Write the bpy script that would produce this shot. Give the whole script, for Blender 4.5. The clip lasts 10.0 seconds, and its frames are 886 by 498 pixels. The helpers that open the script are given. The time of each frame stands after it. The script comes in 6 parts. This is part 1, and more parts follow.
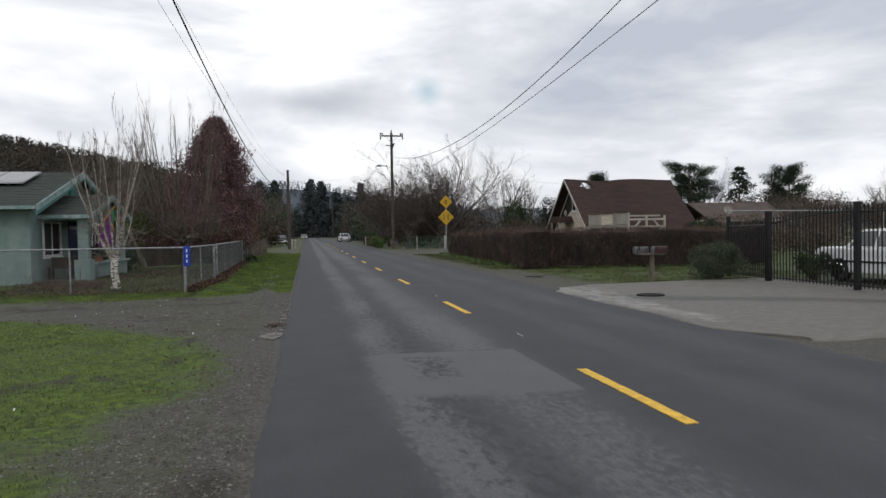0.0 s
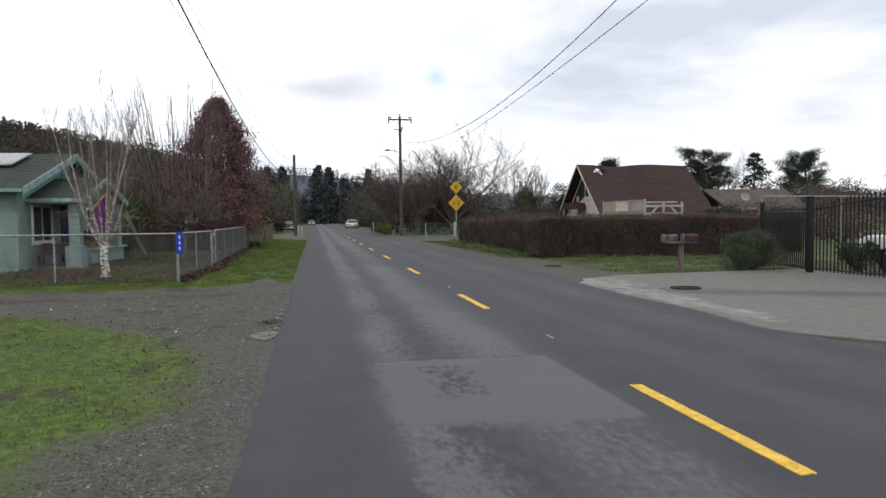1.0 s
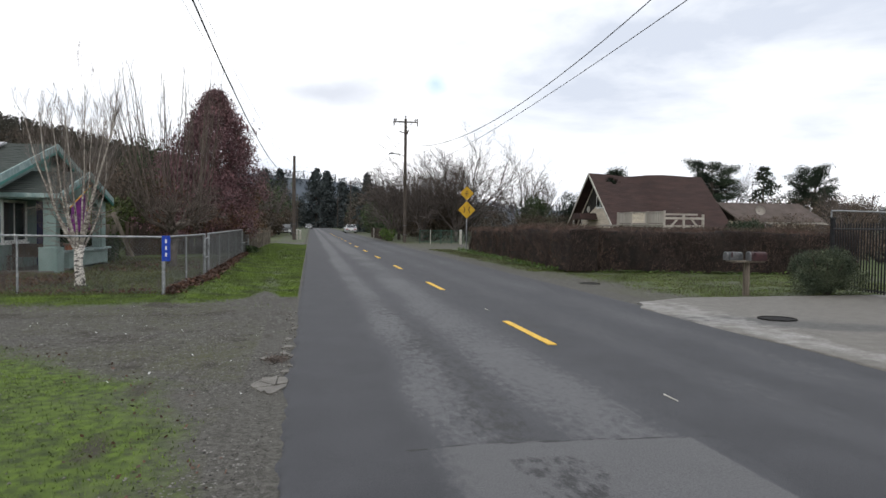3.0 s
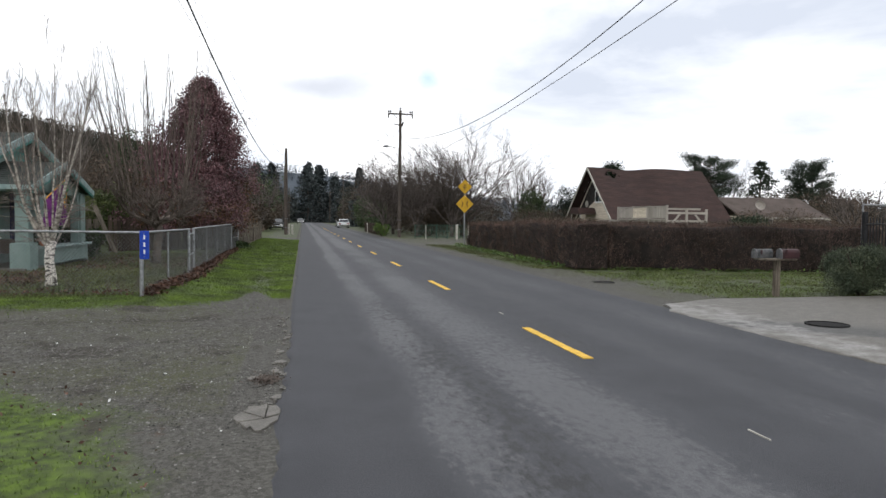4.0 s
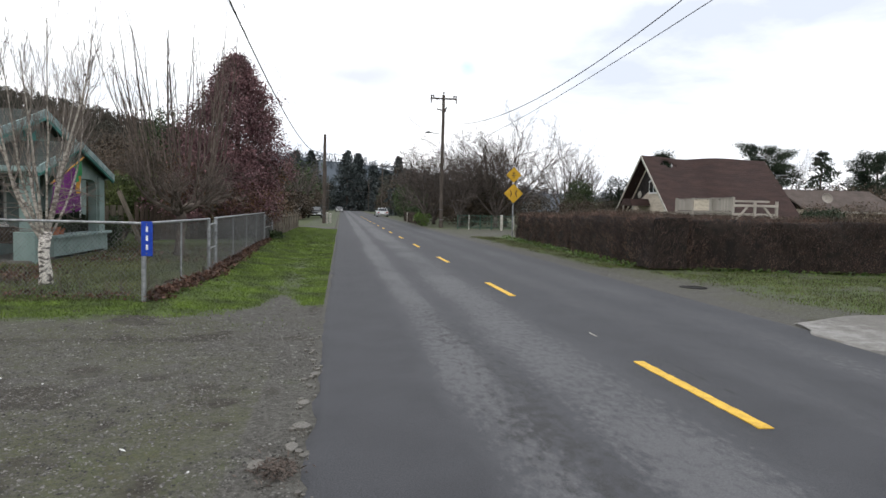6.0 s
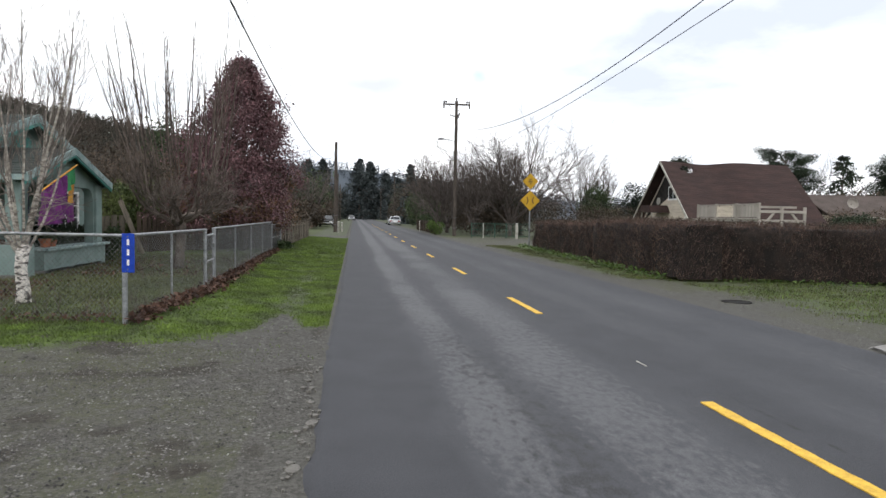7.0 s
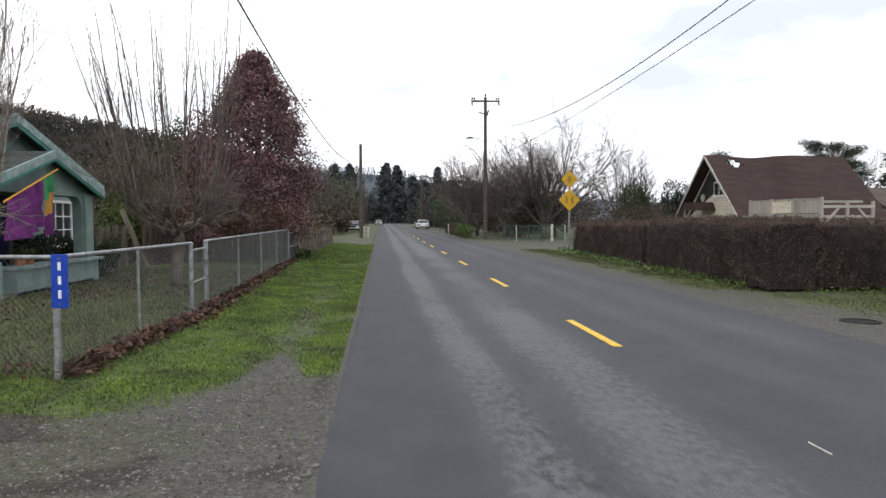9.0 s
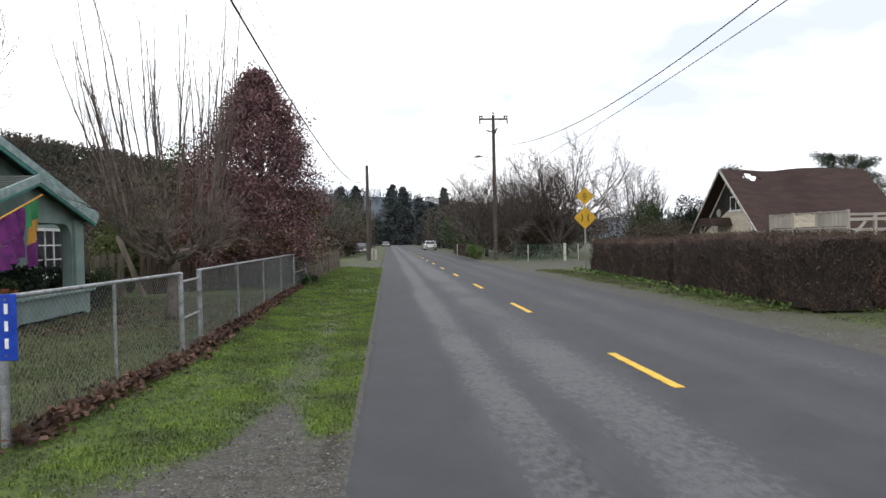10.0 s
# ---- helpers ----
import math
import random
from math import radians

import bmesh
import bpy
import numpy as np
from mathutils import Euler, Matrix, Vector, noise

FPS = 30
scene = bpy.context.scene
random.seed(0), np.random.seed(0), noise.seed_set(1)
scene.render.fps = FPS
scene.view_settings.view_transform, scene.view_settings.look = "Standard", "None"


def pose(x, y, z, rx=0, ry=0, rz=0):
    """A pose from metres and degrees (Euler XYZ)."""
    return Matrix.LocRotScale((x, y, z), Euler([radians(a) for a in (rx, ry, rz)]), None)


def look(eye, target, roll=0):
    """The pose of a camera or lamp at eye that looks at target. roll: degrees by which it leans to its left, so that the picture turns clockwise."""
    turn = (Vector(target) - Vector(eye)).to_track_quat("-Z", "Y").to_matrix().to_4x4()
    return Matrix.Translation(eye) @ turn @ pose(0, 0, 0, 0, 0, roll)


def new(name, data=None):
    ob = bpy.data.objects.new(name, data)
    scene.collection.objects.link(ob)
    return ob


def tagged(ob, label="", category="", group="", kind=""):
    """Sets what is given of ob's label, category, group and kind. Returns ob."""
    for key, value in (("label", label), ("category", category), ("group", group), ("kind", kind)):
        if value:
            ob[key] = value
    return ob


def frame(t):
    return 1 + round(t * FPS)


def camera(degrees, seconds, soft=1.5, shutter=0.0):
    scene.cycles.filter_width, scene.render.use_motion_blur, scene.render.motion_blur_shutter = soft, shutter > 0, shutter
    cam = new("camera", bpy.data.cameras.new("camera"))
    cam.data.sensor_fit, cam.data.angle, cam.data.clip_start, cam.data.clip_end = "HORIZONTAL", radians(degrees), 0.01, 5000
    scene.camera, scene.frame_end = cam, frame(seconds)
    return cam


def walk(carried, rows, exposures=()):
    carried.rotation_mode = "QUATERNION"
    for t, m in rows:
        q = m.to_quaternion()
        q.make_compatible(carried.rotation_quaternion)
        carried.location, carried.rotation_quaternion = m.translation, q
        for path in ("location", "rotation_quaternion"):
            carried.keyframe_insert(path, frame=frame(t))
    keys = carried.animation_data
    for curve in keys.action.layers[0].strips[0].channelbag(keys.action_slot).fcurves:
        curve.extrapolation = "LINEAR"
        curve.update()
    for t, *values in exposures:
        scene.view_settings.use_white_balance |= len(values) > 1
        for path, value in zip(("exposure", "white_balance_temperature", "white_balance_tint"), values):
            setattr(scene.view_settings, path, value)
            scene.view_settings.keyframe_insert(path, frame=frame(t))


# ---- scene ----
cam = camera(66.2, 10.0)
PATH = [
    (0, (0.234, 0.673, 1.503), (0.627, 2.633, 1.451), -1.0),
    (0.5, (0.222, 1.31, 1.513), (0.589, 3.274, 1.422), -0.8),
    (1, (0.366, 2.009, 1.485), (0.736, 3.973, 1.394), -0.8),
    (1.5, (0.3, 2.625, 1.511), (0.678, 4.587, 1.424), -0.7),
    (2, (0.25, 3.248, 1.511), (0.637, 5.209, 1.45), -0.6),
    (2.5, (0.139, 3.875, 1.513), (0.514, 5.839, 1.448), 0.4),
    (4, (0.018, 5.771, 1.501), (0.424, 7.728, 1.415), 0.7),
    (4.5, (0.011, 6.4, 1.517), (0.44, 8.35, 1.412), 0.7),
    (5, (0.034, 7.028, 1.506), (0.463, 8.978, 1.385), 1.4),
    (5.5, (0.044, 7.669, 1.523), (0.399, 9.633, 1.396), 1.5),
    (7, (0.13, 9.492, 1.527), (0.392, 11.473, 1.431), 1.0),
    (7.5, (0.216, 10.156, 1.557), (0.457, 12.139, 1.46), 0.9),
    (8, (0.243, 10.82, 1.515), (0.467, 12.804, 1.406), 1.4),
    (8.5, (0.288, 11.465, 1.555), (0.487, 13.452, 1.456), 0.6),
    (9, (0.249, 12.038, 1.555), (0.429, 14.028, 1.466), -0.2),
    (9.5, (0.248, 12.667, 1.582), (0.42, 14.659, 1.54), -0.6),
    (10, (0.149, 13.254, 1.575), (0.31, 15.248, 1.547), -1.3),
]
EXPOSURES = [(0.0, -0.48), (0.5, -0.28), (1.0, -0.09), (2.5, -0.02), (4.5, 0.05), (7.5, 0.22), (10.0, 0.24)]
walk(cam, [(t, look(eye, target, roll)) for t, eye, target, roll in PATH], EXPOSURES)

# ---- world and light ----
SUN_EL, SUN_AZ = radians(38), radians(200)
world = bpy.data.worlds.new("world")
scene.world = world
world.use_nodes = True
wt = world.node_tree
wt.nodes.clear()


def wn(kind, **inputs):
    n = wt.nodes.new(kind)
    for k, v in inputs.items():
        n.inputs[k.replace("_", " ")].default_value = v
    return n


w_out = wn("ShaderNodeOutputWorld")
w_bg = wn("ShaderNodeBackground", Strength=1.0)
w_sky = wn("ShaderNodeTexSky")
w_sky.sky_type, w_sky.sun_disc = "NISHITA", False
w_sky.sun_elevation, w_sky.sun_rotation = SUN_EL, SUN_AZ
w_co = wn("ShaderNodeTexCoord")
w_map = wn("ShaderNodeMapping", Scale=(1.0, 1.0, 3.2), Location=(0.32, 0.1, 0.0))
w_n1 = wn("ShaderNodeTexNoise", Scale=1.9, Detail=7.0, Roughness=0.55, Distortion=0.3)
w_n2 = wn("ShaderNodeTexNoise", Scale=1.1, Detail=4.0, Roughness=0.5)
w_ramp = wn("ShaderNodeValToRGB")
e = w_ramp.color_ramp.elements
e[0].position, e[0].color = 0.33, (0.74, 0.80, 0.92, 1)
e[1].position, e[1].color = 0.58, (1.52, 1.53, 1.56, 1)
e.new(0.46).color = (1.06, 1.10, 1.17, 1)
w_gap = wn("ShaderNodeValToRGB")
g = w_gap.color_ramp.elements
g[0].position, g[0].color = 0.30, (1, 1, 1, 1)
g[1].position, g[1].color = 0.36, (0, 0, 0, 1)
w_dim = wn("ShaderNodeMix")
w_dim.data_type, w_dim.blend_type = "RGBA", "MULTIPLY"
w_dim.inputs[0].default_value = 1.0
w_dim.inputs[7].default_value = (0.1, 0.1, 0.1, 1)
w_mix = wn("ShaderNodeMix")
w_mix.data_type = "RGBA"
L = wt.links.new
L(w_co.outputs["Generated"], w_map.inputs["Vector"])
L(w_map.outputs[0], w_n1.inputs["Vector"])
L(w_map.outputs[0], w_n2.inputs["Vector"])
L(w_n1.outputs["Fac"], w_ramp.inputs[0])
L(w_n2.outputs["Fac"], w_gap.inputs[0])
L(w_sky.outputs[0], w_dim.inputs[6])
L(w_ramp.outputs[0], w_mix.inputs[6])
L(w_dim.outputs[2], w_mix.inputs[7])
L(w_gap.outputs[0], w_mix.inputs[0])


def sky_place(centre, scale, near, far, warp):
    """How much a stretch of sky round a direction counts, with a ragged rim."""
    rag = wn("ShaderNodeTexNoise", Scale=9.0, Detail=5.0)
    shift, put, away, ease = wn("ShaderNodeVectorMath"), wn("ShaderNodeMapping"), wn("ShaderNodeVectorMath"), wn("ShaderNodeMapRange")
    shift.operation, away.operation = "MULTIPLY_ADD", "LENGTH"
    shift.inputs[1].default_value = (warp, warp, warp)
    put.inputs["Location"].default_value = [-c * k - 0.5 * warp * k for c, k in zip(centre, scale)]
    put.inputs["Scale"].default_value = scale
    ease.inputs["From Min"].default_value, ease.inputs["From Max"].default_value = far, near
    L(w_co.outputs["Generated"], rag.inputs["Vector"])
    L(rag.outputs["Color"], shift.inputs[0])
    L(w_co.outputs["Generated"], shift.inputs[2])
    L(shift.outputs[0], put.inputs["Vector"])
    L(put.outputs[0], away.inputs[0])
    L(away.outputs["Value"], ease.inputs["Value"])
    return ease.outputs[0]


sky_colour = w_mix.outputs[2]
for centre, scale, near, far, warp, tint in (
        ((0.03, 0.98, 0.185), (1.0, 0.4, 5.0), 0.02, 0.17, 0.05, (0.80, 0.84, 0.93, 1)),
        ((0.172, 0.965, 0.200), (0.9, 0.5, 1.0), 0.0, 0.026, 0.07, (0.66, 0.87, 1.0, 1))):
    w_over = wn("ShaderNodeMix")
    w_over.data_type = "RGBA"
    w_over.inputs[7].default_value = tint
    L(sky_place(centre, scale, near, far, warp), w_over.inputs[0])
    L(sky_colour, w_over.inputs[6])
    sky_colour = w_over.outputs[2]
L(sky_colour, w_bg.inputs["Color"])
L(w_bg.outputs[0], w_out.inputs["Surface"])

sun = new("sun", bpy.data.lights.new("sun", "SUN"))
sun.data.energy, sun.data.angle, sun.data.color = 0.5, radians(20), (1.0, 0.97, 0.92)
sun.matrix_world = look((0, 0, 0), (-math.sin(SUN_AZ) * math.cos(SUN_EL), -math.cos(SUN_AZ) * math.cos(SUN_EL), -math.sin(SUN_EL)))


# ---- materials ----
def mat(name, c1, c2, scale=6.0, rough=0.85, metal=0.0, bump=0.25, fine=60.0, rnd=0.0, island=0.0, stretch=(1, 1, 1), depth=0.01, lo=0.38, hi=0.64, grain=0.3, extra=None, spec=0.3, detail=5.0, nrough=0.5):
    """Two colours mixed by a broad noise, darkened and lightened by a fine grain, with relief from the grain."""
    m = bpy.data.materials.new(name)
    m.use_nodes = True
    nt = m.node_tree
    p = nt.nodes["Principled BSDF"]
    p.inputs["Metallic"].default_value = metal
    p.inputs["Specular IOR Level"].default_value = spec
    add, link = nt.nodes.new, nt.links.new
    co, mp = add("ShaderNodeTexCoord"), add("ShaderNodeMapping")
    mp.inputs["Scale"].default_value = stretch
    link(co.outputs["Object"], mp.inputs[0])
    n1, n2 = add("ShaderNodeTexNoise"), add("ShaderNodeTexNoise")
    n1.inputs["Scale"].default_value, n1.inputs["Detail"].default_value, n1.inputs["Roughness"].default_value = scale, detail, nrough
    n2.inputs["Scale"].default_value, n2.inputs["Detail"].default_value = fine, 4
    link(mp.outputs[0], n1.inputs["Vector"])
    link(mp.outputs[0], n2.inputs["Vector"])
    ramp = add("ShaderNodeValToRGB")
    el = ramp.color_ramp.elements
    el[0].position, el[0].color = lo, (*c1, 1)
    el[1].position, el[1].color = hi, (*c2, 1)
    if extra:
        el.new(extra[0]).color = (*extra[1], 1)
    link(n1.outputs["Fac"], ramp.inputs[0])
    rng = add("ShaderNodeMapRange")
    rng.inputs["From Min"].default_value, rng.inputs["From Max"].default_value = 0.25, 0.75
    rng.inputs["To Min"].default_value, rng.inputs["To Max"].default_value = 1 - grain, 1 + grain
    link(n2.outputs["Fac"], rng.inputs["Value"])
    value = rng.outputs[0]
    for amount, node, sock in ((rnd, "ShaderNodeObjectInfo", "Random"), (island, "ShaderNodeNewGeometry", "Random Per Island")):
        if amount:
            src, mr, mu = add(node), add("ShaderNodeMapRange"), add("ShaderNodeMath")
            mr.inputs["To Min"].default_value, mr.inputs["To Max"].default_value = 1 - amount, 1 + amount
            mu.operation = "MULTIPLY"
            link(src.outputs[sock], mr.inputs["Value"])
            link(mr.outputs[0], mu.inputs[0])
            link(value, mu.inputs[1])
            value = mu.outputs[0]
    sc = add("ShaderNodeVectorMath")
    sc.operation = "SCALE"
    link(ramp.outputs[0], sc.inputs[0])
    link(value, sc.inputs["Scale"])
    link(sc.outputs[0], p.inputs["Base Color"])
    rr = add("ShaderNodeMapRange")
    rr.inputs["To Min"].default_value, rr.inputs["To Max"].default_value = max(rough - 0.12, 0.03), min(rough + 0.12, 1.0)
    link(n1.outputs["Fac"], rr.inputs["Value"])
    link(rr.outputs[0], p.inputs["Roughness"])
    if bump:
        b = add("ShaderNodeBump")
        b.inputs["Strength"].default_value, b.inputs["Distance"].default_value = bump, depth
        link(n2.outputs["Fac"], b.inputs["Height"])
        link(b.outputs[0], p.inputs["Normal"])
    return m


def surface_by_attribute(name, layers, base, fine=90.0, bump=0.6, depth=0.012, rough=0.9, spec=0.25):
    """A base noise colour pair, over which further pairs lie where a vertex attribute, roughened by noise, is high.
    layers: (attribute, colour 1, colour 2, noise scale, softness, stretch)."""
    m = mat(name, *base, fine=fine, bump=bump, depth=depth, rough=rough, spec=spec, grain=0.5)
    nt = m.node_tree
    add, link = nt.nodes.new, nt.links.new
    p = nt.nodes["Principled BSDF"]
    colour = p.inputs["Base Color"].links[0].from_socket
    co = add("ShaderNodeTexCoord")
    for attr, c1, c2, scale, soft, stretch in layers:
        at = add("ShaderNodeAttribute")
        at.attribute_name = attr
        mp, n, n3 = add("ShaderNodeMapping"), add("ShaderNodeTexNoise"), add("ShaderNodeTexNoise")
        mp.inputs["Scale"].default_value = stretch
        link(co.outputs["Object"], mp.inputs[0])
        link(mp.outputs[0], n.inputs["Vector"])
        link(mp.outputs[0], n3.inputs["Vector"])
        n.inputs["Scale"].default_value, n.inputs["Detail"].default_value, n.inputs["Roughness"].default_value = scale, 8, 0.7
        n3.inputs["Scale"].default_value, n3.inputs["Detail"].default_value = scale * 9, 4
        su = add("ShaderNodeMath")
        su.operation = "ADD"
        link(at.outputs["Fac"], su.inputs[0])
        link(n.outputs["Fac"], su.inputs[1])
        mr = add("ShaderNodeMapRange")
        mr.inputs["From Min"].default_value, mr.inputs["From Max"].default_value = 1.0 - soft, 1.0 + soft
        link(su.outputs[0], mr.inputs["Value"])
        ra = add("ShaderNodeValToRGB")
        el = ra.color_ramp.elements
        el[0].position, el[0].color, el[1].position, el[1].color = 0.35, (*c1, 1), 0.65, (*c2, 1)
        link(n3.outputs["Fac"], ra.inputs[0])
        mx = add("ShaderNodeMix")
        mx.data_type = "RGBA"
        link(mr.outputs[0], mx.inputs[0])
        link(colour, mx.inputs[6])
        link(ra.outputs[0], mx.inputs[7])
        colour = mx.outputs[2]
    link(colour, p.inputs["Base Color"])
    return m


M = {}
M["ground"] = surface_by_attribute("ground", [
    ("leaf", (0.05, 0.028, 0.018), (0.10, 0.055, 0.035), 7.0, 0.12, (1, 1, 1)),
    ("moss", (0.052, 0.058, 0.022), (0.088, 0.096, 0.034), 5.0, 0.32, (1, 1, 1)),
    ("grass", (0.034, 0.050, 0.014), (0.092, 0.142, 0.019), 1.1, 0.28, (1, 1, 1)),
    ("mud", (0.03, 0.026, 0.02), (0.055, 0.048, 0.038), 3.0, 0.2, (1, 1, 1))],
    ((0.056, 0.053, 0.046), (0.109, 0.105, 0.093), 30.0), fine=150.0, bump=0.8, depth=0.008)
M["road"] = surface_by_attribute("asphalt", [
    ("film", (0.064, 0.065, 0.071), (0.079, 0.080, 0.086), 1.2, 0.3, (1.0, 0.25, 1)),
    ("worn", (0.083, 0.083, 0.088), (0.126, 0.126, 0.132), 15.0, 0.09, (1.0, 0.5, 1)),
    ("pit", (0.036, 0.036, 0.038), (0.052, 0.052, 0.054), 11.0, 0.07, (1.0, 0.45, 1)),
    ("repair", (0.077, 0.077, 0.081), (0.122, 0.122, 0.126), 13.0, 0.14, (1.0, 0.6, 1)),
    ("scab", (0.034, 0.034, 0.036), (0.05, 0.05, 0.052), 10.0, 0.06, (1.0, 0.5, 1)),
    ("crack", (0.02, 0.02, 0.02), (0.04, 0.04, 0.04), 6.0, 0.08, (1, 1, 1))],
    ((0.042, 0.043, 0.048), (0.056, 0.057, 0.063), 1.5), fine=110.0, bump=0.55, depth=0.008, rough=0.82, spec=0.3)
M["yellow_paint"] = mat("yellow_paint", (0.58, 0.35, 0.04), (0.76, 0.48, 0.065), 9, 0.7, fine=70, bump=0.5, depth=0.004, grain=0.25)
M["concrete"] = surface_by_attribute("concrete", [("stain", (0.05, 0.048, 0.045), (0.085, 0.082, 0.077), 1.6, 0.2, (1, 1, 1)), ("pale", (0.22, 0.212, 0.2), (0.32, 0.31, 0.295), 3.0, 0.15, (1, 1, 1))],
                                     ((0.10, 0.092, 0.08), (0.148, 0.139, 0.122), 5.0), fine=80, bump=0.35, depth=0.006, rough=0.7, spec=0.4)
M["iron"] = mat("black_iron", (0.008, 0.008, 0.009), (0.018, 0.018, 0.02), 12, 0.45, 0.3, 0.1)
M["galv"] = mat("galvanised_steel", (0.22, 0.225, 0.235), (0.36, 0.365, 0.375), 10, 0.5, 0.75, 0.15)
M["wire_mesh"] = mat("chain_link_wire", (0.13, 0.133, 0.136), (0.22, 0.223, 0.226), 10, 0.55, 0.6, 0.0)
M["blue"] = mat("blue_enamel", (0.005, 0.035, 0.30), (0.008, 0.05, 0.38), 14, 0.4, bump=0.05)
M["white"] = mat("white_paint", (0.62, 0.62, 0.6), (0.8, 0.8, 0.78), 5, 0.55, bump=0.1)
M["offwhite"] = mat("weathered_white_paint", (0.30, 0.285, 0.245), (0.48, 0.46, 0.41), 4, 0.7, bump=0.2)
M["mint"] = mat("pale_mint_stucco", (0.165, 0.23, 0.215), (0.225, 0.29, 0.272), 2.5, 0.85, fine=120, bump=0.5, depth=0.006, grain=0.12)
M["teal"] = mat("teal_trim_paint", (0.04, 0.17, 0.15), (0.07, 0.24, 0.21), 6, 0.6, bump=0.15)
M["fascia"] = mat("pale_fascia_paint", (0.17, 0.25, 0.245), (0.30, 0.37, 0.36), 5, 0.65, bump=0.2)
M["shingle"] = mat("green_grey_shingles", (0.032, 0.04, 0.036), (0.058, 0.068, 0.06), 3, 0.9, fine=25, bump=0.8, depth=0.02, stretch=(1, 3, 1))
M["red_shingle"] = mat("brown_shingles", (0.032, 0.019, 0.017), (0.052, 0.03, 0.026), 0.9, 0.9, fine=9, bump=0.7, depth=0.03, stretch=(1, 3, 3), grain=0.2)
M["cream"] = mat("cream_siding", (0.46, 0.40, 0.32), (0.6, 0.53, 0.43), 2, 0.8, bump=0.3, stretch=(1, 1, 6))
M["soot"] = mat("charred_boards", (0.012, 0.011, 0.01), (0.035, 0.03, 0.027), 3, 0.95, bump=0.5)
M["dark"] = mat("dark_interior", (0.012, 0.012, 0.014), (0.03, 0.03, 0.032), 3, 0.8, bump=0.0)
M["door"] = mat("deep_blue_door_paint", (0.015, 0.016, 0.06), (0.022, 0.022, 0.085), 5, 0.5, bump=0.1)
M["wood"] = mat("weathered_fence_wood", (0.085, 0.068, 0.052), (0.17, 0.145, 0.115), 3, 0.9, fine=40, bump=0.5, rnd=0.3, stretch=(6, 6, 0.6))
M["darkwood"] = mat("old_dark_wood", (0.035, 0.025, 0.019), (0.075, 0.055, 0.042), 3, 0.9, fine=40, bump=0.5, rnd=0.3, stretch=(6, 6, 0.6))
M["pole"] = mat("creosoted_pole", (0.045, 0.036, 0.03), (0.095, 0.078, 0.066), 4, 0.9, fine=30, bump=0.5, stretch=(5, 5, 0.4))
M["cable"] = mat("black_cable", (0.012, 0.012, 0.013), (0.02, 0.02, 0.022), 5, 0.6, bump=0.0)
M["ceramic"] = mat("brown_ceramic", (0.03, 0.02, 0.016), (0.05, 0.035, 0.03), 5, 0.3, bump=0.0)
M["sign_yellow"] = mat("yellow_sign_sheeting", (0.42, 0.24, 0.012), (0.52, 0.31, 0.018), 3, 0.5, bump=0.0, grain=0.08)
M["black"] = mat("black_paint", (0.012, 0.012, 0.012), (0.02, 0.02, 0.02), 5, 0.5, bump=0.0)
M["bark_birch"] = mat("birch_bark", (0.06, 0.05, 0.045), (0.58, 0.54, 0.49), 9, 0.85, fine=30, bump=0.4, lo=0.40, hi=0.52, stretch=(1, 1, 2.2))
M["bark_stem"] = mat("mottled_birch_stems", (0.14, 0.115, 0.10), (0.46, 0.42, 0.37), 9, 0.85, fine=30, bump=0.3, lo=0.36, hi=0.62, stretch=(1, 1, 2.2))
M["bark_pale"] = mat("pale_twig_bark", (0.10, 0.082, 0.072), (0.21, 0.178, 0.155), 6, 0.9, bump=0.2, island=0.3)
M["bark_brown"] = mat("brown_bark", (0.06, 0.045, 0.037), (0.125, 0.10, 0.085), 6, 0.9, bump=0.4, island=0.3)
M["bark_fruit"] = mat("grey_fruit_bark", (0.07, 0.056, 0.047), (0.15, 0.122, 0.104), 4, 0.9, bump=0.3, island=0.3)
M["bark_grey"] = mat("grey_brown_bark", (0.062, 0.051, 0.046), (0.13, 0.108, 0.096), 3, 0.9, bump=0.2, island=0.3)
M["red_leaf"] = mat("dark_red_autumn_leaves", (0.098, 0.049, 0.056), (0.17, 0.09, 0.094), 0.9, 0.6, bump=0.0, island=0.5, grain=0.15)
M["rust_leaf"] = mat("rusty_brown_leaves", (0.075, 0.036, 0.026), (0.13, 0.075, 0.035), 0.9, 0.65, bump=0.0, island=0.6, grain=0.15)
M["hedge_twig"] = mat("brown_hedge_twigs", (0.05, 0.032, 0.027), (0.155, 0.098, 0.078), 1.1, 0.9, bump=0.0, island=0.45)
# near-black colour stands in for the shade inside the hedge
M["hedge_core"] = mat("hedge_inner_shade", (0.012, 0.009, 0.008), (0.028, 0.02, 0.016), 5, 0.95, bump=0.6, depth=0.04)
M["hedge_leaf"] = mat("small_dull_leaves", (0.042, 0.032, 0.022), (0.074, 0.054, 0.037), 0.8, 0.7, bump=0.0, island=0.5)
M["brown_thicket"] = mat("brown_winter_thicket", (0.06, 0.046, 0.034), (0.13, 0.095, 0.07), 0.8, 0.85, bump=0.0, island=0.5)
M["conifer"] = mat("dark_conifer_needles", (0.010, 0.018, 0.011), (0.028, 0.042, 0.022), 0.4, 0.85, bump=0.0, island=0.5)
M["evergreen"] = mat("dull_evergreen_leaves", (0.022, 0.036, 0.014), (0.055, 0.08, 0.028), 1.0, 0.7, bump=0.0, island=0.5)
M["olive_leaf"] = mat("olive_shrub_leaves", (0.042, 0.06, 0.018), (0.092, 0.112, 0.034), 1.4, 0.7, bump=0.0, island=0.45)
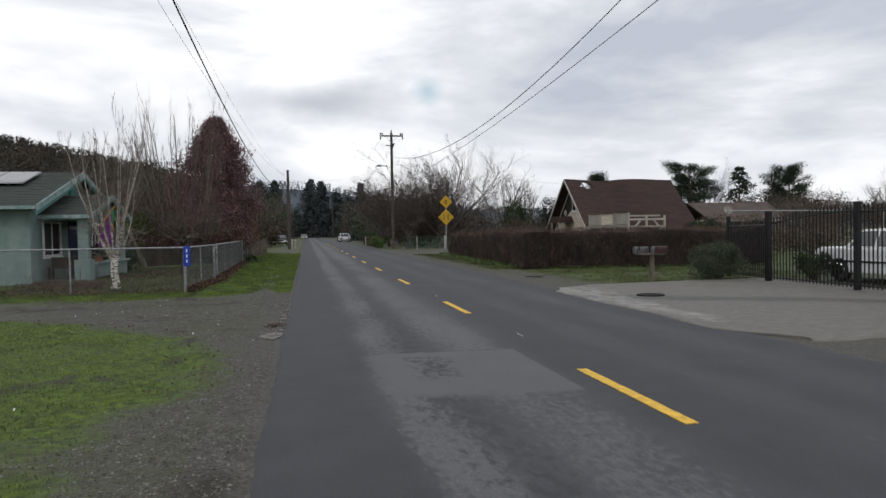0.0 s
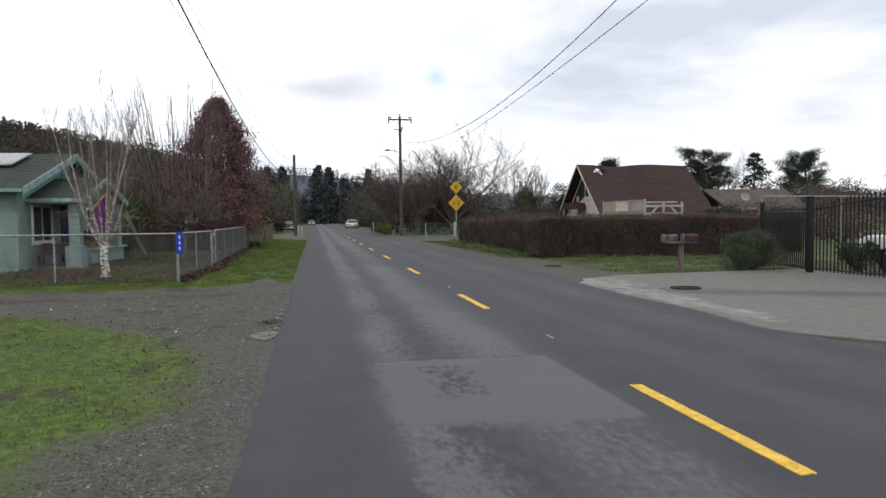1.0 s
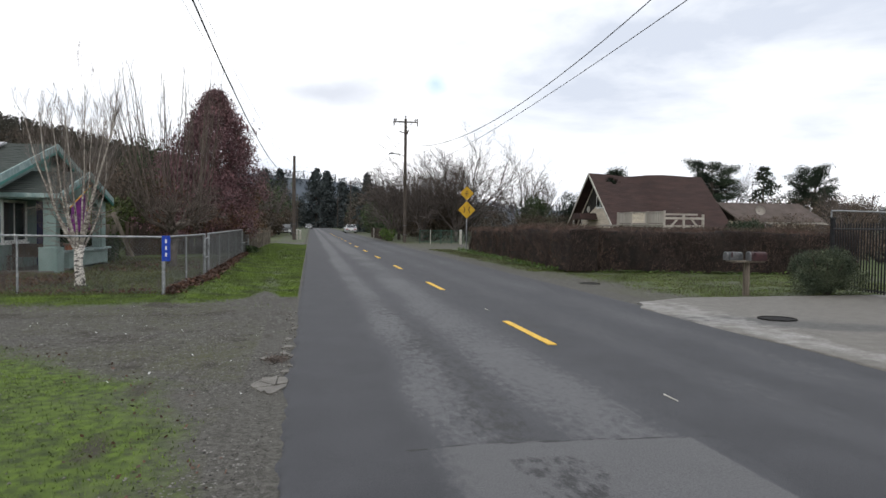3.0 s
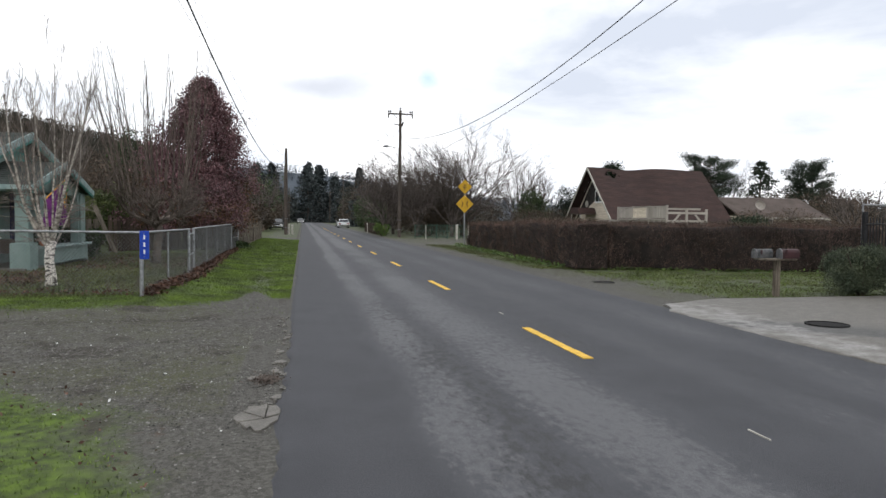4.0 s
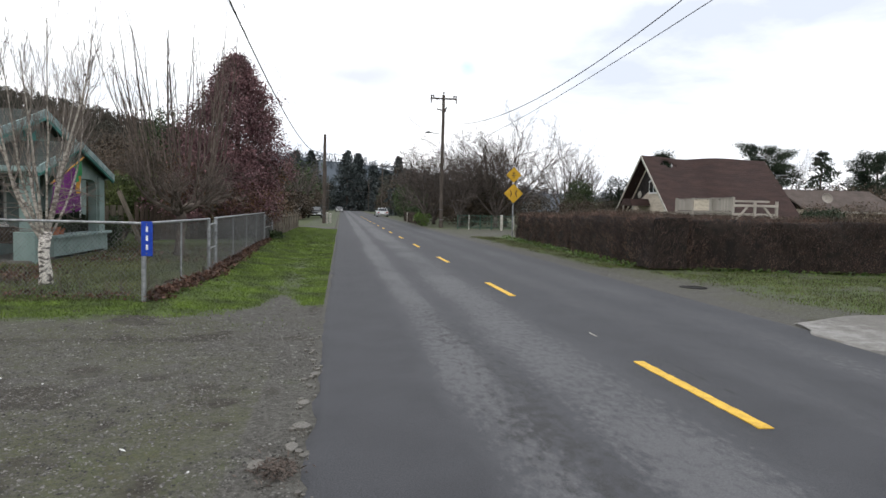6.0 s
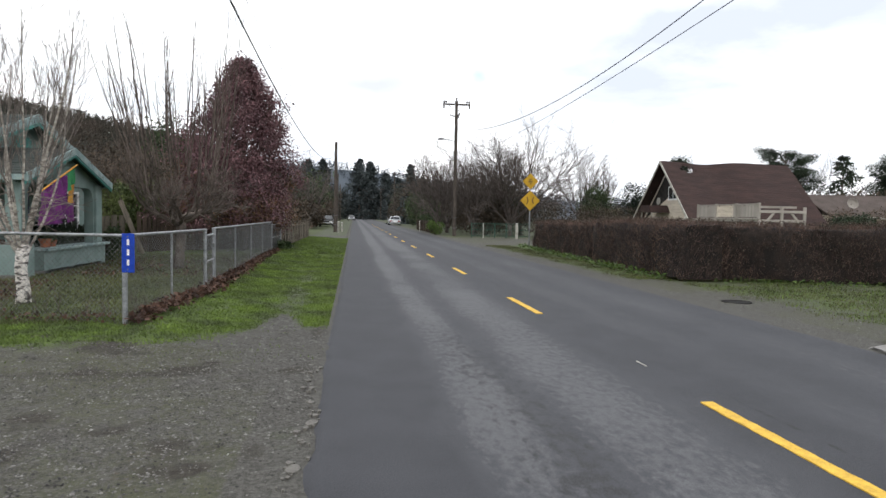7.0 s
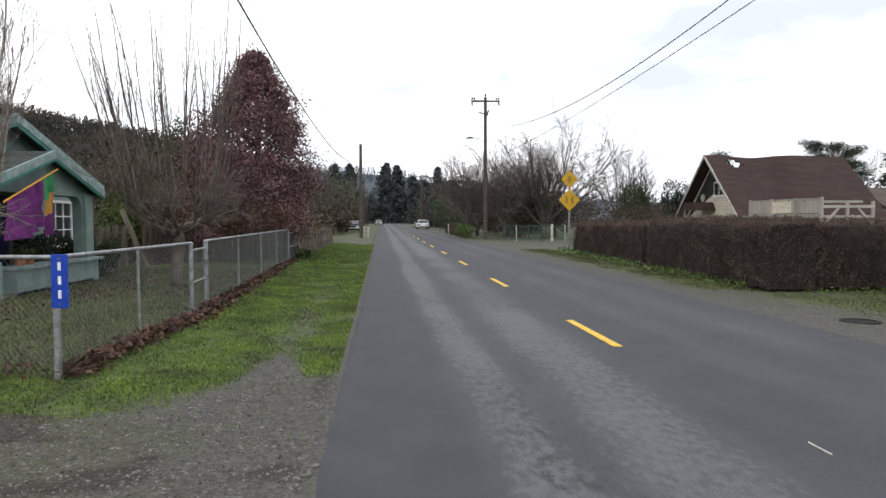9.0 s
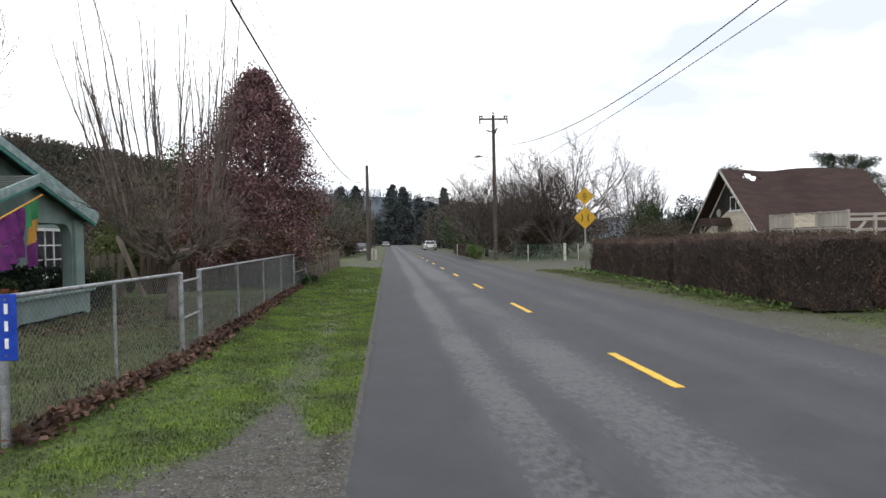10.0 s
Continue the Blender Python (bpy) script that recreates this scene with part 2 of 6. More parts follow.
M["bush_leaf"] = mat("grey_green_needles", (0.036, 0.05, 0.03), (0.085, 0.10, 0.058), 2.0, 0.75, bump=0.0, island=0.5)
M["far_wood"] = mat("winter_woodland", (0.036, 0.04, 0.03), (0.088, 0.068, 0.054), 0.02, 0.95, bump=0.0, island=0.25)
M["grass_blade"] = mat("grass_blades", (0.06, 0.084, 0.022), (0.128, 0.192, 0.025), 1.5, 0.6, bump=0.0, island=0.4, grain=0.15)
M["dull_blade"] = mat("dull_winter_grass", (0.05, 0.058, 0.02), (0.10, 0.105, 0.04), 0.8, 0.7, bump=0.0, island=0.4)
M["weed"] = mat("bright_weed_leaves", (0.045, 0.085, 0.018), (0.10, 0.15, 0.03), 3, 0.55, bump=0.0, island=0.35)
M["dead_leaf"] = mat("dead_brown_leaves", (0.045, 0.024, 0.017), (0.118, 0.064, 0.045), 3, 0.8, bump=0.0, island=0.6)
M["stone"] = mat("gravel_stones", (0.055, 0.051, 0.046), (0.15, 0.144, 0.134), 9, 0.85, bump=0.3, island=0.7)
M["hill"] = mat("wooded_hill", (0.022, 0.026, 0.02), (0.05, 0.042, 0.032), 0.03, 0.95, bump=0.6, depth=3.0, fine=0.3)
# aerial haze painted into the base colour: bluish and paler than the woods
M["haze_wood"] = mat("far_woods_haze_tint", (0.06, 0.075, 0.09), (0.085, 0.10, 0.12), 0.02, 0.95, bump=0.0, island=0.25)
M["car_white"] = mat("white_car_paint", (0.6, 0.61, 0.62), (0.7, 0.71, 0.72), 2, 0.3, bump=0.0, grain=0.03, spec=0.6)
M["chrome"] = mat("chrome", (0.7, 0.7, 0.7), (0.85, 0.85, 0.85), 5, 0.2, 1.0, 0.0)
M["rubber"] = mat("tyre_rubber", (0.012, 0.012, 0.012), (0.025, 0.025, 0.025), 8, 0.9, bump=0.2)
M["red_lens"] = mat("red_lamp_lens", (0.2, 0.01, 0.01), (0.28, 0.015, 0.015), 5, 0.25, bump=0.0)
M["car_glass"] = mat("tinted_glass", (0.02, 0.025, 0.028), (0.03, 0.035, 0.04), 3, 0.08, bump=0.0, spec=0.8)
M["pane"] = mat("window_pane", (0.03, 0.035, 0.04), (0.05, 0.055, 0.06), 2, 0.08, bump=0.0, spec=0.8)
M["solar"] = mat("solar_panel_glass", (0.02, 0.025, 0.04), (0.03, 0.035, 0.055), 2, 0.12, bump=0.0, spec=1.0)
M["purple"] = mat("purple_nylon", (0.085, 0.012, 0.095), (0.17, 0.025, 0.17), 5, 0.6, bump=0.1)
M["green_cloth"] = mat("green_nylon", (0.025, 0.17, 0.06), (0.04, 0.25, 0.09), 5, 0.6, bump=0.1)
M["orange_cloth"] = mat("orange_nylon", (0.50, 0.22, 0.03), (0.62, 0.32, 0.05), 5, 0.6, bump=0.1)
M["terracotta"] = mat("terracotta", (0.24, 0.08, 0.04), (0.34, 0.13, 0.07), 6, 0.85, bump=0.3)
M["grey_metal"] = mat("dull_grey_metal", (0.10, 0.103, 0.106), (0.2, 0.2, 0.2), 8, 0.5, 0.6, 0.15)
M["cast_iron"] = mat("rough_cast_iron", (0.010, 0.010, 0.010), (0.022, 0.021, 0.02), 14, 0.9, 0.0, 0.3, spec=0.15)
M["deck_paint"] = mat("deck_paint", (0.27, 0.245, 0.215), (0.35, 0.32, 0.285), 0.8, 0.75, bump=0.1, grain=0.08, rnd=0.12)
# conifer needles lightened and greyed, distance haze mixed into their colour
M["far_conifer"] = mat("haze_tinted_conifer_needles", (0.034, 0.043, 0.043), (0.06, 0.071, 0.072), 0.2, 0.9, bump=0.0, island=0.35)
M["mail_grey"] = mat("tarnished_mailbox_metal", (0.05, 0.053, 0.056), (0.12, 0.12, 0.12), 9, 0.55, 0.4, 0.15)
M["low_roof"] = mat("grey_brown_shingles", (0.06, 0.045, 0.038), (0.095, 0.074, 0.064), 0.9, 0.9, fine=9, bump=0.6, depth=0.03, grain=0.2)
M["maroon"] = mat("dark_maroon_paint", (0.028, 0.012, 0.013), (0.05, 0.018, 0.02), 8, 0.5, bump=0.1)
M["green_wire"] = mat("green_coated_wire", (0.03, 0.07, 0.05), (0.05, 0.10, 0.075), 8, 0.6, bump=0.0)


# ---- mesh building ----
class Geo:
    """Collects vertices and faces for one mesh."""

    def __init__(self):
        self.v, self.f = [], []

    def box(self, x0, x1, y0, y1, z0, z1, m=None):
        b = len(self.v)
        pts = [(x, y, z) for z in (z0, z1) for x, y in ((x0, y0), (x1, y0), (x1, y1), (x0, y1))]
        self.v += [tuple(m @ Vector(p)) for p in pts] if m else pts
        self.f += [tuple(b + i for i in q) for q in ((3, 2, 1, 0), (4, 5, 6, 7), (0, 1, 5, 4), (1, 2, 6, 5), (2, 3, 7, 6), (3, 0, 4, 7))]
        return self

    def prism(self, outline, axis, a0, a1):
        """An outline of (u, w) drawn along axis 'x' (u=y, w=z), 'y' (u=x, w=z) or 'z' (u=x, w=y)."""
        b, n = len(self.v), len(outline)
        put = {"x": lambda a, u, w: (a, u, w), "y": lambda a, u, w: (u, a, w), "z": lambda a, u, w: (u, w, a)}[axis]
        self.v += [put(a0, u, w) for u, w in outline] + [put(a1, u, w) for u, w in outline]
        self.f += [tuple(range(b, b + n)), tuple(range(b + 2 * n - 1, b + n - 1, -1))]
        self.f += [(b + i, b + n + i, b + n + (i + 1) % n, b + (i + 1) % n) for i in range(n)]
        return self

    def tube(self, path, radii, sides=6, cap=True):
        b = len(self.v)
        path = [Vector(p) for p in path]
        for i, p in enumerate(path):
            d = (path[min(i + 1, len(path) - 1)] - path[max(i - 1, 0)]).normalized()
            u = d.cross(Vector((0.31, 0.95, 0.05)) if abs(d.y) < 0.9 else Vector((1, 0, 0.1))).normalized()
            w = d.cross(u)
            r = radii[i] if isinstance(radii, (list, tuple)) else radii
            for k in range(sides):
                a = 2 * math.pi * k / sides
                q = p + (u * math.cos(a) + w * math.sin(a)) * r
                self.v.append((q.x, q.y, q.z))
        for i in range(len(path) - 1):
            o = b + i * sides
            for k in range(sides):
                k2 = (k + 1) % sides
                self.f.append((o + k, o + k2, o + sides + k2, o + sides + k))
        if cap:
            self.f += [tuple(range(b + sides - 1, b - 1, -1)), tuple(range(b + (len(path) - 1) * sides, b + len(path) * sides))]
        return self

    def poly(self, pts):
        b = len(self.v)
        self.v += [tuple(p) for p in pts]
        self.f.append(tuple(range(b, b + len(pts))))
        return self

    def mesh(self, name, material, smooth=False, bevel=0.0):
        me = bpy.data.meshes.new(name)
        me.from_pydata(self.v, [], self.f)
        bm = bmesh.new()
        bm.from_mesh(me)
        if len(self.f) < 4000:
            bmesh.ops.recalc_face_normals(bm, faces=bm.faces)
        if bevel:
            bmesh.ops.bevel(bm, geom=[ed for ed in bm.edges if ed.is_manifold and ed.calc_face_angle(0) > 0.5], offset=bevel, segments=1, affect="EDGES", clamp_overlap=True)
        bm.to_mesh(me)
        bm.free()
        me.materials.append(material)
        if smooth:
            me.polygons.foreach_set("use_smooth", [True] * len(me.polygons))
        return me


def part(name, geo, material, parent=None, label="", smooth=False, bevel=0.0):
    """One mesh object, under a thing or a part if one is given."""
    ob = new(name, geo.mesh(name, material, smooth, bevel) if isinstance(geo, Geo) else geo)
    if parent:
        ob.parent = parent
    return tagged(ob, label)


def thing(name, label, category, group="", kind="", at=None):
    """An Empty that carries a thing's parts."""
    ob = new(name)
    if at:
        ob.location = at
    return tagged(ob, label, category, group, kind)


def bulk(name, verts, faces, material, parent=None, attrs=None, smooth=False):
    """A large mesh from numpy arrays, with faces of one size."""
    verts, faces = np.asarray(verts, np.float32), np.asarray(faces, np.int32)
    k = faces.shape[1]
    me = bpy.data.meshes.new(name)
    me.vertices.add(len(verts))
    me.vertices.foreach_set("co", verts.ravel())
    me.loops.add(faces.size)
    me.loops.foreach_set("vertex_index", faces.ravel())
    me.polygons.add(len(faces))
    me.polygons.foreach_set("loop_start", np.arange(0, faces.size, k, dtype=np.int32))
    for key, values in (attrs or {}).items():
        me.attributes.new(key, "FLOAT", "POINT").data.foreach_set("value", np.asarray(values, np.float32))
    me.update(calc_edges=True)
    me.validate()
    if smooth:
        me.polygons.foreach_set("use_smooth", [True] * len(me.polygons))
    me.materials.append(material)
    ob = new(name, me)
    if parent:
        ob.parent = parent
    return ob


RNG = np.random.default_rng(7)


def lattice(ix, iy, seed):
    h = (ix.astype(np.int64) * 374761393 + iy.astype(np.int64) * 668265263 + int(seed * 97) * 2246822519) & 0xFFFFFFFF
    h = ((h ^ (h >> 13)) * 1274126177) & 0xFFFFFFFF
    return ((h ^ (h >> 16)) & 0xFFFF) / 32767.5 - 1.0


def vnoise(x, y, s=1.0, seed=0):
    """Fractal value noise on arrays, about -0.8 to 0.8."""
    x, y = np.broadcast_arrays(np.asarray(x, float) * s * 0.62, np.asarray(y, float) * s * 0.62)
    out, amp = np.zeros(x.shape), 0.62
    for o in range(4):
        c, sn = math.cos(0.6 + o), math.sin(0.6 + o)
        u, w = (x * c - y * sn) * 2 ** o, (x * sn + y * c) * 2 ** o
        iu, iw = np.floor(u), np.floor(w)
        fu, fw = u - iu, w - iw
        fu, fw = fu * fu * (3 - 2 * fu), fw * fw * (3 - 2 * fw)
        k = seed + 11 * o
        a = lattice(iu, iw, k) * (1 - fu) + lattice(iu + 1, iw, k) * fu
        b = lattice(iu, iw + 1, k) * (1 - fu) + lattice(iu + 1, iw + 1, k) * fu
        out = out + amp * (a * (1 - fw) + b * fw)
        amp *= 0.55
    return out


def smooth(a, b, x):
    t = np.clip((x - a) / (b - a), 0, 1)
    return t * t * (3 - 2 * t)


def cards(points, size, material, name, parent=None, flat=0.0, aspect=1.0, up=0.0):
    """Small leaf-shaped quads, bent along the middle, at the points, with random turns."""
    n = len(points)
    pts = np.asarray(points, float)
    d = RNG.normal(size=(n, 3))
    d[:, 2] = d[:, 2] * (1 - flat) + up
    d /= np.linalg.norm(d, axis=1)[:, None] + 1e-9
    s = RNG.normal(size=(n, 3))
    s[:, 2] *= 1 - flat
    s -= d * (s * d).sum(1)[:, None]
    s /= np.linalg.norm(s, axis=1)[:, None] + 1e-9
    sz = (np.asarray(size) * RNG.uniform(0.6, 1.35, n))[:, None]
    v = np.stack([pts, pts + d * sz * 0.5 + s * sz * 0.32 * aspect, pts + d * sz, pts + d * sz * 0.45 - s * sz * 0.32 * aspect], 1).reshape(-1, 3)
    f = np.arange(4 * n).reshape(-1, 4)
    return bulk(name, v, f, material, parent)


def grow(geo, start, way, length, radius, level, spec, tips, rand):
    """A limb that wanders, tapers and carries side limbs. spec: per level (segments, wander, lift, count, spread, length ratio, radius ratio, sides)."""
    seg, wander, lift, count, spread, ratio, rratio, sides = spec[level]
    path, radii, p, d = [Vector(start)], [radius], Vector(start), Vector(way).normalized()
    for i in range(seg):
        d = (d + Vector((rand.uniform(-1, 1), rand.uniform(-1, 1), rand.uniform(-1, 1))) * wander + Vector((0, 0, lift))).normalized()
        p = p + d * (length / seg)
        path.append(p.copy())
        radii.append(max(radius * (1 - 0.78 * (i + 1) / seg), 0.0022))
    (geo[min(level, 1)] if isinstance(geo, tuple) else geo).tube(path, radii, sides, cap=False)
    tips.append(p.copy())
    if level + 1 < len(spec):
        for c in range(count):
            f = 0.22 + 0.76 * (c + rand.random()) / count
            k = min(int(f * seg), seg - 1)
            q = path[k].lerp(path[k + 1], f * seg - k)
            axis = (path[k + 1] - path[k]).normalized()
            side = axis.cross(Vector((rand.uniform(-1, 1), rand.uniform(-1, 1), rand.uniform(-1, 1)))).normalized()
            a = spread * rand.uniform(0.6, 1.3)
            grow(geo, q, axis * math.cos(a) + side * math.sin(a), length * ratio * rand.uniform(0.65, 1.2) * (1.15 - 0.5 * f), max(radii[k] * rratio, 0.003), level + 1, spec, tips, rand)


# ---- ground, road, drive ----
ROAD_L, ROAD_R = -0.15, 6.35


def lot_edge(y):
    """The x up to which grass grows beside the gravel lot."""
    return np.interp(y, [-20, 2, 6.5, 8.7, 10, 11.7, 13.2, 14.5, 15.5], [-1.9, -1.7, -1.4, -1.0, -1.3, -2.0, -3.4, -5.5, -9.0])


def grass_at(x, y):
    n = vnoise(x, y, 1.3)
    lot = (1 - smooth(-0.55, 0.5, x - lot_edge(y) - 0.12 + 0.45 * n)) * (y < 16) * (0.86 + 0.36 * vnoise(x, y, 1.5, 6)) * (1 - 0.75 * np.exp(-((y - 5.75 + 0.3 * n) / 0.45) ** 2) * (x > -4)) + 0.14
    start = 16.9 + 1.4 * smooth(-3.0, -1.0, x) + 1.5 * np.exp(-((x + 0.85) / 0.25) ** 2) + 0.5 * smooth(-0.5, -0.2, x)
    verge = (0.8 + 0.25 * vnoise(x, y, 1.7, 4)) * smooth(-0.5, 0.8, y - start + 0.5 * n) * (1 - smooth(53.5, 54.5, y + 0.3 * n))
    worn = np.exp(-((x + 0.9 + 0.10 * n) / 0.24) ** 2) * 0.42 * (1 - smooth(26, 40, y))
    verge = verge * (1 - worn) * (x > -2.75) + verge * np.where(y < 19.4, 1.0, 0.72) * (x <= -2.75)
    far = smooth(59.5, 60.5, y) * 0.42
    left = np.maximum(np.maximum(lot, verge), far) * (x < -0.2)
    band = 0.52 * smooth(17.55, 17.9, y + 0.1 * n) * smooth(7.2, 9.0, x + 0.4 * n) * (1 - 0.25 * (n > 0.3))
    hedge_foot = 0.6 * smooth(25.5, 27.0, y) * smooth(6.9, 7.7, x + 0.2 * n) * (1 - smooth(46, 48, y))
    near = 0.55 * (1 - smooth(6.6, 8.2, y + 0.4 * n)) * smooth(6.6, 7.4, x)
    yard = 0.38 * (x > 12.6)
    right = np.maximum.reduce([band * (y < 27), hedge_foot, near, yard, 0.4 * (y > 60) * (x > 7)]) * (x > 6.4)
    return left + right


def moss_at(x, y):
    """Thin moss over the gravel, in drifts."""
    n = vnoise(x, y, 1.0, 21)
    lot = (0.30 + 0.34 * n) * (x < -0.55) * (y < 18.5)
    yard = 0.5 * (x < -2.8) * (y > 19)
    side = (0.28 + 0.25 * n) * (x > 7.0)
    return np.clip(np.maximum.reduce([lot, yard, side]), 0, 0.6)


def mud_at(x, y):
    n = vnoise(x, y, 2.1, 3)
    rut = np.exp(-((y - 16.3 - 0.05 * x + 0.25 * n) / 0.22) ** 2) + 0.8 * np.exp(-((y - 14.6 + 0.3 * n) / 0.18) ** 2)
    edge = np.exp(-((x + 0.32) / 0.1) ** 2) * (y > 18) * 0.8
    spots = np.clip(vnoise(x, y, 1.9, 12) - 0.26, 0, 0.4) * 2.3 * (y > 8) * (y < 18) * (x < -0.3)
    for cx, cy, rx_, ry_ in ((-0.42, 4.9, 0.3, 0.45), (-1.1, 14.1, 0.16, 0.22), (-0.35, 12.25, 0.16, 0.16), (-0.45, 14.0, 0.14, 0.2), (-1.55, 13.2, 0.12, 0.2), (-2.2, 14.9, 0.25, 0.2), (-1.0, 12.1, 0.16, 0.3), (-1.5, 16.2, 0.3, 0.18), (-0.75, 13.1, 0.1, 0.14), (-1.35, 9.4, 0.14, 0.5), (-1.5, 11.0, 0.18, 0.35)):
        spots = np.maximum(spots, 0.85 * np.exp(-((x - cx + 0.12 * n) / rx_) ** 2 - ((y - cy + 0.15 * n) / ry_) ** 2))
    return np.clip(spots + rut * (x < -1.2) * (x > -7) * (n > -0.3) * 0.55 + edge, 0, 0.75)


def leaf_at(x, y):
    n = vnoise(x, y, 3.0, 5)
    return np.clip(np.exp(-((x + 2.55 + 0.12 * n) / 0.2) ** 2) * (y > 19) * (y < 34) * 0.7 + np.exp(-((x + 1.1 + 0.2 * n) / 0.3) ** 2) * (y > 7.5) * (y < 14) * 0.36 + ((x < -3.4) & (x > -6.8) & (y > 25.5) & (y < 31)) * (0.4 + 0.2 * n) + ((x < -5.4) & (x > -8.2) & (y > 20.2) & (y < 24)) * (0.5 + 0.2 * n), 0, 0.8)


def height_at(x, y):
    bump = 0.012 * vnoise(x, y, 4.0, 1) + 0.02 * vnoise(x, y, 1.1, 2)
    off = np.minimum(np.abs(x - ROAD_L) * (x < ROAD_L) + np.abs(x - ROAD_R) * (x > ROAD_R), 1.0)
    near = (np.abs(x) < 40) * (y < 90)
    bank = 0.04 * np.exp(-((x + 2.5) / 0.35) ** 2) * (y > 19) * (y < 37) + 0.085 * smooth(-0.6, -2.4, x) * smooth(15.5, 18.0, y) * (1 - smooth(55, 60, y)) * (x > -60)
    drive = (x > 6.9) * (x < 13.1) * (y > 9.0) * (y < 17.5)
    return np.where((x > ROAD_L - 0.01) & (x < ROAD_R + 0.01), -0.08, (-0.02 + bump * off) * near - 0.02 * (1 - near) + bank - 0.06 * drive)


def axis_steps(stops):
    out = []
    for a, b, step in stops:
        out += list(np.arange(a, b - 1e-6, step))
    return np.array(out + [stops[-1][1]])


gx = axis_steps([(-3000, -200, 400), (-200, -40, 20), (-40, -12, 2.0), (-12, -6, 0.3), (-6, -0.16, 0.06), (-0.16, 6.36, 1.63), (6.36, 9.6, 0.1), (9.6, 14, 0.25), (14, 40, 2.0), (40, 200, 20), (200, 3000, 400)])
gy = axis_steps([(-400, -20, 40), (-20, 2, 1.0), (2, 28, 0.07), (28, 64, 0.25), (64, 130, 3), (130, 400, 30), (400, 4000, 600)])
GX, GY = np.meshgrid(gx, gy)
GX, GY = GX.ravel(), GY.ravel()
nx = len(gx)
ij = (np.arange(len(gy) - 1)[:, None] * nx + np.arange(nx - 1)[None]).ravel()
ground = bulk("ground", np.stack([GX, GY, height_at(GX, GY)], 1), np.stack([ij, ij + 1, ij + nx + 1, ij + nx], 1), M["ground"], attrs={
    "grass": grass_at(GX, GY), "moss": moss_at(GX, GY), "mud": mud_at(GX, GY) * 0.9, "leaf": leaf_at(GX, GY)}, smooth=True)
tagged(ground, "gravel and mossy winter grass ground beside the road", "ground", kind="structure")


def wear_and_sheen_at(x, y):
    n = vnoise(x, y * 0.35, 2.0, 4)
    g = lambda c, w: np.exp(-np.abs((x - c + 0.06 * n) / w) ** 3)
    t = 0.62 * g(1.17, 0.36) + 0.58 * g(2.25, 0.64) + 0.36 * g(4.1, 0.4) + 0.40 * g(5.3, 0.5)
    # last term pales the far road: grazing sheen put into the wear colour
    t = t * (0.9 + 0.22 * vnoise(x, y * 0.5, 1.1, 14)) + 0.09 * n + 0.08 * smooth(25, 60, y)
    return np.clip(t, 0, 0.6)


rx = axis_steps([(ROAD_L, 3.0, 0.05), (3.0, ROAD_R, 0.1)])
ry = axis_steps([(-30, 2, 1.0), (2, 6, 0.15), (6, 10, 0.04), (10, 40, 0.15), (40, 100, 1.0), (100, 900, 25)])
RX, RY = np.meshgrid(rx, ry)
rim_l = 0.075 * vnoise(RY, RY * 0.7, 2.7, 8) + 0.03 * vnoise(RY, RY * 0.3, 9.0, 2)
rim_r = 0.10 * vnoise(RY, RY * 0.7, 1.1, 6)
RXj = RX + np.where(RX < 0, rim_l, 0) * (RX == rx[0]) + rim_r * (RX == rx[-1])
RZ = 0.0 * RX + 0.004 * vnoise(RX, RY, 1.1, 9) - 0.025 * (RX == rx[0]) - 0.025 * (RX == rx[-1])
RXj, RY, RZ = RXj.ravel(), RY.ravel(), RZ.ravel()
nx = len(rx)
ij = (np.arange(len(ry) - 1)[:, None] * nx + np.arange(nx - 1)[None]).ravel()
crack = 0.5 * np.exp(-((RXj - 3.35 - 0.05 * np.sin(RY)) / 0.05) ** 2) * (vnoise(RXj, RY, 0.8, 2) > 0.1)
far_edge = 9.02 - 0.05 * (RXj - 1.2) - 0.1 * smooth(1.2, 0.6, RXj) + 0.02 * vnoise(RXj, RXj, 6.0, 1)
right_edge = 2.78 + 0.02 * vnoise(RY, RY, 5.0, 2)
repair = 0.72 * (RY < far_edge) * (RXj < right_edge) * smooth(0.55, 1.15, RXj) * smooth(6.3, 6.9, RY + 0.12 * (RXj - 1.8) + 0.25 * vnoise(RXj, RY, 2.2, 5))
repair = repair * (1 - 0.12 * np.exp(-((RXj - 1.6 - 0.15 * vnoise(RXj, RY, 3.0, 8)) / 0.42) ** 2 - ((RY - 8.0) / 0.6) ** 2))
seam = 0.6 * np.exp(-((RY - far_edge) / 0.035) ** 2) * (RXj > 0.7) * (RXj < 3.0)
crack = np.maximum(crack, seam)
pit = 0.44 * np.exp(-((RXj - 1.62 + 0.1 * vnoise(RXj, RY, 1.0, 17)) / 0.3) ** 2) * (RY > 3) * (1 - smooth(13, 26, RY)) + 0.36 * np.exp(-((RXj - 1.17) / 0.32) ** 2) + 0.27 * np.exp(-((RXj - 2.4) / 0.4) ** 2)
scab = 0.50 * np.exp(-np.abs((RXj - 1.6 - 0.12 * vnoise(RXj, RY, 2.0, 8)) / 0.42) ** 3) * smooth(7.0, 7.6, RY) * (1 - smooth(8.6, 8.95, RY))
road = bulk("road", np.stack([RXj, RY, RZ], 1), np.stack([ij, ij + 1, ij + nx + 1, ij + nx], 1), M["road"], attrs={"worn": wear_and_sheen_at(RXj, RY), "film": np.clip(wear_and_sheen_at(RXj, RY) * 1.15 + 0.05, 0, 0.8), "crack": crack, "repair": repair, "pit": pit, "scab": scab}, smooth=True)
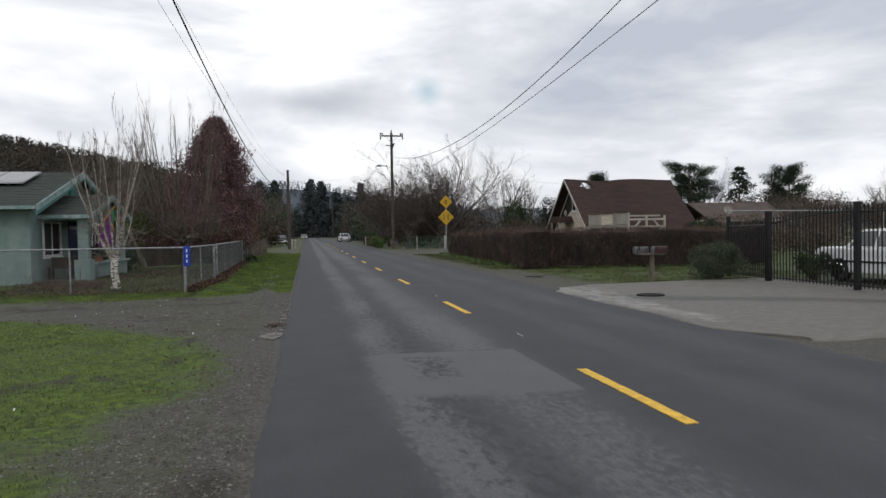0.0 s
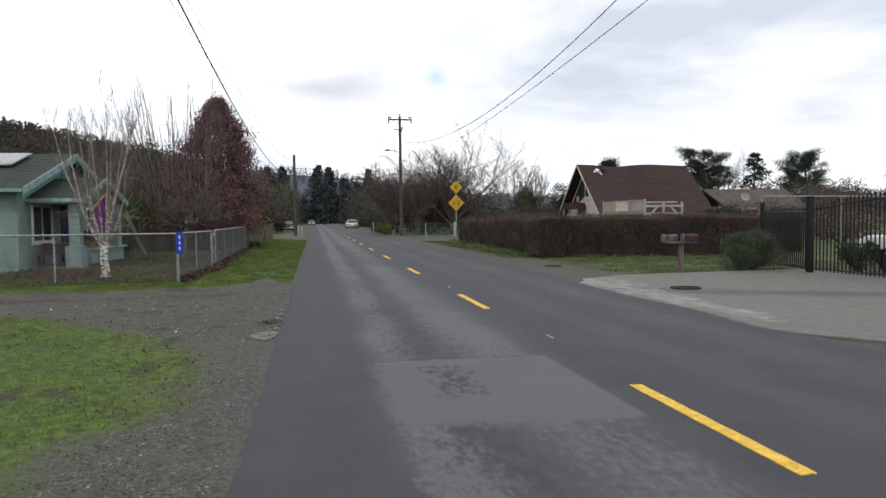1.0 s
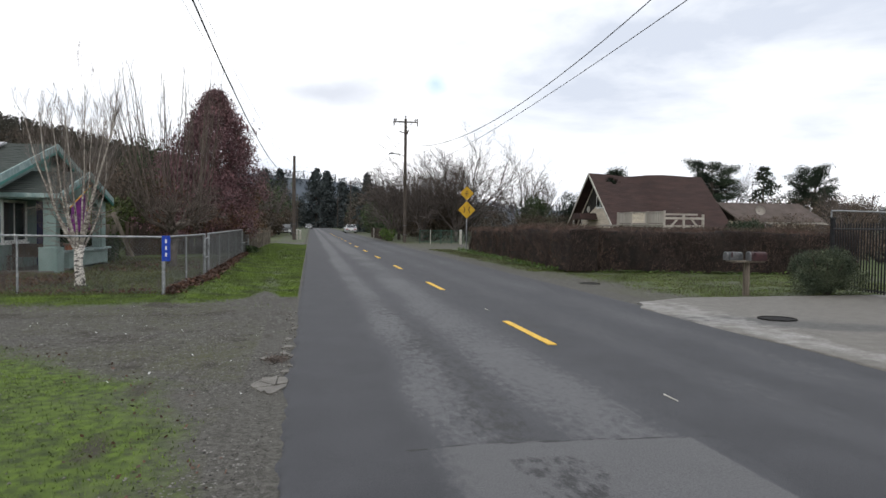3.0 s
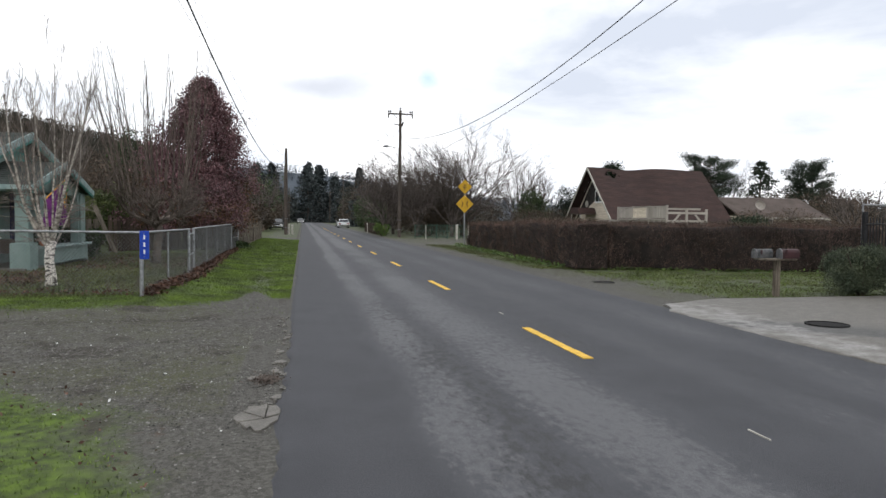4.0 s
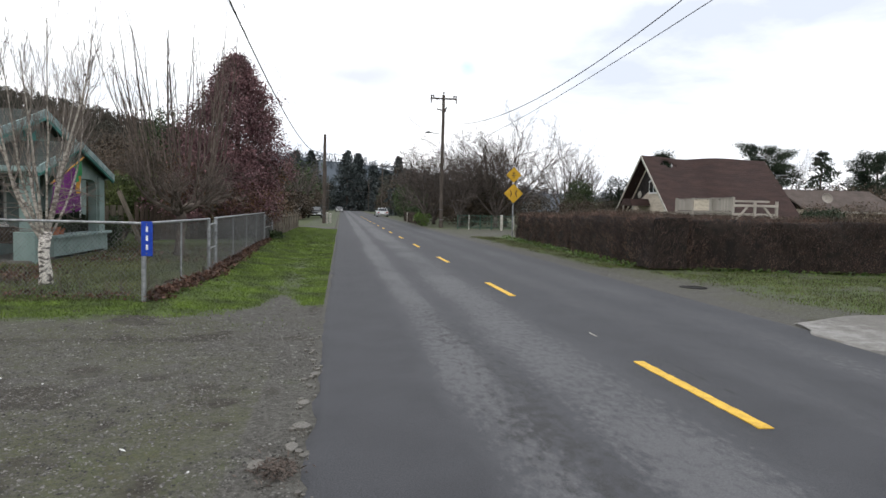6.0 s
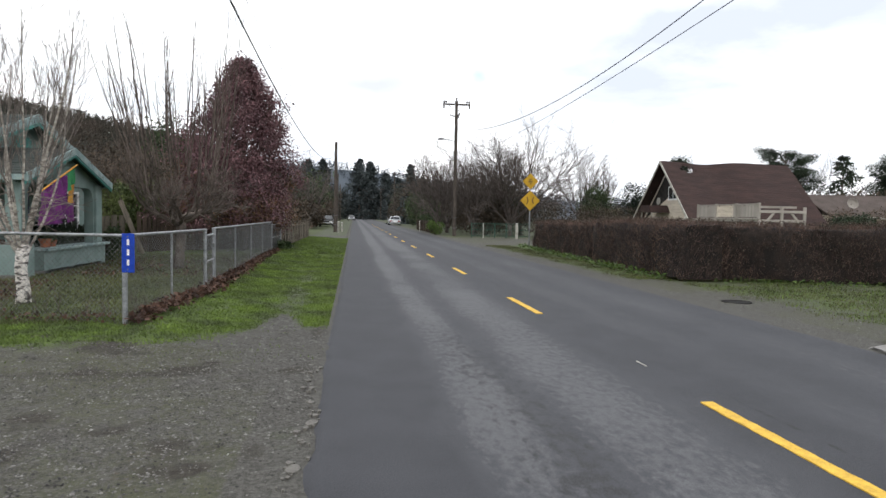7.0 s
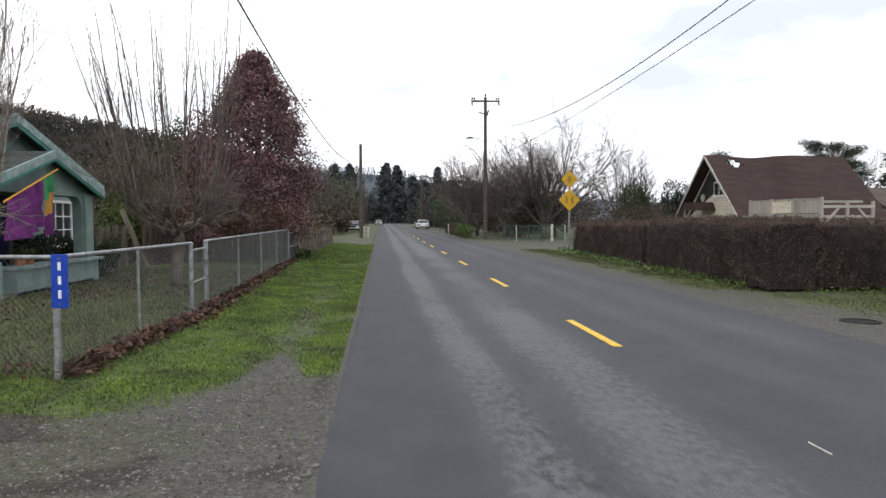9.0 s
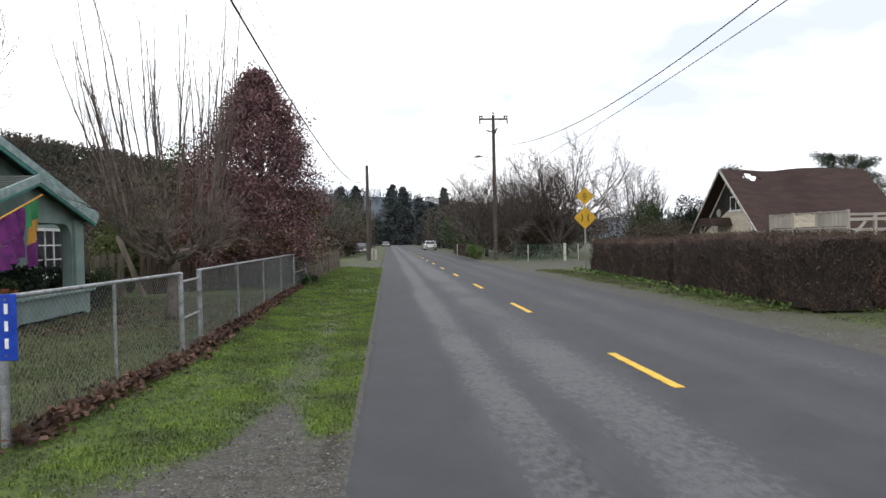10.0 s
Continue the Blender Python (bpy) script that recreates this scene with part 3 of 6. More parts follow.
tagged(road, "worn grey two-lane asphalt road with pale wheel tracks", "road", kind="structure")

for k in range(-1, 16):
    far = 7.485 + 7.315 * k
    dash_rand, ring = random.Random(k + 50), []
    for (ax, ay), (bx, by) in (((3.035, far - 2.13), (3.145, far - 2.13)), ((3.145, far - 2.13), (3.145, far)), ((3.145, far), (3.035, far)), ((3.035, far), (3.035, far - 2.13))):
        steps = 3 if abs(bx - ax) > 0.01 else 24
        for j in range(steps):
            ring.append((ax + (bx - ax) * j / steps + dash_rand.uniform(-0.005, 0.005), ay + (by - ay) * j / steps + dash_rand.uniform(-0.008, 0.008)))
    tagged(part("road_marking", Geo().prism(ring, "z", -0.01, 0.0085), M["yellow_paint"]), "worn yellow painted centre dash on the asphalt", "road marking", group="centre line dashes", kind="structure")

# concrete drive on the far side of the road
cx = axis_steps([(6.0, 13.2, 0.1)])
cy = axis_steps([(8.4, 17.75, 0.1)])
CX, CY = np.meshgrid(cx, cy)
edge = 6.05 + 0.12 * vnoise(CY, CY, 1.1, 4) + 0.35 * smooth(16.6, 17.7, CY) + 0.7 * (1 - smooth(8.5, 9.6, CY))
CXj = np.maximum(CX, edge)
CYj = CY - 0.75 * (1 - smooth(6.0, 8.2, CX)) * smooth(15.0, 17.75, CY) + (CY == cy[-1]) * 0.12 * vnoise(CX, CX, 1.6, 2) + (CY == cy[0]) * 0.15 * vnoise(CX, CX, 1.3, 5)
CZ = 0.005 + 0.004 * vnoise(CX, CY, 0.9, 3) - 0.045 * ((CX == cx[0]) | (CY == cy[0]) | (CY == cy[-1])) + 0.006 + 0.004 * (CX - 6.0)
CXj, CYj, CZ = CXj.ravel(), CYj.ravel(), CZ.ravel()
nx = len(cx)
ij = (np.arange(len(cy) - 1)[:, None] * nx + np.arange(nx - 1)[None]).ravel()
wet = 0.85 * np.exp(-((CYj - 13.9 + 0.62 * (CXj - 7.5) + 0.25 * vnoise(CXj, CYj, 1.4)) / 0.6) ** 2) * (CXj < 12) + 0.3 * np.exp(-((CXj - 8) / 1.0) ** 2 - ((CYj - 14.6) / 0.9) ** 2)
pale = 0.5 * np.exp(-((CXj - 6.6 + 0.25 * vnoise(CXj, CYj, 1.5)) / (0.45 + 0.12 * (CYj - 10))) ** 2) * smooth(9.0, 11.0, CYj)
drive = bulk("driveway", np.stack([CXj, CYj, CZ], 1), np.stack([ij, ij + 1, ij + nx + 1, ij + nx], 1), M["concrete"], attrs={"stain": wet, "pale": pale}, smooth=True)
tagged(drive, "worn concrete driveway with damp stains and broken edges", "driveway", kind="structure")


def iron_cover(x, y, r, label, name, z=0.008):
    t = thing(name, label, "drain cover", kind="structure", at=(x, y, z))
    ring = Geo()
    n = 28
    for k in range(n):
        a, b = 2 * math.pi * k / n, 2 * math.pi * (k + 1) / n
        ring.poly([(r * math.cos(a), r * math.sin(a), 0.012), (r * math.cos(b), r * math.sin(b), 0.012), (r * 0.86 * math.cos(b), r * 0.86 * math.sin(b), 0.012), (r * 0.86 * math.cos(a), r * 0.86 * math.sin(a), 0.012)])
        ring.poly([(r * math.cos(a), r * math.sin(a), -0.03), (r * math.cos(b), r * math.sin(b), -0.03), (r * math.cos(b), r * math.sin(b), 0.012), (r * math.cos(a), r * math.sin(a), 0.012)])
    part("rim", ring, M["cast_iron"], t)
    part("lid", Geo().tube([(0, 0, -0.03), (0, 0, 0.004)], r * 0.86, 28), M["cast_iron"], t)


iron_cover(7.62, 14.4, 0.3, "round black iron cover set in the concrete drive", "manhole_cover", 0.026)
iron_cover(7.45, 21.65, 0.28, "round dark iron cover in the gravel shoulder", "valve_cover", -0.022)

# broken slab of old concrete at the road's edge
slab_rand = random.Random(5)
slab = thing("broken_concrete", "cracked pale concrete slab piece at the asphalt edge", "concrete slab")
slab_ring = [(-0.31 + 0.165 * slab_rand.uniform(0.68, 1.2) * math.cos(a), 11.05 + 0.35 * slab_rand.uniform(0.68, 1.18) * math.sin(a)) for a in np.linspace(0, 2 * math.pi, 21)[:-1]]
hub = Vector((-0.25, 10.96))
for i0, i1 in ((0, 3), (3, 9), (9, 12), (12, 20)):
    ring = [hub] + [Vector(slab_ring[i % 20]) for i in range(i0, i1 + 1)]
    mid = sum(ring, Vector((0, 0))) / len(ring)
    ring = [tuple(mid + (p - mid) * 0.93) for p in ring]
    part("concrete_piece", Geo().prism(ring, "z", -0.04, slab_rand.uniform(0.0, 0.01)), M["concrete"], slab, bevel=0.004)
for cxs, cys, rad in ((-0.43, 12.3, 0.06), (-0.24, 12.6, 0.05), (-0.2, 13.0, 0.06), (-0.22, 13.6, 0.05), (-0.16, 14.5, 0.05), (-0.19, 11.6, 0.05)):
    k = slab_rand.randint(7, 9)
    ring = [(cxs + rad * slab_rand.uniform(0.6, 1.25) * math.cos(2 * math.pi * i / k), cys + 1.5 * rad * slab_rand.uniform(0.6, 1.25) * math.sin(2 * math.pi * i / k)) for i in range(k)]
    part("concrete_piece", Geo().prism(ring, "z", -0.04, slab_rand.uniform(-0.008, 0.004)), M["concrete"], slab, bevel=0.003)
tuft_pts = np.random.default_rng(3).normal(size=(420, 3)) * (0.07, 0.10, 0.008) + (-0.3, 12.2, 0.0)
tuft_mat = cards(tuft_pts, 0.045, M["bark_brown"], "dead_tuft", flat=0.6, up=0.15, aspect=0.3)
tagged(tuft_mat, "matted dead brown grass tuft at the asphalt edge", "grass", kind="stuff")


crumbs = thing("crumbled_edge", "pale crumbled concrete bits along the asphalt edge", "rubble")
for k in range(90):
    cys = 10.6 + 5.9 * slab_rand.random()
    cxs, rad = -0.2 + 0.05 * math.sin(cys * 2.7) + slab_rand.gauss(0, 0.035), 0.006 + 0.028 * slab_rand.random() ** 2
    n = slab_rand.randint(5, 6)
    ring = [(cxs + rad * slab_rand.uniform(0.7, 1.2) * math.cos(2 * math.pi * i / n), cys + 1.4 * rad * slab_rand.uniform(0.7, 1.2) * math.sin(2 * math.pi * i / n)) for i in range(n)]
    part("concrete_piece", Geo().prism(ring, "z", -0.04, slab_rand.uniform(-0.008, 0.004)), M["concrete"], crumbs)

# ---- chain-link fence on the near yard ----
FENCE_H = 1.2


def chain_link(name, a, b, h, parent, material, step=0.07, r=0.0018, z0=0.05):
    """Crossed diagonal wires between two ground points."""
    a, b = Vector((*a, 0)), Vector((*b, 0))
    run = (b - a).length
    d = (b - a) / run
    side = Vector((-d.y, d.x, 0)) * 0.004
    v, f = [], []
    for sgn in (1, -1):
        for c in np.arange(-h, run, step):
            s0, s1 = max(c, 0.0), min(c + h, run)
            if s1 - s0 < 0.02:
                continue
            za, zb = (s0 - c, s1 - c) if sgn > 0 else (h - (s0 - c), h - (s1 - c))
            p, q = a + d * s0 + side * sgn, a + d * s1 + side * sgn
            nrm = Vector((-d.y, d.x, 0)) * r
            upv = Vector((d.x * -sgn, d.y * -sgn, 1)).normalized() * r
            i = len(v)
            for e3, z in ((p, za), (q, zb)):
                for off in (nrm, upv, -nrm, -upv):
                    v.append((e3.x + off.x, e3.y + off.y, z + z0 + off.z))
            f += [(i + k, i + (k + 1) % 4, i + 4 + (k + 1) % 4, i + 4 + k) for k in range(4)]
    ob = bulk(name, v, f, material, parent)
    ob["kind"] = "stuff"
    return ob


def fence_post(parent, x, y, h, r, name="post", cap=True):
    g = Geo().tube([(x, y, -0.2), (x, y, h)], r, 12)
    if cap:
        g.tube([(x, y, h), (x, y, h + 0.015), (x, y, h + 0.03)], [r * 1.18, r * 1.1, r * 0.4], 12)
    return part(name, g, M["galv"], parent, smooth=False)


fence = thing("chain_link_fence", "grey galvanised chain-link fence round the grassy front yard", "fence")
C0, C1, C2, C3, C4 = (-2.77, 18.64), (-2.54, 22.3), (-2.6, 23.38), (-2.88, 35.3), (-2.9, 38.6)
FRONT = (-11.5, 20.4)
for x, y, r in ((*C0, 0.034), (*C1, 0.03), (*C2, 0.036), (-2.655, 20.45, 0.017), (-2.68, 26.3, 0.018), (-2.75, 29.3, 0.018), (-2.82, 32.3, 0.018), (*C3, 0.03), (*C4, 0.035), (-5.6, 19.21, 0.022), (-8.5, 19.79, 0.022), (*FRONT, 0.03)):
    fence_post(fence, x, y, FENCE_H, r)
for a, b in ((FRONT, C0), (C0, C1), (C2, C3)):
    part("rail", Geo().tube([(*a, FENCE_H + 0.01), (*b, FENCE_H + 0.01)], 0.021, 10), M["galv"], fence)
    chain_link("mesh_wire", a, b, FENCE_H - 0.06, fence, M["wire_mesh"])
    part("tension_wire", Geo().tube([(*a, 0.06), (*b, 0.06)], 0.004, 5), M["wire_mesh"], fence)


def yard_gate(a, b, label):
    t = thing("fence_gate", label, "gate")
    a, b = Vector((*a, 0)), Vector((*b, 0))
    d = (b - a).normalized()
    a, b = a + d * 0.07, b - d * 0.07
    rails = [((a.x, a.y, 0.1), (a.x, a.y, 1.1)), ((b.x, b.y, 0.1), (b.x, b.y, 1.1))] + [((a.x, a.y, z), (b.x, b.y, z)) for z in (0.1, 0.62, 1.1)]
    for p, q in rails:
        part("gate_tube", Geo().tube([p, q], 0.017, 8), M["galv"], t)
    chain_link("mesh_wire", (a.x, a.y), (b.x, b.y), 1.0, t, M["wire_mesh"], z0=0.1)
    latch = Geo().box(b.x - 0.03, b.x + 0.03, b.y - 0.05, b.y + 0.06, 0.85, 0.92)
    part("latch", latch, M["grey_metal"], t, bevel=0.005)


yard_gate(C1, C2, "narrow chain-link walk gate with galvanised tube frame, closed")
yard_gate(C3, C4, "wide chain-link gate with galvanised tube frame, closed")

# blue marker plate on the corner post; its figures are plain bars
plate = thing("marker_plate", "blue enamel marker plate with white bars on the corner post", "sign", at=(-2.71, 18.59, 0.0))
plate.rotation_euler = (0, 0, radians(-12))
part("plate", Geo().box(-0.085, 0.085, -0.012, 0.0, 0.74, 1.24), M["blue"], plate, bevel=0.004)
for z in (1.13, 1.0, 0.87):
    part("white_bar", Geo().box(-0.012, 0.018, -0.0165, -0.0118, z - 0.038, z + 0.038), M["white"], plate)
for z in (0.78, 1.2):
    part("bolt", Geo().tube([(0, -0.02, z), (0, -0.01, z)], 0.01, 8), M["grey_metal"], plate)


# ---- old board fence ----
def board_fence(name, label, a, b, h, material, width=0.14, gap=0.012, seed=1, lean=0.03, ragged=0.06, rails=True):
    t = thing(name, label, "fence")
    rand = random.Random(seed)
    a, b = Vector((*a, 0)), Vector((*b, 0))
    run, d = (b - a).length, (b - a).normalized()
    ang = math.atan2(d.y, d.x)
    meshes = []
    for i in range(6):
        hh, c = h + rand.uniform(-ragged, ragged), width / 2
        g = Geo().prism([(-c, 0.0), (c, 0.0), (c + rand.uniform(-0.01, 0), hh - rand.uniform(0, 0.03)), (c * 0.4, hh), (-c + rand.uniform(0, 0.01), hh - rand.uniform(0, 0.03))], "y", -0.011, 0.011)
        meshes.append(g.mesh("board", material))
    s = 0.0
    while s < run:
        ob = part("board", rand.choice(meshes), None, t)
        p = a + d * s
        ob.location, ob.rotation_euler = (p.x, p.y, -0.03 + rand.uniform(-0.02, 0.02)), (rand.uniform(-lean, lean), rand.uniform(-lean, lean), ang + rand.uniform(-0.04, 0.04))
        s += width + gap * rand.uniform(0.2, 2.2)
    off = Vector((-d.y, d.x, 0)) * 0.04
    if rails:
        for z in (0.3, h - 0.25):
            part("rail", Geo().box(0, run, 0.02, 0.06, z, z + 0.09, Matrix.Translation(a) @ Matrix.Rotation(ang, 4, "Z")), material, t)
    k = 0.0
    while k <= run:
        p = a + d * k + off * 2
        part("post", Geo().box(p.x - 0.045, p.x + 0.045, p.y - 0.045, p.y + 0.045, -0.2, h - 0.05), material, t, bevel=0.006)
        k += 2.3
    return t


board_fence("picket_fence", "leaning old dark wooden picket fence beside the verge", (-2.95, 39.0), (-2.7, 53.5), 1.15, M["wood"], 0.13, 0.09, 3, 0.06, 0.12)
board_fence("board_fence", "tall weathered grey board fence panel above the pickets", (-3.2, 40.0), (-3.1, 44.5), 2.2, M["wood"], 0.16, 0.01, 4, 0.02, 0.05)
board_fence("board_fence", "weathered grey board fence behind the yard", (-12.0, 33.9), (-7.6, 34.0), 1.35, M["wood"], 0.2, 0.02, 5, 0.03, 0.1)
board_fence("board_fence", "dark old board fence under the trees", (-7.5, 35.2), (-3.2, 39.4), 1.5, M["darkwood"], 0.16, 0.012, 6, 0.02, 0.05)
plank = part("plank", Geo().box(-0.08, 0.08, -0.02, 0.02, 0, 2.1), M["wood"], bevel=0.005)
plank.location, plank.rotation_euler = (-6.9, 33.6, -0.02), (radians(-8), radians(-24), 0)
tagged(plank, "loose weathered plank leaning against the board fence", "plank")


# ---- near house: bungalow with a gabled porch ----
house = thing("bungalow", "pale mint stucco bungalow with teal trim and a gabled porch", "house")
HX0, HX1, HY0, HY1 = -20.0, -8.2, 23.95, 32.05
PY, PZ, SL = 28.0, 3.9, 1.4 / 4.65


def roof_z(y, py=PY, pz=PZ, sl=SL):
    return pz - abs(y - py) * sl


wall = Geo().prism([(HY0, -0.1), (HY1, -0.1), (HY1, roof_z(HY1) - 0.06), (PY, PZ - 0.06), (HY0, roof_z(HY0) - 0.06)], "x", HX0, -10.3)
part("wall", wall, M["mint"], house)
part("side_wall", Geo().prism([(29.4, -0.1), (HY1, -0.1), (HY1, roof_z(HY1) - 0.06), (29.4, roof_z(29.4) - 0.06)], "x", -10.3, HX1), M["mint"], house)
part("side_wall", Geo().prism([(HY0, -0.1), (24.75, -0.1), (24.75, roof_z(24.75) - 0.06), (HY0, roof_z(HY0) - 0.06)], "x", -10.3, HX1), M["mint"], house)
part("gable_wall", Geo().prism([(24.75, 2.3), (29.4, 2.3), (29.4, roof_z(29.4) - 0.06), (PY, PZ - 0.06), (24.75, roof_z(24.75) - 0.06)], "x", -10.3, HX1), M["mint"], house)


def slope_roof(name, x0, x1, py, pz, half, sl, sign, parent, material, thick=0.09):
    ye, ze = py + sign * half, pz - half * sl
    g = Geo().prism([(py, pz), (ye, ze), (ye, ze - thick), (py, pz - thick)], "x", x0, x1)
    return part(name, g, material, parent, bevel=0.0)


def shingle_courses(x0, x1, py, pz, half, sl, sign, parent, material, step=0.2, seed=0):
    """Overlapping courses of shingle tabs as low raised strips."""
    rand, g = random.Random(seed), Geo()
    n = int(half / step)
    for i in range(n + 1):
        d0, d1 = i * step, min((i + 1) * step + 0.02, half + 0.03)
        if d0 >= half:
            break
        x = x0
        while x < x1:
            w = min(rand.uniform(0.25, 0.5), x1 - x)
            lift = rand.uniform(0.012, 0.022)
            za, zb = pz - d0 * sl, pz - d1 * sl
            ya, yb = py + sign * d0, py + sign * d1
            g.poly([(x, ya, za + 0.004), (x + w - 0.006, ya, za + 0.004), (x + w - 0.006, yb, zb + lift), (x, yb, zb + lift)])
            g.poly([(x, yb, zb + lift), (x + w - 0.006, yb, zb + lift), (x + w - 0.006, yb, zb - 0.005), (x, yb, zb - 0.005)])
            x += w
    ob = part("shingle_layer", g, material, parent)
    ob["kind"] = "stuff"


for sg in (-1, 1):
    r = slope_roof("roof", HX0 - 0.3, -7.8, PY, PZ, 4.65, SL, sg, house, M["shingle"])
    shingle_courses(-20.3, -7.8, PY, PZ, 4.65, SL, sg, r, M["shingle"], 0.22, 3 + sg)
    ye, ze = PY + sg * 4.65, PZ - 4.65 * SL
    part("rake_board", Geo().prism([(PY, PZ + 0.03), (ye, ze + 0.03), (ye, ze - 0.17), (PY, PZ - 0.17)], "x", -7.80, -7.76), M["fascia"], house, "pale weathered rake board")
    part("rake_trim", Geo().prism([(PY, PZ - 0.172), (ye, ze - 0.172), (ye, ze - 0.26), (PY, PZ - 0.26)], "x", -7.82, -7.775), M["teal"], house, "teal painted under-trim")
    part("gutter", Geo().prism([(ye, ze - 0.0), (ye + sg * 0.1, ze + 0.0), (ye + sg * 0.1, ze - 0.1), (ye, ze - 0.12)], "x", HX0 - 0.3, -7.8), M["fascia"], house, "pale teal gutter")
# attic vent and gable face
part("attic_vent", Geo().box(-8.2, -8.14, 27.6, 28.4, 2.95, 3.35), M["teal"], house, "teal louvred attic vent", bevel=0.01)
# solar panels on the south slope
for k in range(5):
    x0 = -9.0 - 1.06 * (k + 1)
    panel = thing("solar_panel", "framed dark solar panel on the bungalow roof", "solar panel", group="roof solar panels")
    ya, yb = PY - 0.55, PY - 2.2
    za, zb = roof_z(ya) + 0.12, roof_z(yb) + 0.12
    part("glass", Geo().prism([(ya, za), (yb, zb), (yb, zb + 0.035), (ya, za + 0.035)], "x", x0 + 0.03, x0 + 1.01), M["solar"], panel)
    part("frame", Geo().prism([(ya + 0.03, za - 0.012), (yb - 0.03, zb - 0.012), (yb - 0.03, zb + 0.03), (ya + 0.03, za + 0.03)], "x", x0, x0 + 1.04), M["galv"], panel)
    for yy in (ya - 0.2, yb + 0.2):
        part("bracket", Geo().box(x0 + 0.5, x0 + 0.56, yy - 0.03, yy + 0.03, roof_z(yy) - 0.02, roof_z(yy) + 0.12), M["grey_metal"], panel)

# porch
PPY, PPZ, PSL = 27.1, 3.0, 0.75 / 2.5
for sg in (-1, 1):
    r = slope_roof("porch_roof", -8.2, -6.6, PPY, PPZ, 2.5, PSL, sg, house, M["shingle"], 0.08)
    shingle_courses(-8.2, -6.6, PPY, PPZ, 2.5, PSL, sg, r, M["shingle"], 0.22, 8 + sg)
    ye, ze = PPY + sg * 2.5, PPZ - 2.5 * PSL
    part("porch_rake", Geo().prism([(PPY, PPZ + 0.03), (ye, ze + 0.03), (ye, ze - 0.14), (PPY, PPZ - 0.14)], "x", -6.6, -6.56), M["fascia"], house, "pale rake board of the porch")
    part("porch_rake_trim", Geo().prism([(PPY, PPZ - 0.142), (ye, ze - 0.142), (ye, ze - 0.2), (PPY, PPZ - 0.2)], "x", -6.62, -6.575), M["teal"], house, "teal trim under the porch rake")
    part("porch_gutter", Geo().prism([(ye, ze), (ye + sg * 0.08, ze), (ye + sg * 0.08, ze - 0.12), (ye, ze - 0.12)], "x", -8.2, -6.6), M["fascia"], house, "pale porch eave board")
# gable front with a wide opening with rounded upper corners
oy0, oy1, otop, rad = 25.15, 28.95, 2.1, 0.35
arch = [(24.8, 0.0), (24.8, 2.28), (PPY, PPZ - 0.12), (29.4, 2.28), (29.4, 0.62), (oy1, 0.62), (oy1, otop - rad)]
arch += [(oy1 - rad + rad * math.cos(a), otop - rad + rad * math.sin(a)) for a in np.linspace(0, math.pi / 2, 7)]
arch += [(oy0 + rad - rad * math.sin(a), otop - rad + rad * math.cos(a)) for a in np.linspace(0, math.pi / 2, 7)]
arch += [(oy0, 0.0)]
part("porch_front", Geo().prism(arch, "x", -7.05, -6.85), M["mint"], house, "mint stucco porch front with a rounded opening")
part("porch_column", Geo().box(-7.1, -6.78, 29.0, 29.42, 0.6, 2.2), M["mint"], house, bevel=0.02)
part("porch_column", Geo().box(-7.1, -6.78, 24.78, 25.12, -0.1, 2.2), M["mint"], house, bevel=0.02)
part("porch_parapet", Geo().box(-7.1, -6.8, 25.9, 29.7, -0.1, 0.58), M["mint"], house, bevel=0.01)
part("parapet_cap", Geo().box(-7.2, -6.7, 25.85, 29.8, 0.58, 0.65), M["fascia"], house, "pale mint parapet cap", bevel=0.01)
part("pedestal", Geo().box(-7.2, -6.72, 24.7, 25.25, -0.1, 0.78), M["mint"], house, bevel=0.02)
part("porch_parapet", Geo().box(-8.2, -7.1, 29.1, 29.4, -0.1, 0.58), M["mint"], house, bevel=0.01)
part("porch_floor", Geo().box(-10.3, -6.8, 24.6, 29.4, -0.1, 0.14), M["concrete"], house, "grey concrete porch floor")
part("porch_step", Geo().box(-8.1, -7.0, 24.2, 24.6, -0.1, 0.06), M["concrete"], house, "concrete step")
part("porch_beam", Geo().box(-8.2, -6.85, 24.75, 24.95, 2.08, 2.26), M["fascia"], house)
part("front_wall", Geo().box(-8.4, HX1, 24.76, 29.39, 0.14, 2.29), M["mint"], house, "pale mint stucco wall behind the porch")
front_door = part("door", Geo().box(HX1 - 0.05, HX1 + 0.03, 27.4, 28.3, 0.14, 2.1), M["door"], house, "deep blue front door, closed", bevel=0.01)
part("knob", Geo().tube([(-8.17, 27.5, 1.05), (-8.12, 27.5, 1.05)], 0.03, 10), M["chrome"], front_door)


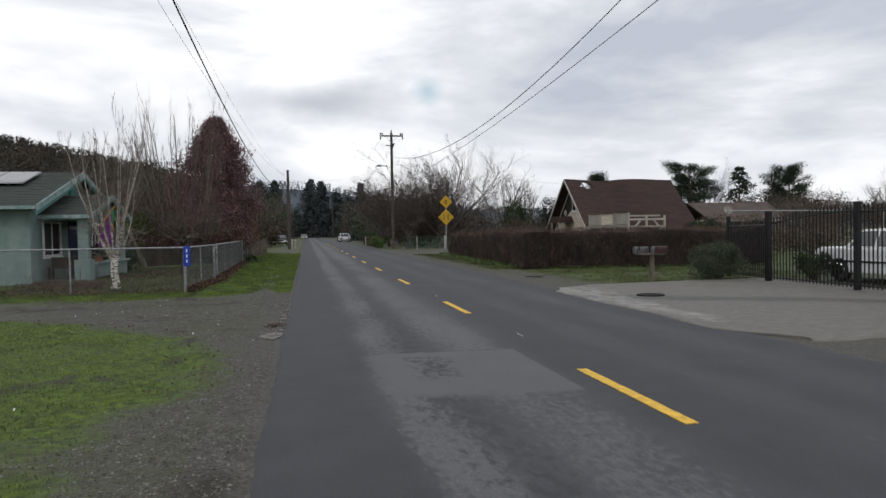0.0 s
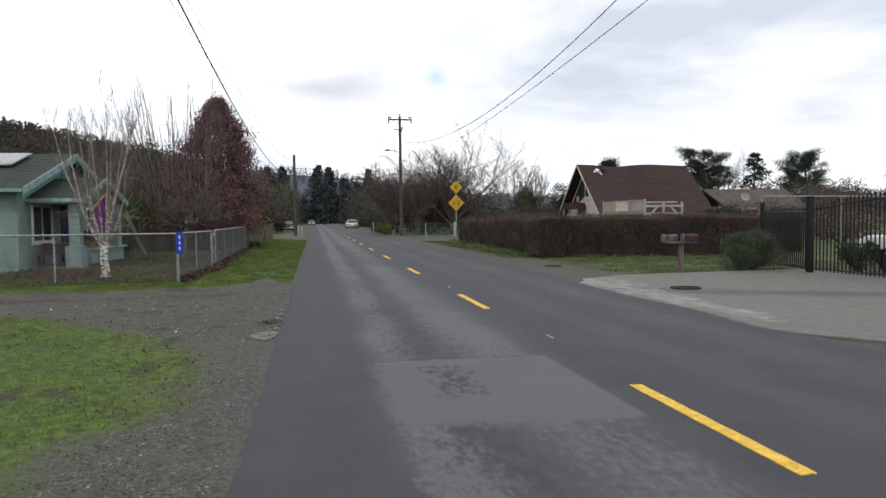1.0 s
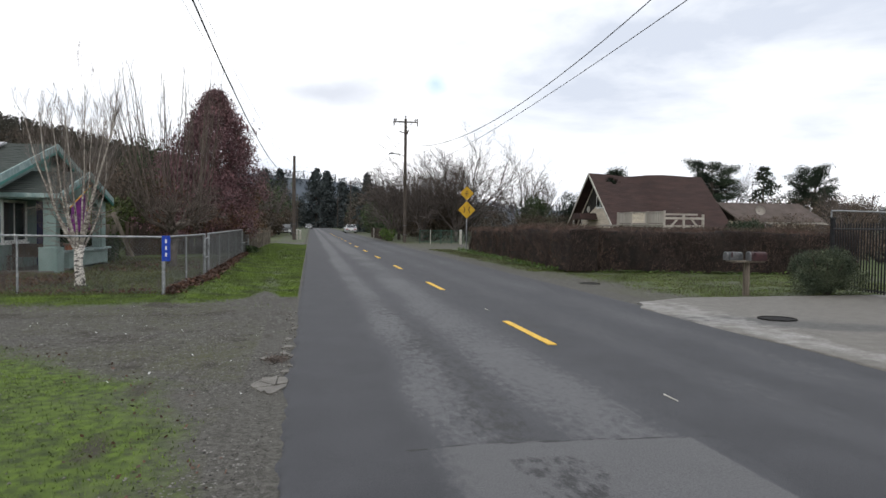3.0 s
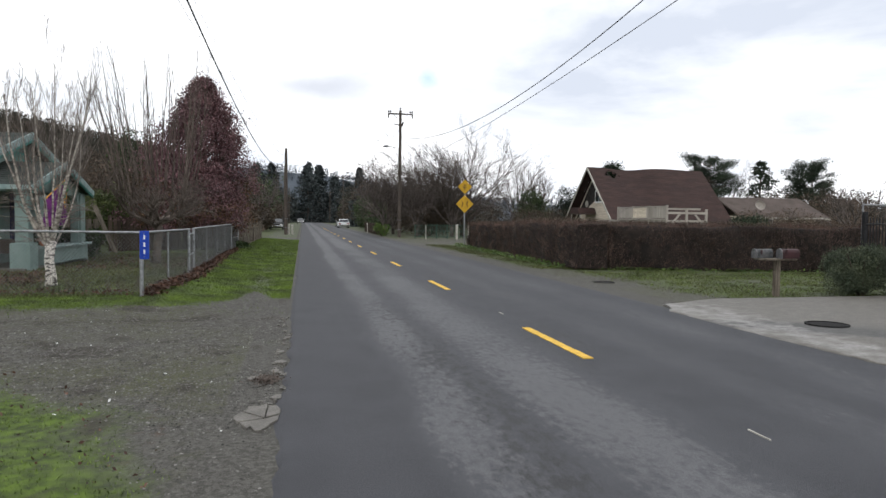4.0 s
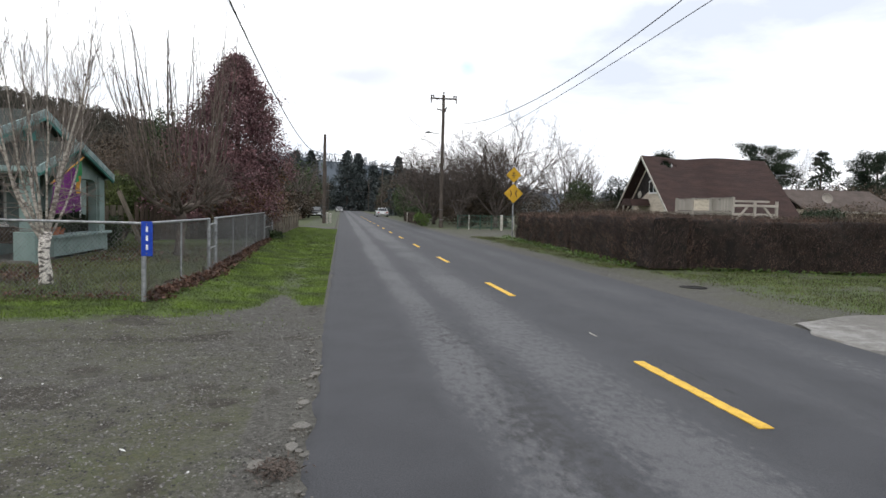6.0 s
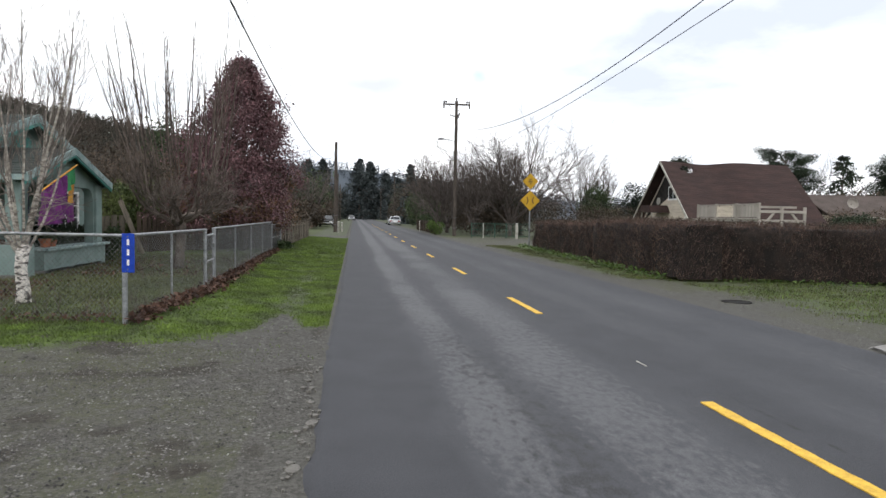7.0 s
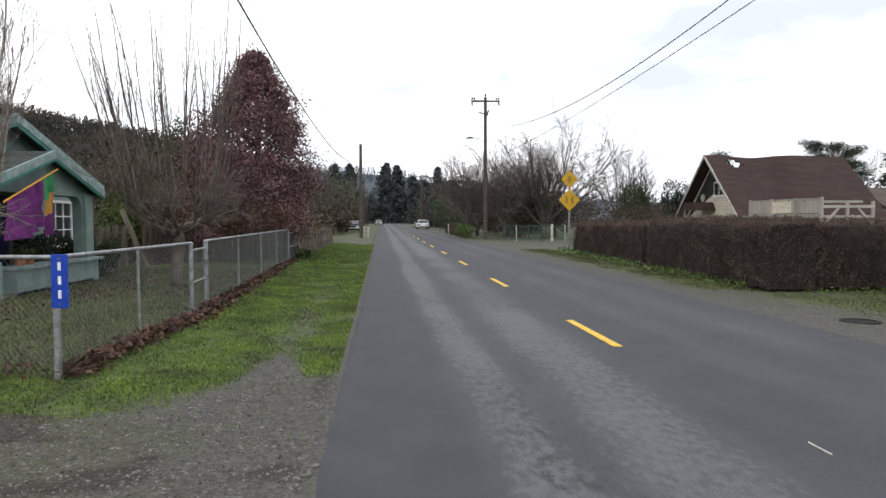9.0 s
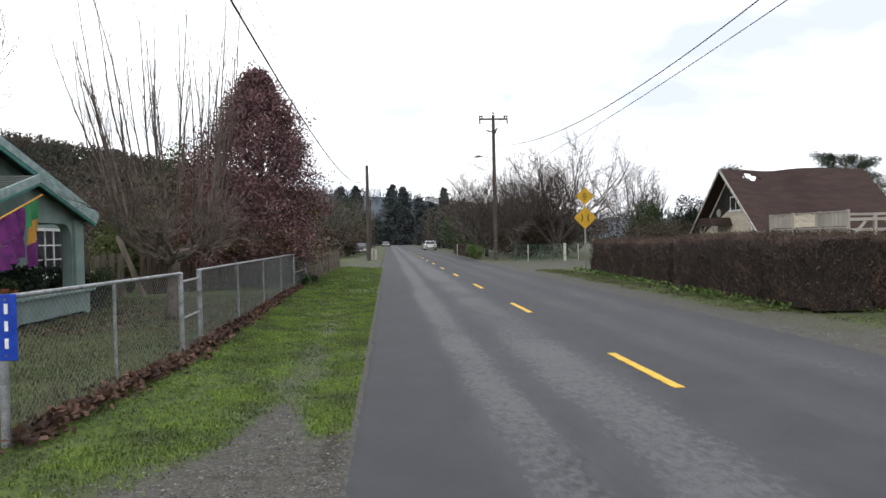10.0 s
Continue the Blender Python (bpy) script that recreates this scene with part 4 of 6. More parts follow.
def window(parent, x, y0, y1, z0, z1, facing, cols, rows, name="window"):
    """A framed window on a wall of constant x (facing 'x') or constant y ('y')."""
    put = (lambda g, u0, u1, w0, w1, d0, d1: g.box(x + d0, x + d1, u0, u1, w0, w1)) if facing == "x" else (lambda g, u0, u1, w0, w1, d0, d1: g.box(u0, u1, x - d1, x - d0, w0, w1))
    win = part(name, put(Geo(), y0, y1, z0, z1, -0.05, 0.012), M["pane"], parent, "dark glazed window")
    fr = 0.07
    for u0, u1, w0, w1 in ((y0 - fr, y0, z0 - fr, z1 + fr), (y1, y1 + fr, z0 - fr, z1 + fr), (y0, y1, z1, z1 + fr), (y0, y1, z0 - fr, z0)):
        part("frame", put(Geo(), u0, u1, w0, w1, 0.0, 0.05), M["white"], win)
    for i in range(1, cols):
        u = y0 + (y1 - y0) * i / cols
        part("mullion", put(Geo(), u - 0.015, u + 0.015, z0, z1, 0.012, 0.035), M["white"], win)
    for i in range(1, rows):
        w = z0 + (z1 - z0) * i / rows
        part("mullion", put(Geo(), y0, y1, w - 0.015, w + 0.015, 0.0125, 0.033), M["white"], win)
    part("sill", put(Geo(), y0 - 0.1, y1 + 0.1, z0 - 0.12, z0 - fr, 0.0, 0.09), M["white"], win)
    return win


window(house, HX1, 25.0, 26.5, 0.95, 2.0, "x", 2, 1)
window(house, HX1, 30.1, 31.4, 0.95, 2.0, "x", 3, 3)
window(house, 23.95, -11.6, -10.4, 1.0, 2.0, "y", 2, 2)

bench = thing("porch_bench", "dark brown wooden bench on the porch", "bench", at=(-7.55, 25.2, 0.14))
part("seat", Geo().box(-0.55, 0.35, -0.2, 0.2, 0.36, 0.4), M["darkwood"], bench, bevel=0.008)
part("backrest", Geo().box(-0.55, 0.35, 0.16, 0.2, 0.4, 0.72), M["darkwood"], bench, bevel=0.008)
for sx in (-0.5, 0.3):
    for sy in (-0.16, 0.16):
        part("leg", Geo().box(sx - 0.03, sx + 0.03, sy - 0.03, sy + 0.03, 0, 0.36), M["darkwood"], bench)


def pot(x, y, z, r, h):
    t = thing("flower_pot", "terracotta flower pot on the porch parapet", "flower pot", at=(x, y, z))
    part("pot", Geo().tube([(0, 0, 0), (0, 0, h * 0.8), (0, 0, h * 0.8), (0, 0, h)], [r * 0.7, r * 0.95, r * 1.1, r * 1.1], 16), M["terracotta"], t)
    pts = RNG.normal(size=(120, 3)) * (r * 0.6, r * 0.6, r * 0.5) + (0, 0, h + r * 0.4)
    cards(pts, 0.07, M["evergreen"], "foliage", t)


pot(-6.95, 26.3, 0.65, 0.13, 0.2)
pot(-6.98, 26.75, 0.65, 0.1, 0.16)

flag = thing("porch_flag", "striped pole with purple, green and orange nylon flags", "flag")
part("flagpole", Geo().tube([(-6.52, 27.05, 2.62), (-6.38, 24.7, 1.88)], 0.018, 8), M["orange_cloth"], flag, "orange striped pole")


def cloth(name, corners, material, parent, waves=3, amp=0.05, seed=0):
    """A hanging cloth between four corners, rippled, with thickness."""
    a, b, c, d = [Vector(p) for p in corners]
    nrm = (b - a).cross(d - a).normalized()
    n, v, f = 12, [], []
    for layer in (0, 0.004):
        for i in range(n + 1):
            for j in range(n + 1):
                u, w = i / n, j / n
                p = a.lerp(b, u).lerp(d.lerp(c, u), w) + nrm * (amp * math.sin(u * waves * 6.28 + seed + 1.5 * w) * (0.3 + w) + layer)
                v.append(tuple(p))
    m2 = (n + 1) ** 2
    for i in range(n):
        for j in range(n):
            q = i * (n + 1) + j
            f += [(q, q + 1, q + n + 2, q + n + 1), (m2 + q, m2 + q + n + 1, m2 + q + n + 2, m2 + q + 1)]
    return bulk(name, v, f, material, parent, smooth=True)


def on_pole(s, drop, out=0.0):
    return (-6.52 + 0.14 * s + out, 27.05 - 2.35 * s, 2.6 - 0.74 * s - drop)


cloth("flag_cloth", [on_pole(0.1, 0), on_pole(0.36, 0), on_pole(0.4, 0.42, 0.05), on_pole(0.12, 0.36)], M["green_cloth"], flag, 1.5, 0.04, 1)
cloth("flag_cloth", [on_pole(0.36, 0), on_pole(0.95, 0), on_pole(0.9, 0.75, 0.1), on_pole(0.4, 0.8)], M["purple"], flag, 3.2, 0.17, 2)
cloth("flag_cloth", [on_pole(0.1, 0.36), on_pole(0.26, 0.36), on_pole(0.26, 0.76), on_pole(0.1, 0.76)], M["orange_cloth"], flag, 1, 0.03, 3)
cloth("flag_cloth", [on_pole(0.08, 0.76), on_pole(0.3, 0.76), on_pole(0.26, 1.2), on_pole(0.1, 1.2)], M["purple"], flag, 1, 0.03, 4)

# ---- iron fence and gate on the drive ----


def picket_mesh(h):
    return Geo().box(-0.011, 0.011, -0.011, 0.011, 0.08, h - 0.05).prism([(-0.013, -0.013), (0.013, -0.013), (0.013, 0.013), (-0.013, 0.013)], "z", h - 0.05, h - 0.04).tube([(0, 0, h - 0.045), (0, 0, h)], [0.013, 0.003], 4).mesh("picket", M["iron"])


def iron_run(name, label, category, a, b, top, arch=0.0, step=0.115):
    t = thing(name, label, category)
    a, b = Vector((*a, 0)), Vector((*b, 0))
    run, d = (b - a).length, (b - a).normalized()
    n = int(run / step)
    cache = {}
    top_at = lambda f: top + arch * math.sin(math.pi * min(f, 1.0) * 0.5) ** 1.0
    for i in range(1, n):
        h = round(top_at(i / n) / 0.02) * 0.02
        cache.setdefault(h, picket_mesh(h))
        ob = part("picket", cache[h], None, t)
        p = a + d * (run * i / n)
        ob.location, ob.rotation_euler = (p.x, p.y, 0), (0, 0, math.atan2(d.y, d.x))
    for z in (0.14, None):
        path = [(*(a + d * (run * k / 12)).xy, (top_at(k / 12) - 0.16) if z is None else z) for k in range(13)]
        part("rail", Geo().tube(path, 0.022, 4), M["iron"], t)
    return t


def iron_post(x, y, h, w):
    t = thing("gate_post", "square black iron post with a flat cap", "post", group="iron gate posts", at=(x, y, 0))
    part("shaft", Geo().box(-w, w, -w, w, -0.2, h), M["iron"], t, bevel=0.006)
    part("cap", Geo().prism([(-w * 1.15, -w * 1.15), (w * 1.15, -w * 1.15), (w * 1.15, w * 1.15), (-w * 1.15, w * 1.15)], "z", h, h + 0.03), M["iron"], t, bevel=0.006)


iron_post(12.25, 16.65, 1.86, 0.065)
iron_post(12.25, 13.68, 1.98, 0.06)
iron_post(12.9, 19.35, 1.78, 0.045)
iron_run("iron_fence", "black iron picket fence panel with spear tops", "fence", (12.9, 19.35), (12.25, 16.65), 1.68)
iron_run("iron_gate", "black iron picket drive gate with a rising top rail, closed", "gate", (12.25, 16.55), (12.25, 13.75), 1.72, 0.25)
iron_run("iron_fence", "black iron picket fence with spear tops", "fence", (12.25, 13.6), (12.25, 8.0), 1.95, 0.0)
pipe = thing("pipe_frame", "thin pale galvanised pipe frame behind the iron fence", "pipe frame")
part("upright", Geo().tube([(12.98, 19.5, -0.1), (12.98, 19.5, 1.98)], 0.02, 8), M["galv"], pipe)
part("upright", Geo().tube([(15.6, 19.5, -0.1), (15.6, 19.5, 1.96)], 0.02, 8), M["galv"], pipe)
part("upright", Geo().tube([(18.6, 19.5, -0.1), (18.6, 19.5, 1.94)], 0.02, 8), M["galv"], pipe)
part("crossbar", Geo().tube([(12.98, 19.5, 1.98), (18.6, 19.5, 1.94)], 0.02, 8), M["galv"], pipe)


# ---- mailboxes ----
def mailbox(x, y, z, length, w, h, material, label, turn, flag_up=False):
    t = thing("mailbox", label, "mailbox", group="roadside mailboxes", at=(x, y, z))
    t.rotation_euler = (0, 0, radians(turn))
    prof = [(-w / 2, 0), (w / 2, 0), (w / 2, h - w / 2)] + [(w / 2 * math.cos(a), h - w / 2 + w / 2 * math.sin(a)) for a in np.linspace(0.15, math.pi - 0.15, 9)] + [(-w / 2, h - w / 2)]
    part("body", Geo().prism(prof, "y", 0, length), material, t, bevel=0.004)
    part("door", Geo().prism([(u * 1.06, v * 1.04) for u, v in prof], "y", -0.02, 0.012), M["grey_metal"], t, "dull grey metal door", bevel=0.003)
    part("flag", Geo().box(w / 2, w / 2 + 0.006, 0.08, 0.12, h * 0.4, h * 0.95), M["maroon"], t)
    part("handle", Geo().box(-0.03, 0.03, -0.035, -0.02, h * 0.75, h * 0.85), M["chrome"], t)


post = thing("mailbox_post", "weathered square wooden post with a crosspiece", "post", at=(9.72, 18.22, 0))
part("shaft", Geo().box(-0.055, 0.055, -0.055, 0.055, -0.2, 0.74), M["wood"], post, bevel=0.008)
part("crosspiece", Geo().box(-0.4, 0.36, -0.16, 0.19, 0.745, 0.785), M["wood"], post, bevel=0.006)
mailbox(9.27, 18.33, 0.785, 0.38, 0.16, 0.19, M["mail_grey"], "dull silver rounded metal mailbox on the wooden post", -90)
mailbox(9.70, 18.12, 0.785, 0.41, 0.165, 0.2, M["maroon"], "dark maroon rounded metal mailbox on the wooden post", -90)


# ---- utility poles and lines ----
def utility_pole(x, y, h, r, arm=None, lamp=None, label="tall weathered brown wooden utility pole"):
    t = thing("utility_pole", label, "utility pole", group="utility poles", at=(x, y, 0))
    part("pole", Geo().tube([(0, 0, -0.5), (0, 0, h * 0.5), (0, 0, h)], [r, r * 0.85, r * 0.7], 12), M["pole"], t)
    if arm:
        w, z = arm
        part("crossarm", Geo().box(-w, w, -0.12, -0.02, z, z + 0.12), M["pole"], t, bevel=0.01)
        for s in (-1, 1):
            part("brace", Geo().tube([(s * w * 0.55, -0.07, z), (0, -0.1, z - 0.55)], 0.015, 6), M["grey_metal"], t)
            for k in (0.93, 0.78):
                part("insulator", Geo().tube([(s * w * k, -0.07, z + 0.12), (s * w * k, -0.07, z + 0.2), (s * w * k, -0.07, z + 0.2), (s * w * k, -0.07, z + 0.32)], [0.03, 0.03, 0.08, 0.06], 8), M["ceramic"], t)
            part("cutout", Geo().tube([(s * w * 0.95, -0.1, z - 0.02), (s * w * 0.95, -0.16, z - 0.28)], 0.05, 8), M["ceramic"], t)
        part("insulator", Geo().tube([(0, 0, h), (0, 0, h + 0.12), (0, 0, h + 0.12), (0, 0, h + 0.25)], [0.03, 0.03, 0.08, 0.05], 8), M["ceramic"], t)
        part("fuse_arm", Geo().box(-0.55, 0.2, -0.04, 0.04, -0.04, 0.04, Matrix.Translation((0, -0.1, z - 0.9)) @ Matrix.Rotation(radians(14), 4, "Y")), M["pole"], t)
        part("transformer_bracket", Geo().tube([(0.25, -0.1, z - 0.6), (0.05, -0.1, z - 1.0)], 0.06, 8), M["ceramic"], t)
    if lamp:
        part("lamp_arm", Geo().tube([(0, 0, lamp), (-0.4, -0.05, lamp + 0.2), (-0.95, -0.1, lamp + 0.25)], 0.025, 8), M["grey_metal"], t)
        part("lamp_head", Geo().tube([(-0.9, -0.1, lamp + 0.25), (-1.1, -0.1, lamp + 0.27), (-1.45, -0.1, lamp + 0.22)], [0.04, 0.1, 0.05], 10), M["grey_metal"], t)
    for z in (0.6, 1.4):
        part("band", Geo().tube([(0, 0, z), (0, 0, z + 0.05)], r * 1.03, 12), M["grey_metal"], t)
    return t


PX, PYY = 8.13, 62.5
utility_pole(PX - 0.12, PYY, 10.55, 0.16, (1.06, 10.2), 7.3)
utility_pole(-1.45, 70.0, 7.85, 0.17, None, None, "dark brown wooden utility pole without crossarm")
for x, y, h, arm in ((-2.2, 96, 8.2, None), (-2.6, 128, 8.5, None), (8.4, 150, 10.5, (1.1, 10.0)), (9.0, 235, 10.5, (1.1, 10.0)), (-3.2, 180, 9, None)):
    utility_pole(x, y, h, 0.15, arm)


def line(name, label, pts, r):
    """A hanging cable through the points, smoothed."""
    cu = bpy.data.curves.new(name, "CURVE")
    cu.dimensions, cu.bevel_depth, cu.bevel_resolution = "3D", r, 1
    sp = cu.splines.new("POLY")
    fine = []
    ys = [p[1] for p in pts]
    order = np.argsort(ys)
    yv = np.array(ys)[order]
    co = [np.polyfit(yv, np.array([p[k] for p in pts])[order], min(len(pts) - 1, 2 if k == 2 else 1)) for k in (0, 2)]
    for yy in np.linspace(yv[0], yv[-1], 60):
        fine.append((np.polyval(co[0], yy), yy, np.polyval(co[1], yy), 1))
    sp.points.add(len(fine) - 1)
    sp.points.foreach_set("co", [c for p in fine for c in p])
    cu.materials.append(M["cable"])
    tagged(new(name, cu), label, "cable")


line("power_line", "thick black overhead service cable", [(-1.5, 69.8, 6.7), (-1.72, 45, 4.8), (-1.76, 37, 4.5), (-1.8, 28, 4.4), (-1.85, 20, 4.85), (-1.9, 12.8, 5.4), (-2.0, -12, 9.2)], 0.016)
line("power_line", "thin black overhead line", [(-1.5, 70, 7.3), (-3.0, 40, 6.6), (-3.5, 19.3, 7.6), (-4.2, -12, 11.0)], 0.006)
line("power_line", "thin black overhead line", [(-1.5, 70, 7.3), (-2.9, 40, 7.0), (-3.4, 20.9, 8.1), (-3.9, -12, 11.6)], 0.005)
line("power_line", "thick black overhead service cable", [(8.13, 62.5, 8.36), (9.42, 40, 6.98), (10.27, 25, 8.37), (11.41, 5, 13.10), (12.39, -12, 19.72)], 0.017)
line("power_line", "thin black overhead power line", [(10.04, 66, 6.76), (9.71, 40, 6.68), (9.52, 25, 7.11), (9.26, 5, 8.24), (9.05, -12, 9.70)], 0.012)
for dx in (-0.95, 0.95):
    line("power_line", "thin black overhead line", [(PX + dx, PYY, 10.35), (8.4 + dx, 106, 9.6), (8.4 + dx, 150, 10.4)], 0.008)
line("power_line", "thin black line to the steep-roofed house", [(PX, PYY, 8.2), (14, 60.5, 6.6), (23, 58.5, 5.6)], 0.007)
line("power_line", "thin cable across the road", [(PX, PYY, 7.4), (3, 66, 6.6), (-1.5, 70, 6.9)], 0.008)

# ---- yellow warning signs ----
sign = thing("road_sign", "yellow diamond warning signs, one above the other, on a steel post", "road sign", at=(8.98, 43.1, 0.07))
part("post", Geo().box(-0.03, 0.03, 0.012, 0.06, -0.3, 3.6), M["galv"], sign)
for zc, hd, label in ((3.3, 0.41, "plain yellow diamond sign with a small dark symbol"), (2.33, 0.51, "yellow diamond sign with two dark curved marks")):
    dia = part("sign_plate", Geo().prism([(0, zc - hd), (hd, zc), (0, zc + hd), (-hd, zc)], "y", -0.006, 0.006), M["sign_yellow"], sign, label, bevel=0.002)
    for s in (-1, 1):
        if zc < 3:
            part("symbol", Geo().prism([(s * 0.16, zc - 0.18), (s * 0.20, zc - 0.18), (s * 0.13, zc), (s * 0.20, zc + 0.18), (s * 0.16, zc + 0.18), (s * 0.08, zc)], "y", -0.010, -0.0062), M["black"], dia)
    if zc > 3:
        for dz, hw in ((0.09, 0.07), (-0.02, 0.11), (-0.12, 0.05)):
            part("symbol", Geo().box(-hw, hw, -0.010, -0.0062, zc + dz - 0.025, zc + dz + 0.025), M["black"], dia)


# ---- steep-roofed house beyond the hedge ----
aframe = thing("steep_roof_house", "cream house with steep brown roof, burnt open at the ridge", "house")
AX0, AX1, AY, AZ, ASL = 23.0, 33.4, 58.4, 5.95, 0.93
AH = 5.4
in_wall = [(AY - 4.6, -0.1), (AY + 4.6, -0.1), (AY + 4.6, AZ - 4.6 * ASL - 0.15), (AY, AZ - 0.15), (AY - 4.6, AZ - 4.6 * ASL - 0.15)]
part("gable_wall", Geo().prism(in_wall, "x", AX0 + 0.8, AX0 + 1.0), M["cream"], aframe, "cream horizontal siding gable wall")
part("gable_wall", Geo().prism(in_wall, "x", AX1 - 0.6, AX1 - 0.4), M["cream"], aframe)
for sg in (-1, 1):
    part("side_wall", Geo().box(AX0 + 1.0, AX1 - 0.6, AY + sg * 4.5 - 0.1, AY + sg * 4.5 + 0.1, -0.1, AZ - 4.5 * ASL - 0.2), M["cream"], aframe)


def hole_roof(sg, material):
    """A roof slope as a grid of shingle cells, with a ragged burnt hole near the ridge."""
    rand, g = random.Random(11 + sg), Geo()
    nx, ny = 60, 30
    for i in range(nx):
        for j in range(ny):
            fx, d = AX0 + (AX1 - AX0) * (i + 0.5) / nx, AH * (j + 0.5) / ny
            q = ((fx - 24.9) / 0.62) ** 2 + ((d - 0.55) / 0.36) ** 2
            if sg < 0 and q < 1.0 + rand.uniform(-0.75, 0.3):
                continue
            if sg > 0 and ((fx - 24.95) / 1.0) ** 2 + ((d - 0.4) / 0.9) ** 2 < 1.0 + rand.uniform(-0.2, 0.2):
                continue
            x0, x1 = AX0 + (AX1 - AX0) * i / nx, AX0 + (AX1 - AX0) * (i + 1) / nx
            d0, d1 = AH * j / ny, AH * (j + 1) / ny
            sag = -0.10 * math.exp(-((fx - 26.5) / 1.4) ** 2) + 0.05 * math.sin(fx * 0.9)
            lift = rand.uniform(0.003, 0.011)
            top = [(x0, AY + sg * d0, AZ - d0 * ASL + sag), (x1, AY + sg * d0, AZ - d0 * ASL + sag), (x1, AY + sg * d1, AZ - d1 * ASL + sag + lift), (x0, AY + sg * d1, AZ - d1 * ASL + sag + lift)]
            g.poly(top)
            g.poly([top[3], top[2], (x1, top[2][1], top[2][2] - lift - 0.02), (x0, top[3][1], top[3][2] - lift - 0.02)])
            g.poly([(x, y, z - 0.12) for x, y, z in reversed(top)])
    return part("roof", g, material, aframe)


hole_roof(-1, M["red_shingle"])
hole_roof(1, M["red_shingle"])
for sg in (-1, 1):
    part("barge_board", Geo().prism([(AY, AZ + 0.06), (AY + sg * AH, AZ - AH * ASL + 0.06), (AY + sg * AH, AZ - AH * ASL - 0.14), (AY, AZ - 0.16)], "x", AX0 - 0.06, AX0 - 0.005), M["offwhite"], aframe, "weathered white barge board")
for k in range(2):
    x = 24.55 + 0.85 * k
    part("charred_rafter", Geo().prism([(AY, AZ - 0.13), (AY - 1.4, AZ - 1.4 * ASL - 0.13), (AY - 1.4, AZ - 1.4 * ASL - 0.25), (AY, AZ - 0.25)], "x", x, x + 0.06), M["soot"], aframe, "charred black rafter")
part("burnt_board", Geo().prism([(AY - 0.2, 3.4), (AY + 4.1, 1.6), (AY + 0.1, AZ - 0.5), (AY - 1.5, 4.3)], "x", AX0 + 0.76, AX0 + 0.795), M["soot"], aframe, "soot-blackened siding under the roof peak")
window(aframe, AX0 + 0.8, 57.1, 58.4, 3.15, 4.0, "x", 2, 1)
for w in [o for o in aframe.children if o.name.startswith("window")]:
    w.matrix_basis = Matrix.Translation((2 * (AX0 + 0.8), 0, 0)) @ Matrix.Diagonal((-1, 1, 1, 1))
door_w = window(aframe, AX0 + 0.8, 54.6, 55.7, 0.8, 1.9, "x", 1, 1)
door_w.matrix_basis = Matrix.Translation((2 * (AX0 + 0.8), 0, 0)) @ Matrix.Diagonal((-1, 1, 1, 1))
part("porch_hood", Geo().prism([(58.2, 2.1), (60.4, 2.1), (60.0, 2.65), (58.6, 2.65)], "x", AX0 - 0.7, AX0 + 0.8), M["red_shingle"], aframe, "brown shingled porch hood")
for y in (58.4, 60.2):
    part("porch_post", Geo().box(AX0 - 0.6, AX0 - 0.5, y - 0.05, y + 0.05, -0.1, 2.1), M["offwhite"], aframe)
part("wall_disc", Geo().tube([(AX0 + 0.68, 60.0, 3.0), (AX0 + 0.74, 60.0, 3.0)], 0.28, 18), M["offwhite"], aframe, "round white disc on the gable wall")

deck = thing("raised_deck", "raised deck with a solid pinkish cream railing before the house", "deck")
DX0, DX1, DY0, DY1 = 21.8, 24.5, 43.6, 50.2
part("platform", Geo().box(DX0 + 0.02, DX1, DY0 + 0.02, DY1 + 3.2, 1.52, 1.66), M["deck_paint"], deck, bevel=0.01)
y, k = DY0 + 0.08, 0
while y < DY1 - 0.1:
    tall = 2.46 - 0.05 * (k % 9 == 0)
    part("railing_board", Geo().box(DX0 - 0.03, DX0, y, y + 0.135, 1.78, tall), M["cream"] if 16 < k < 30 else M["deck_paint"], deck)
    y += 0.145
    k += 1
part("top_rail", Geo().box(DX0 - 0.06, DX0 + 0.06, DY0 - 0.02, DY1, 2.465, 2.52), M["deck_paint"], deck, bevel=0.006)
part("bottom_rail", Geo().box(DX0 - 0.05, DX0 + 0.05, DY0, DY1, 1.66, 1.74), M["deck_paint"], deck)
for py in (DY0 + 0.05, DY0 + 2.2, DY0 + 4.4, DY1 - 0.05):
    part("post", Geo().box(DX0 - 0.07, DX0 + 0.05, py - 0.06, py + 0.06, -0.1, 2.56), M["deck_paint"], deck)
part("joist_board", Geo().box(DX0 - 0.02, DX0 + 0.02, DY0, DY1, 1.36, 1.52), M["darkwood"], deck, "dark board under the deck edge")
for px in (23.1, DX1 - 0.06):
    part("post", Geo().box(px - 0.06, px + 0.06, DY0 - 0.05, DY0 + 0.07, -0.1, 2.35), M["deck_paint"], deck)
for px, sgn in ((DX0 + 0.05, 1), (DX1 - 0.06, -1)):
    part("brace", Geo().prism([(px, 1.25), (px + sgn * 0.7, 2.0), (px + sgn * 0.84, 2.0), (px, 1.05)], "y", DY0 - 0.03, DY0 + 0.03), M["deck_paint"], deck)
part("pergola_beam", Geo().box(DX0, DX1, DY0 - 0.06, DY0 + 0.06, 2.02, 2.16), M["deck_paint"], deck)
part("pergola_beam", Geo().box(DX0 + 0.5, DX1 + 0.3, DY0 + 1.2, DY0 + 1.34, 2.3, 2.42), M["deck_paint"], deck)

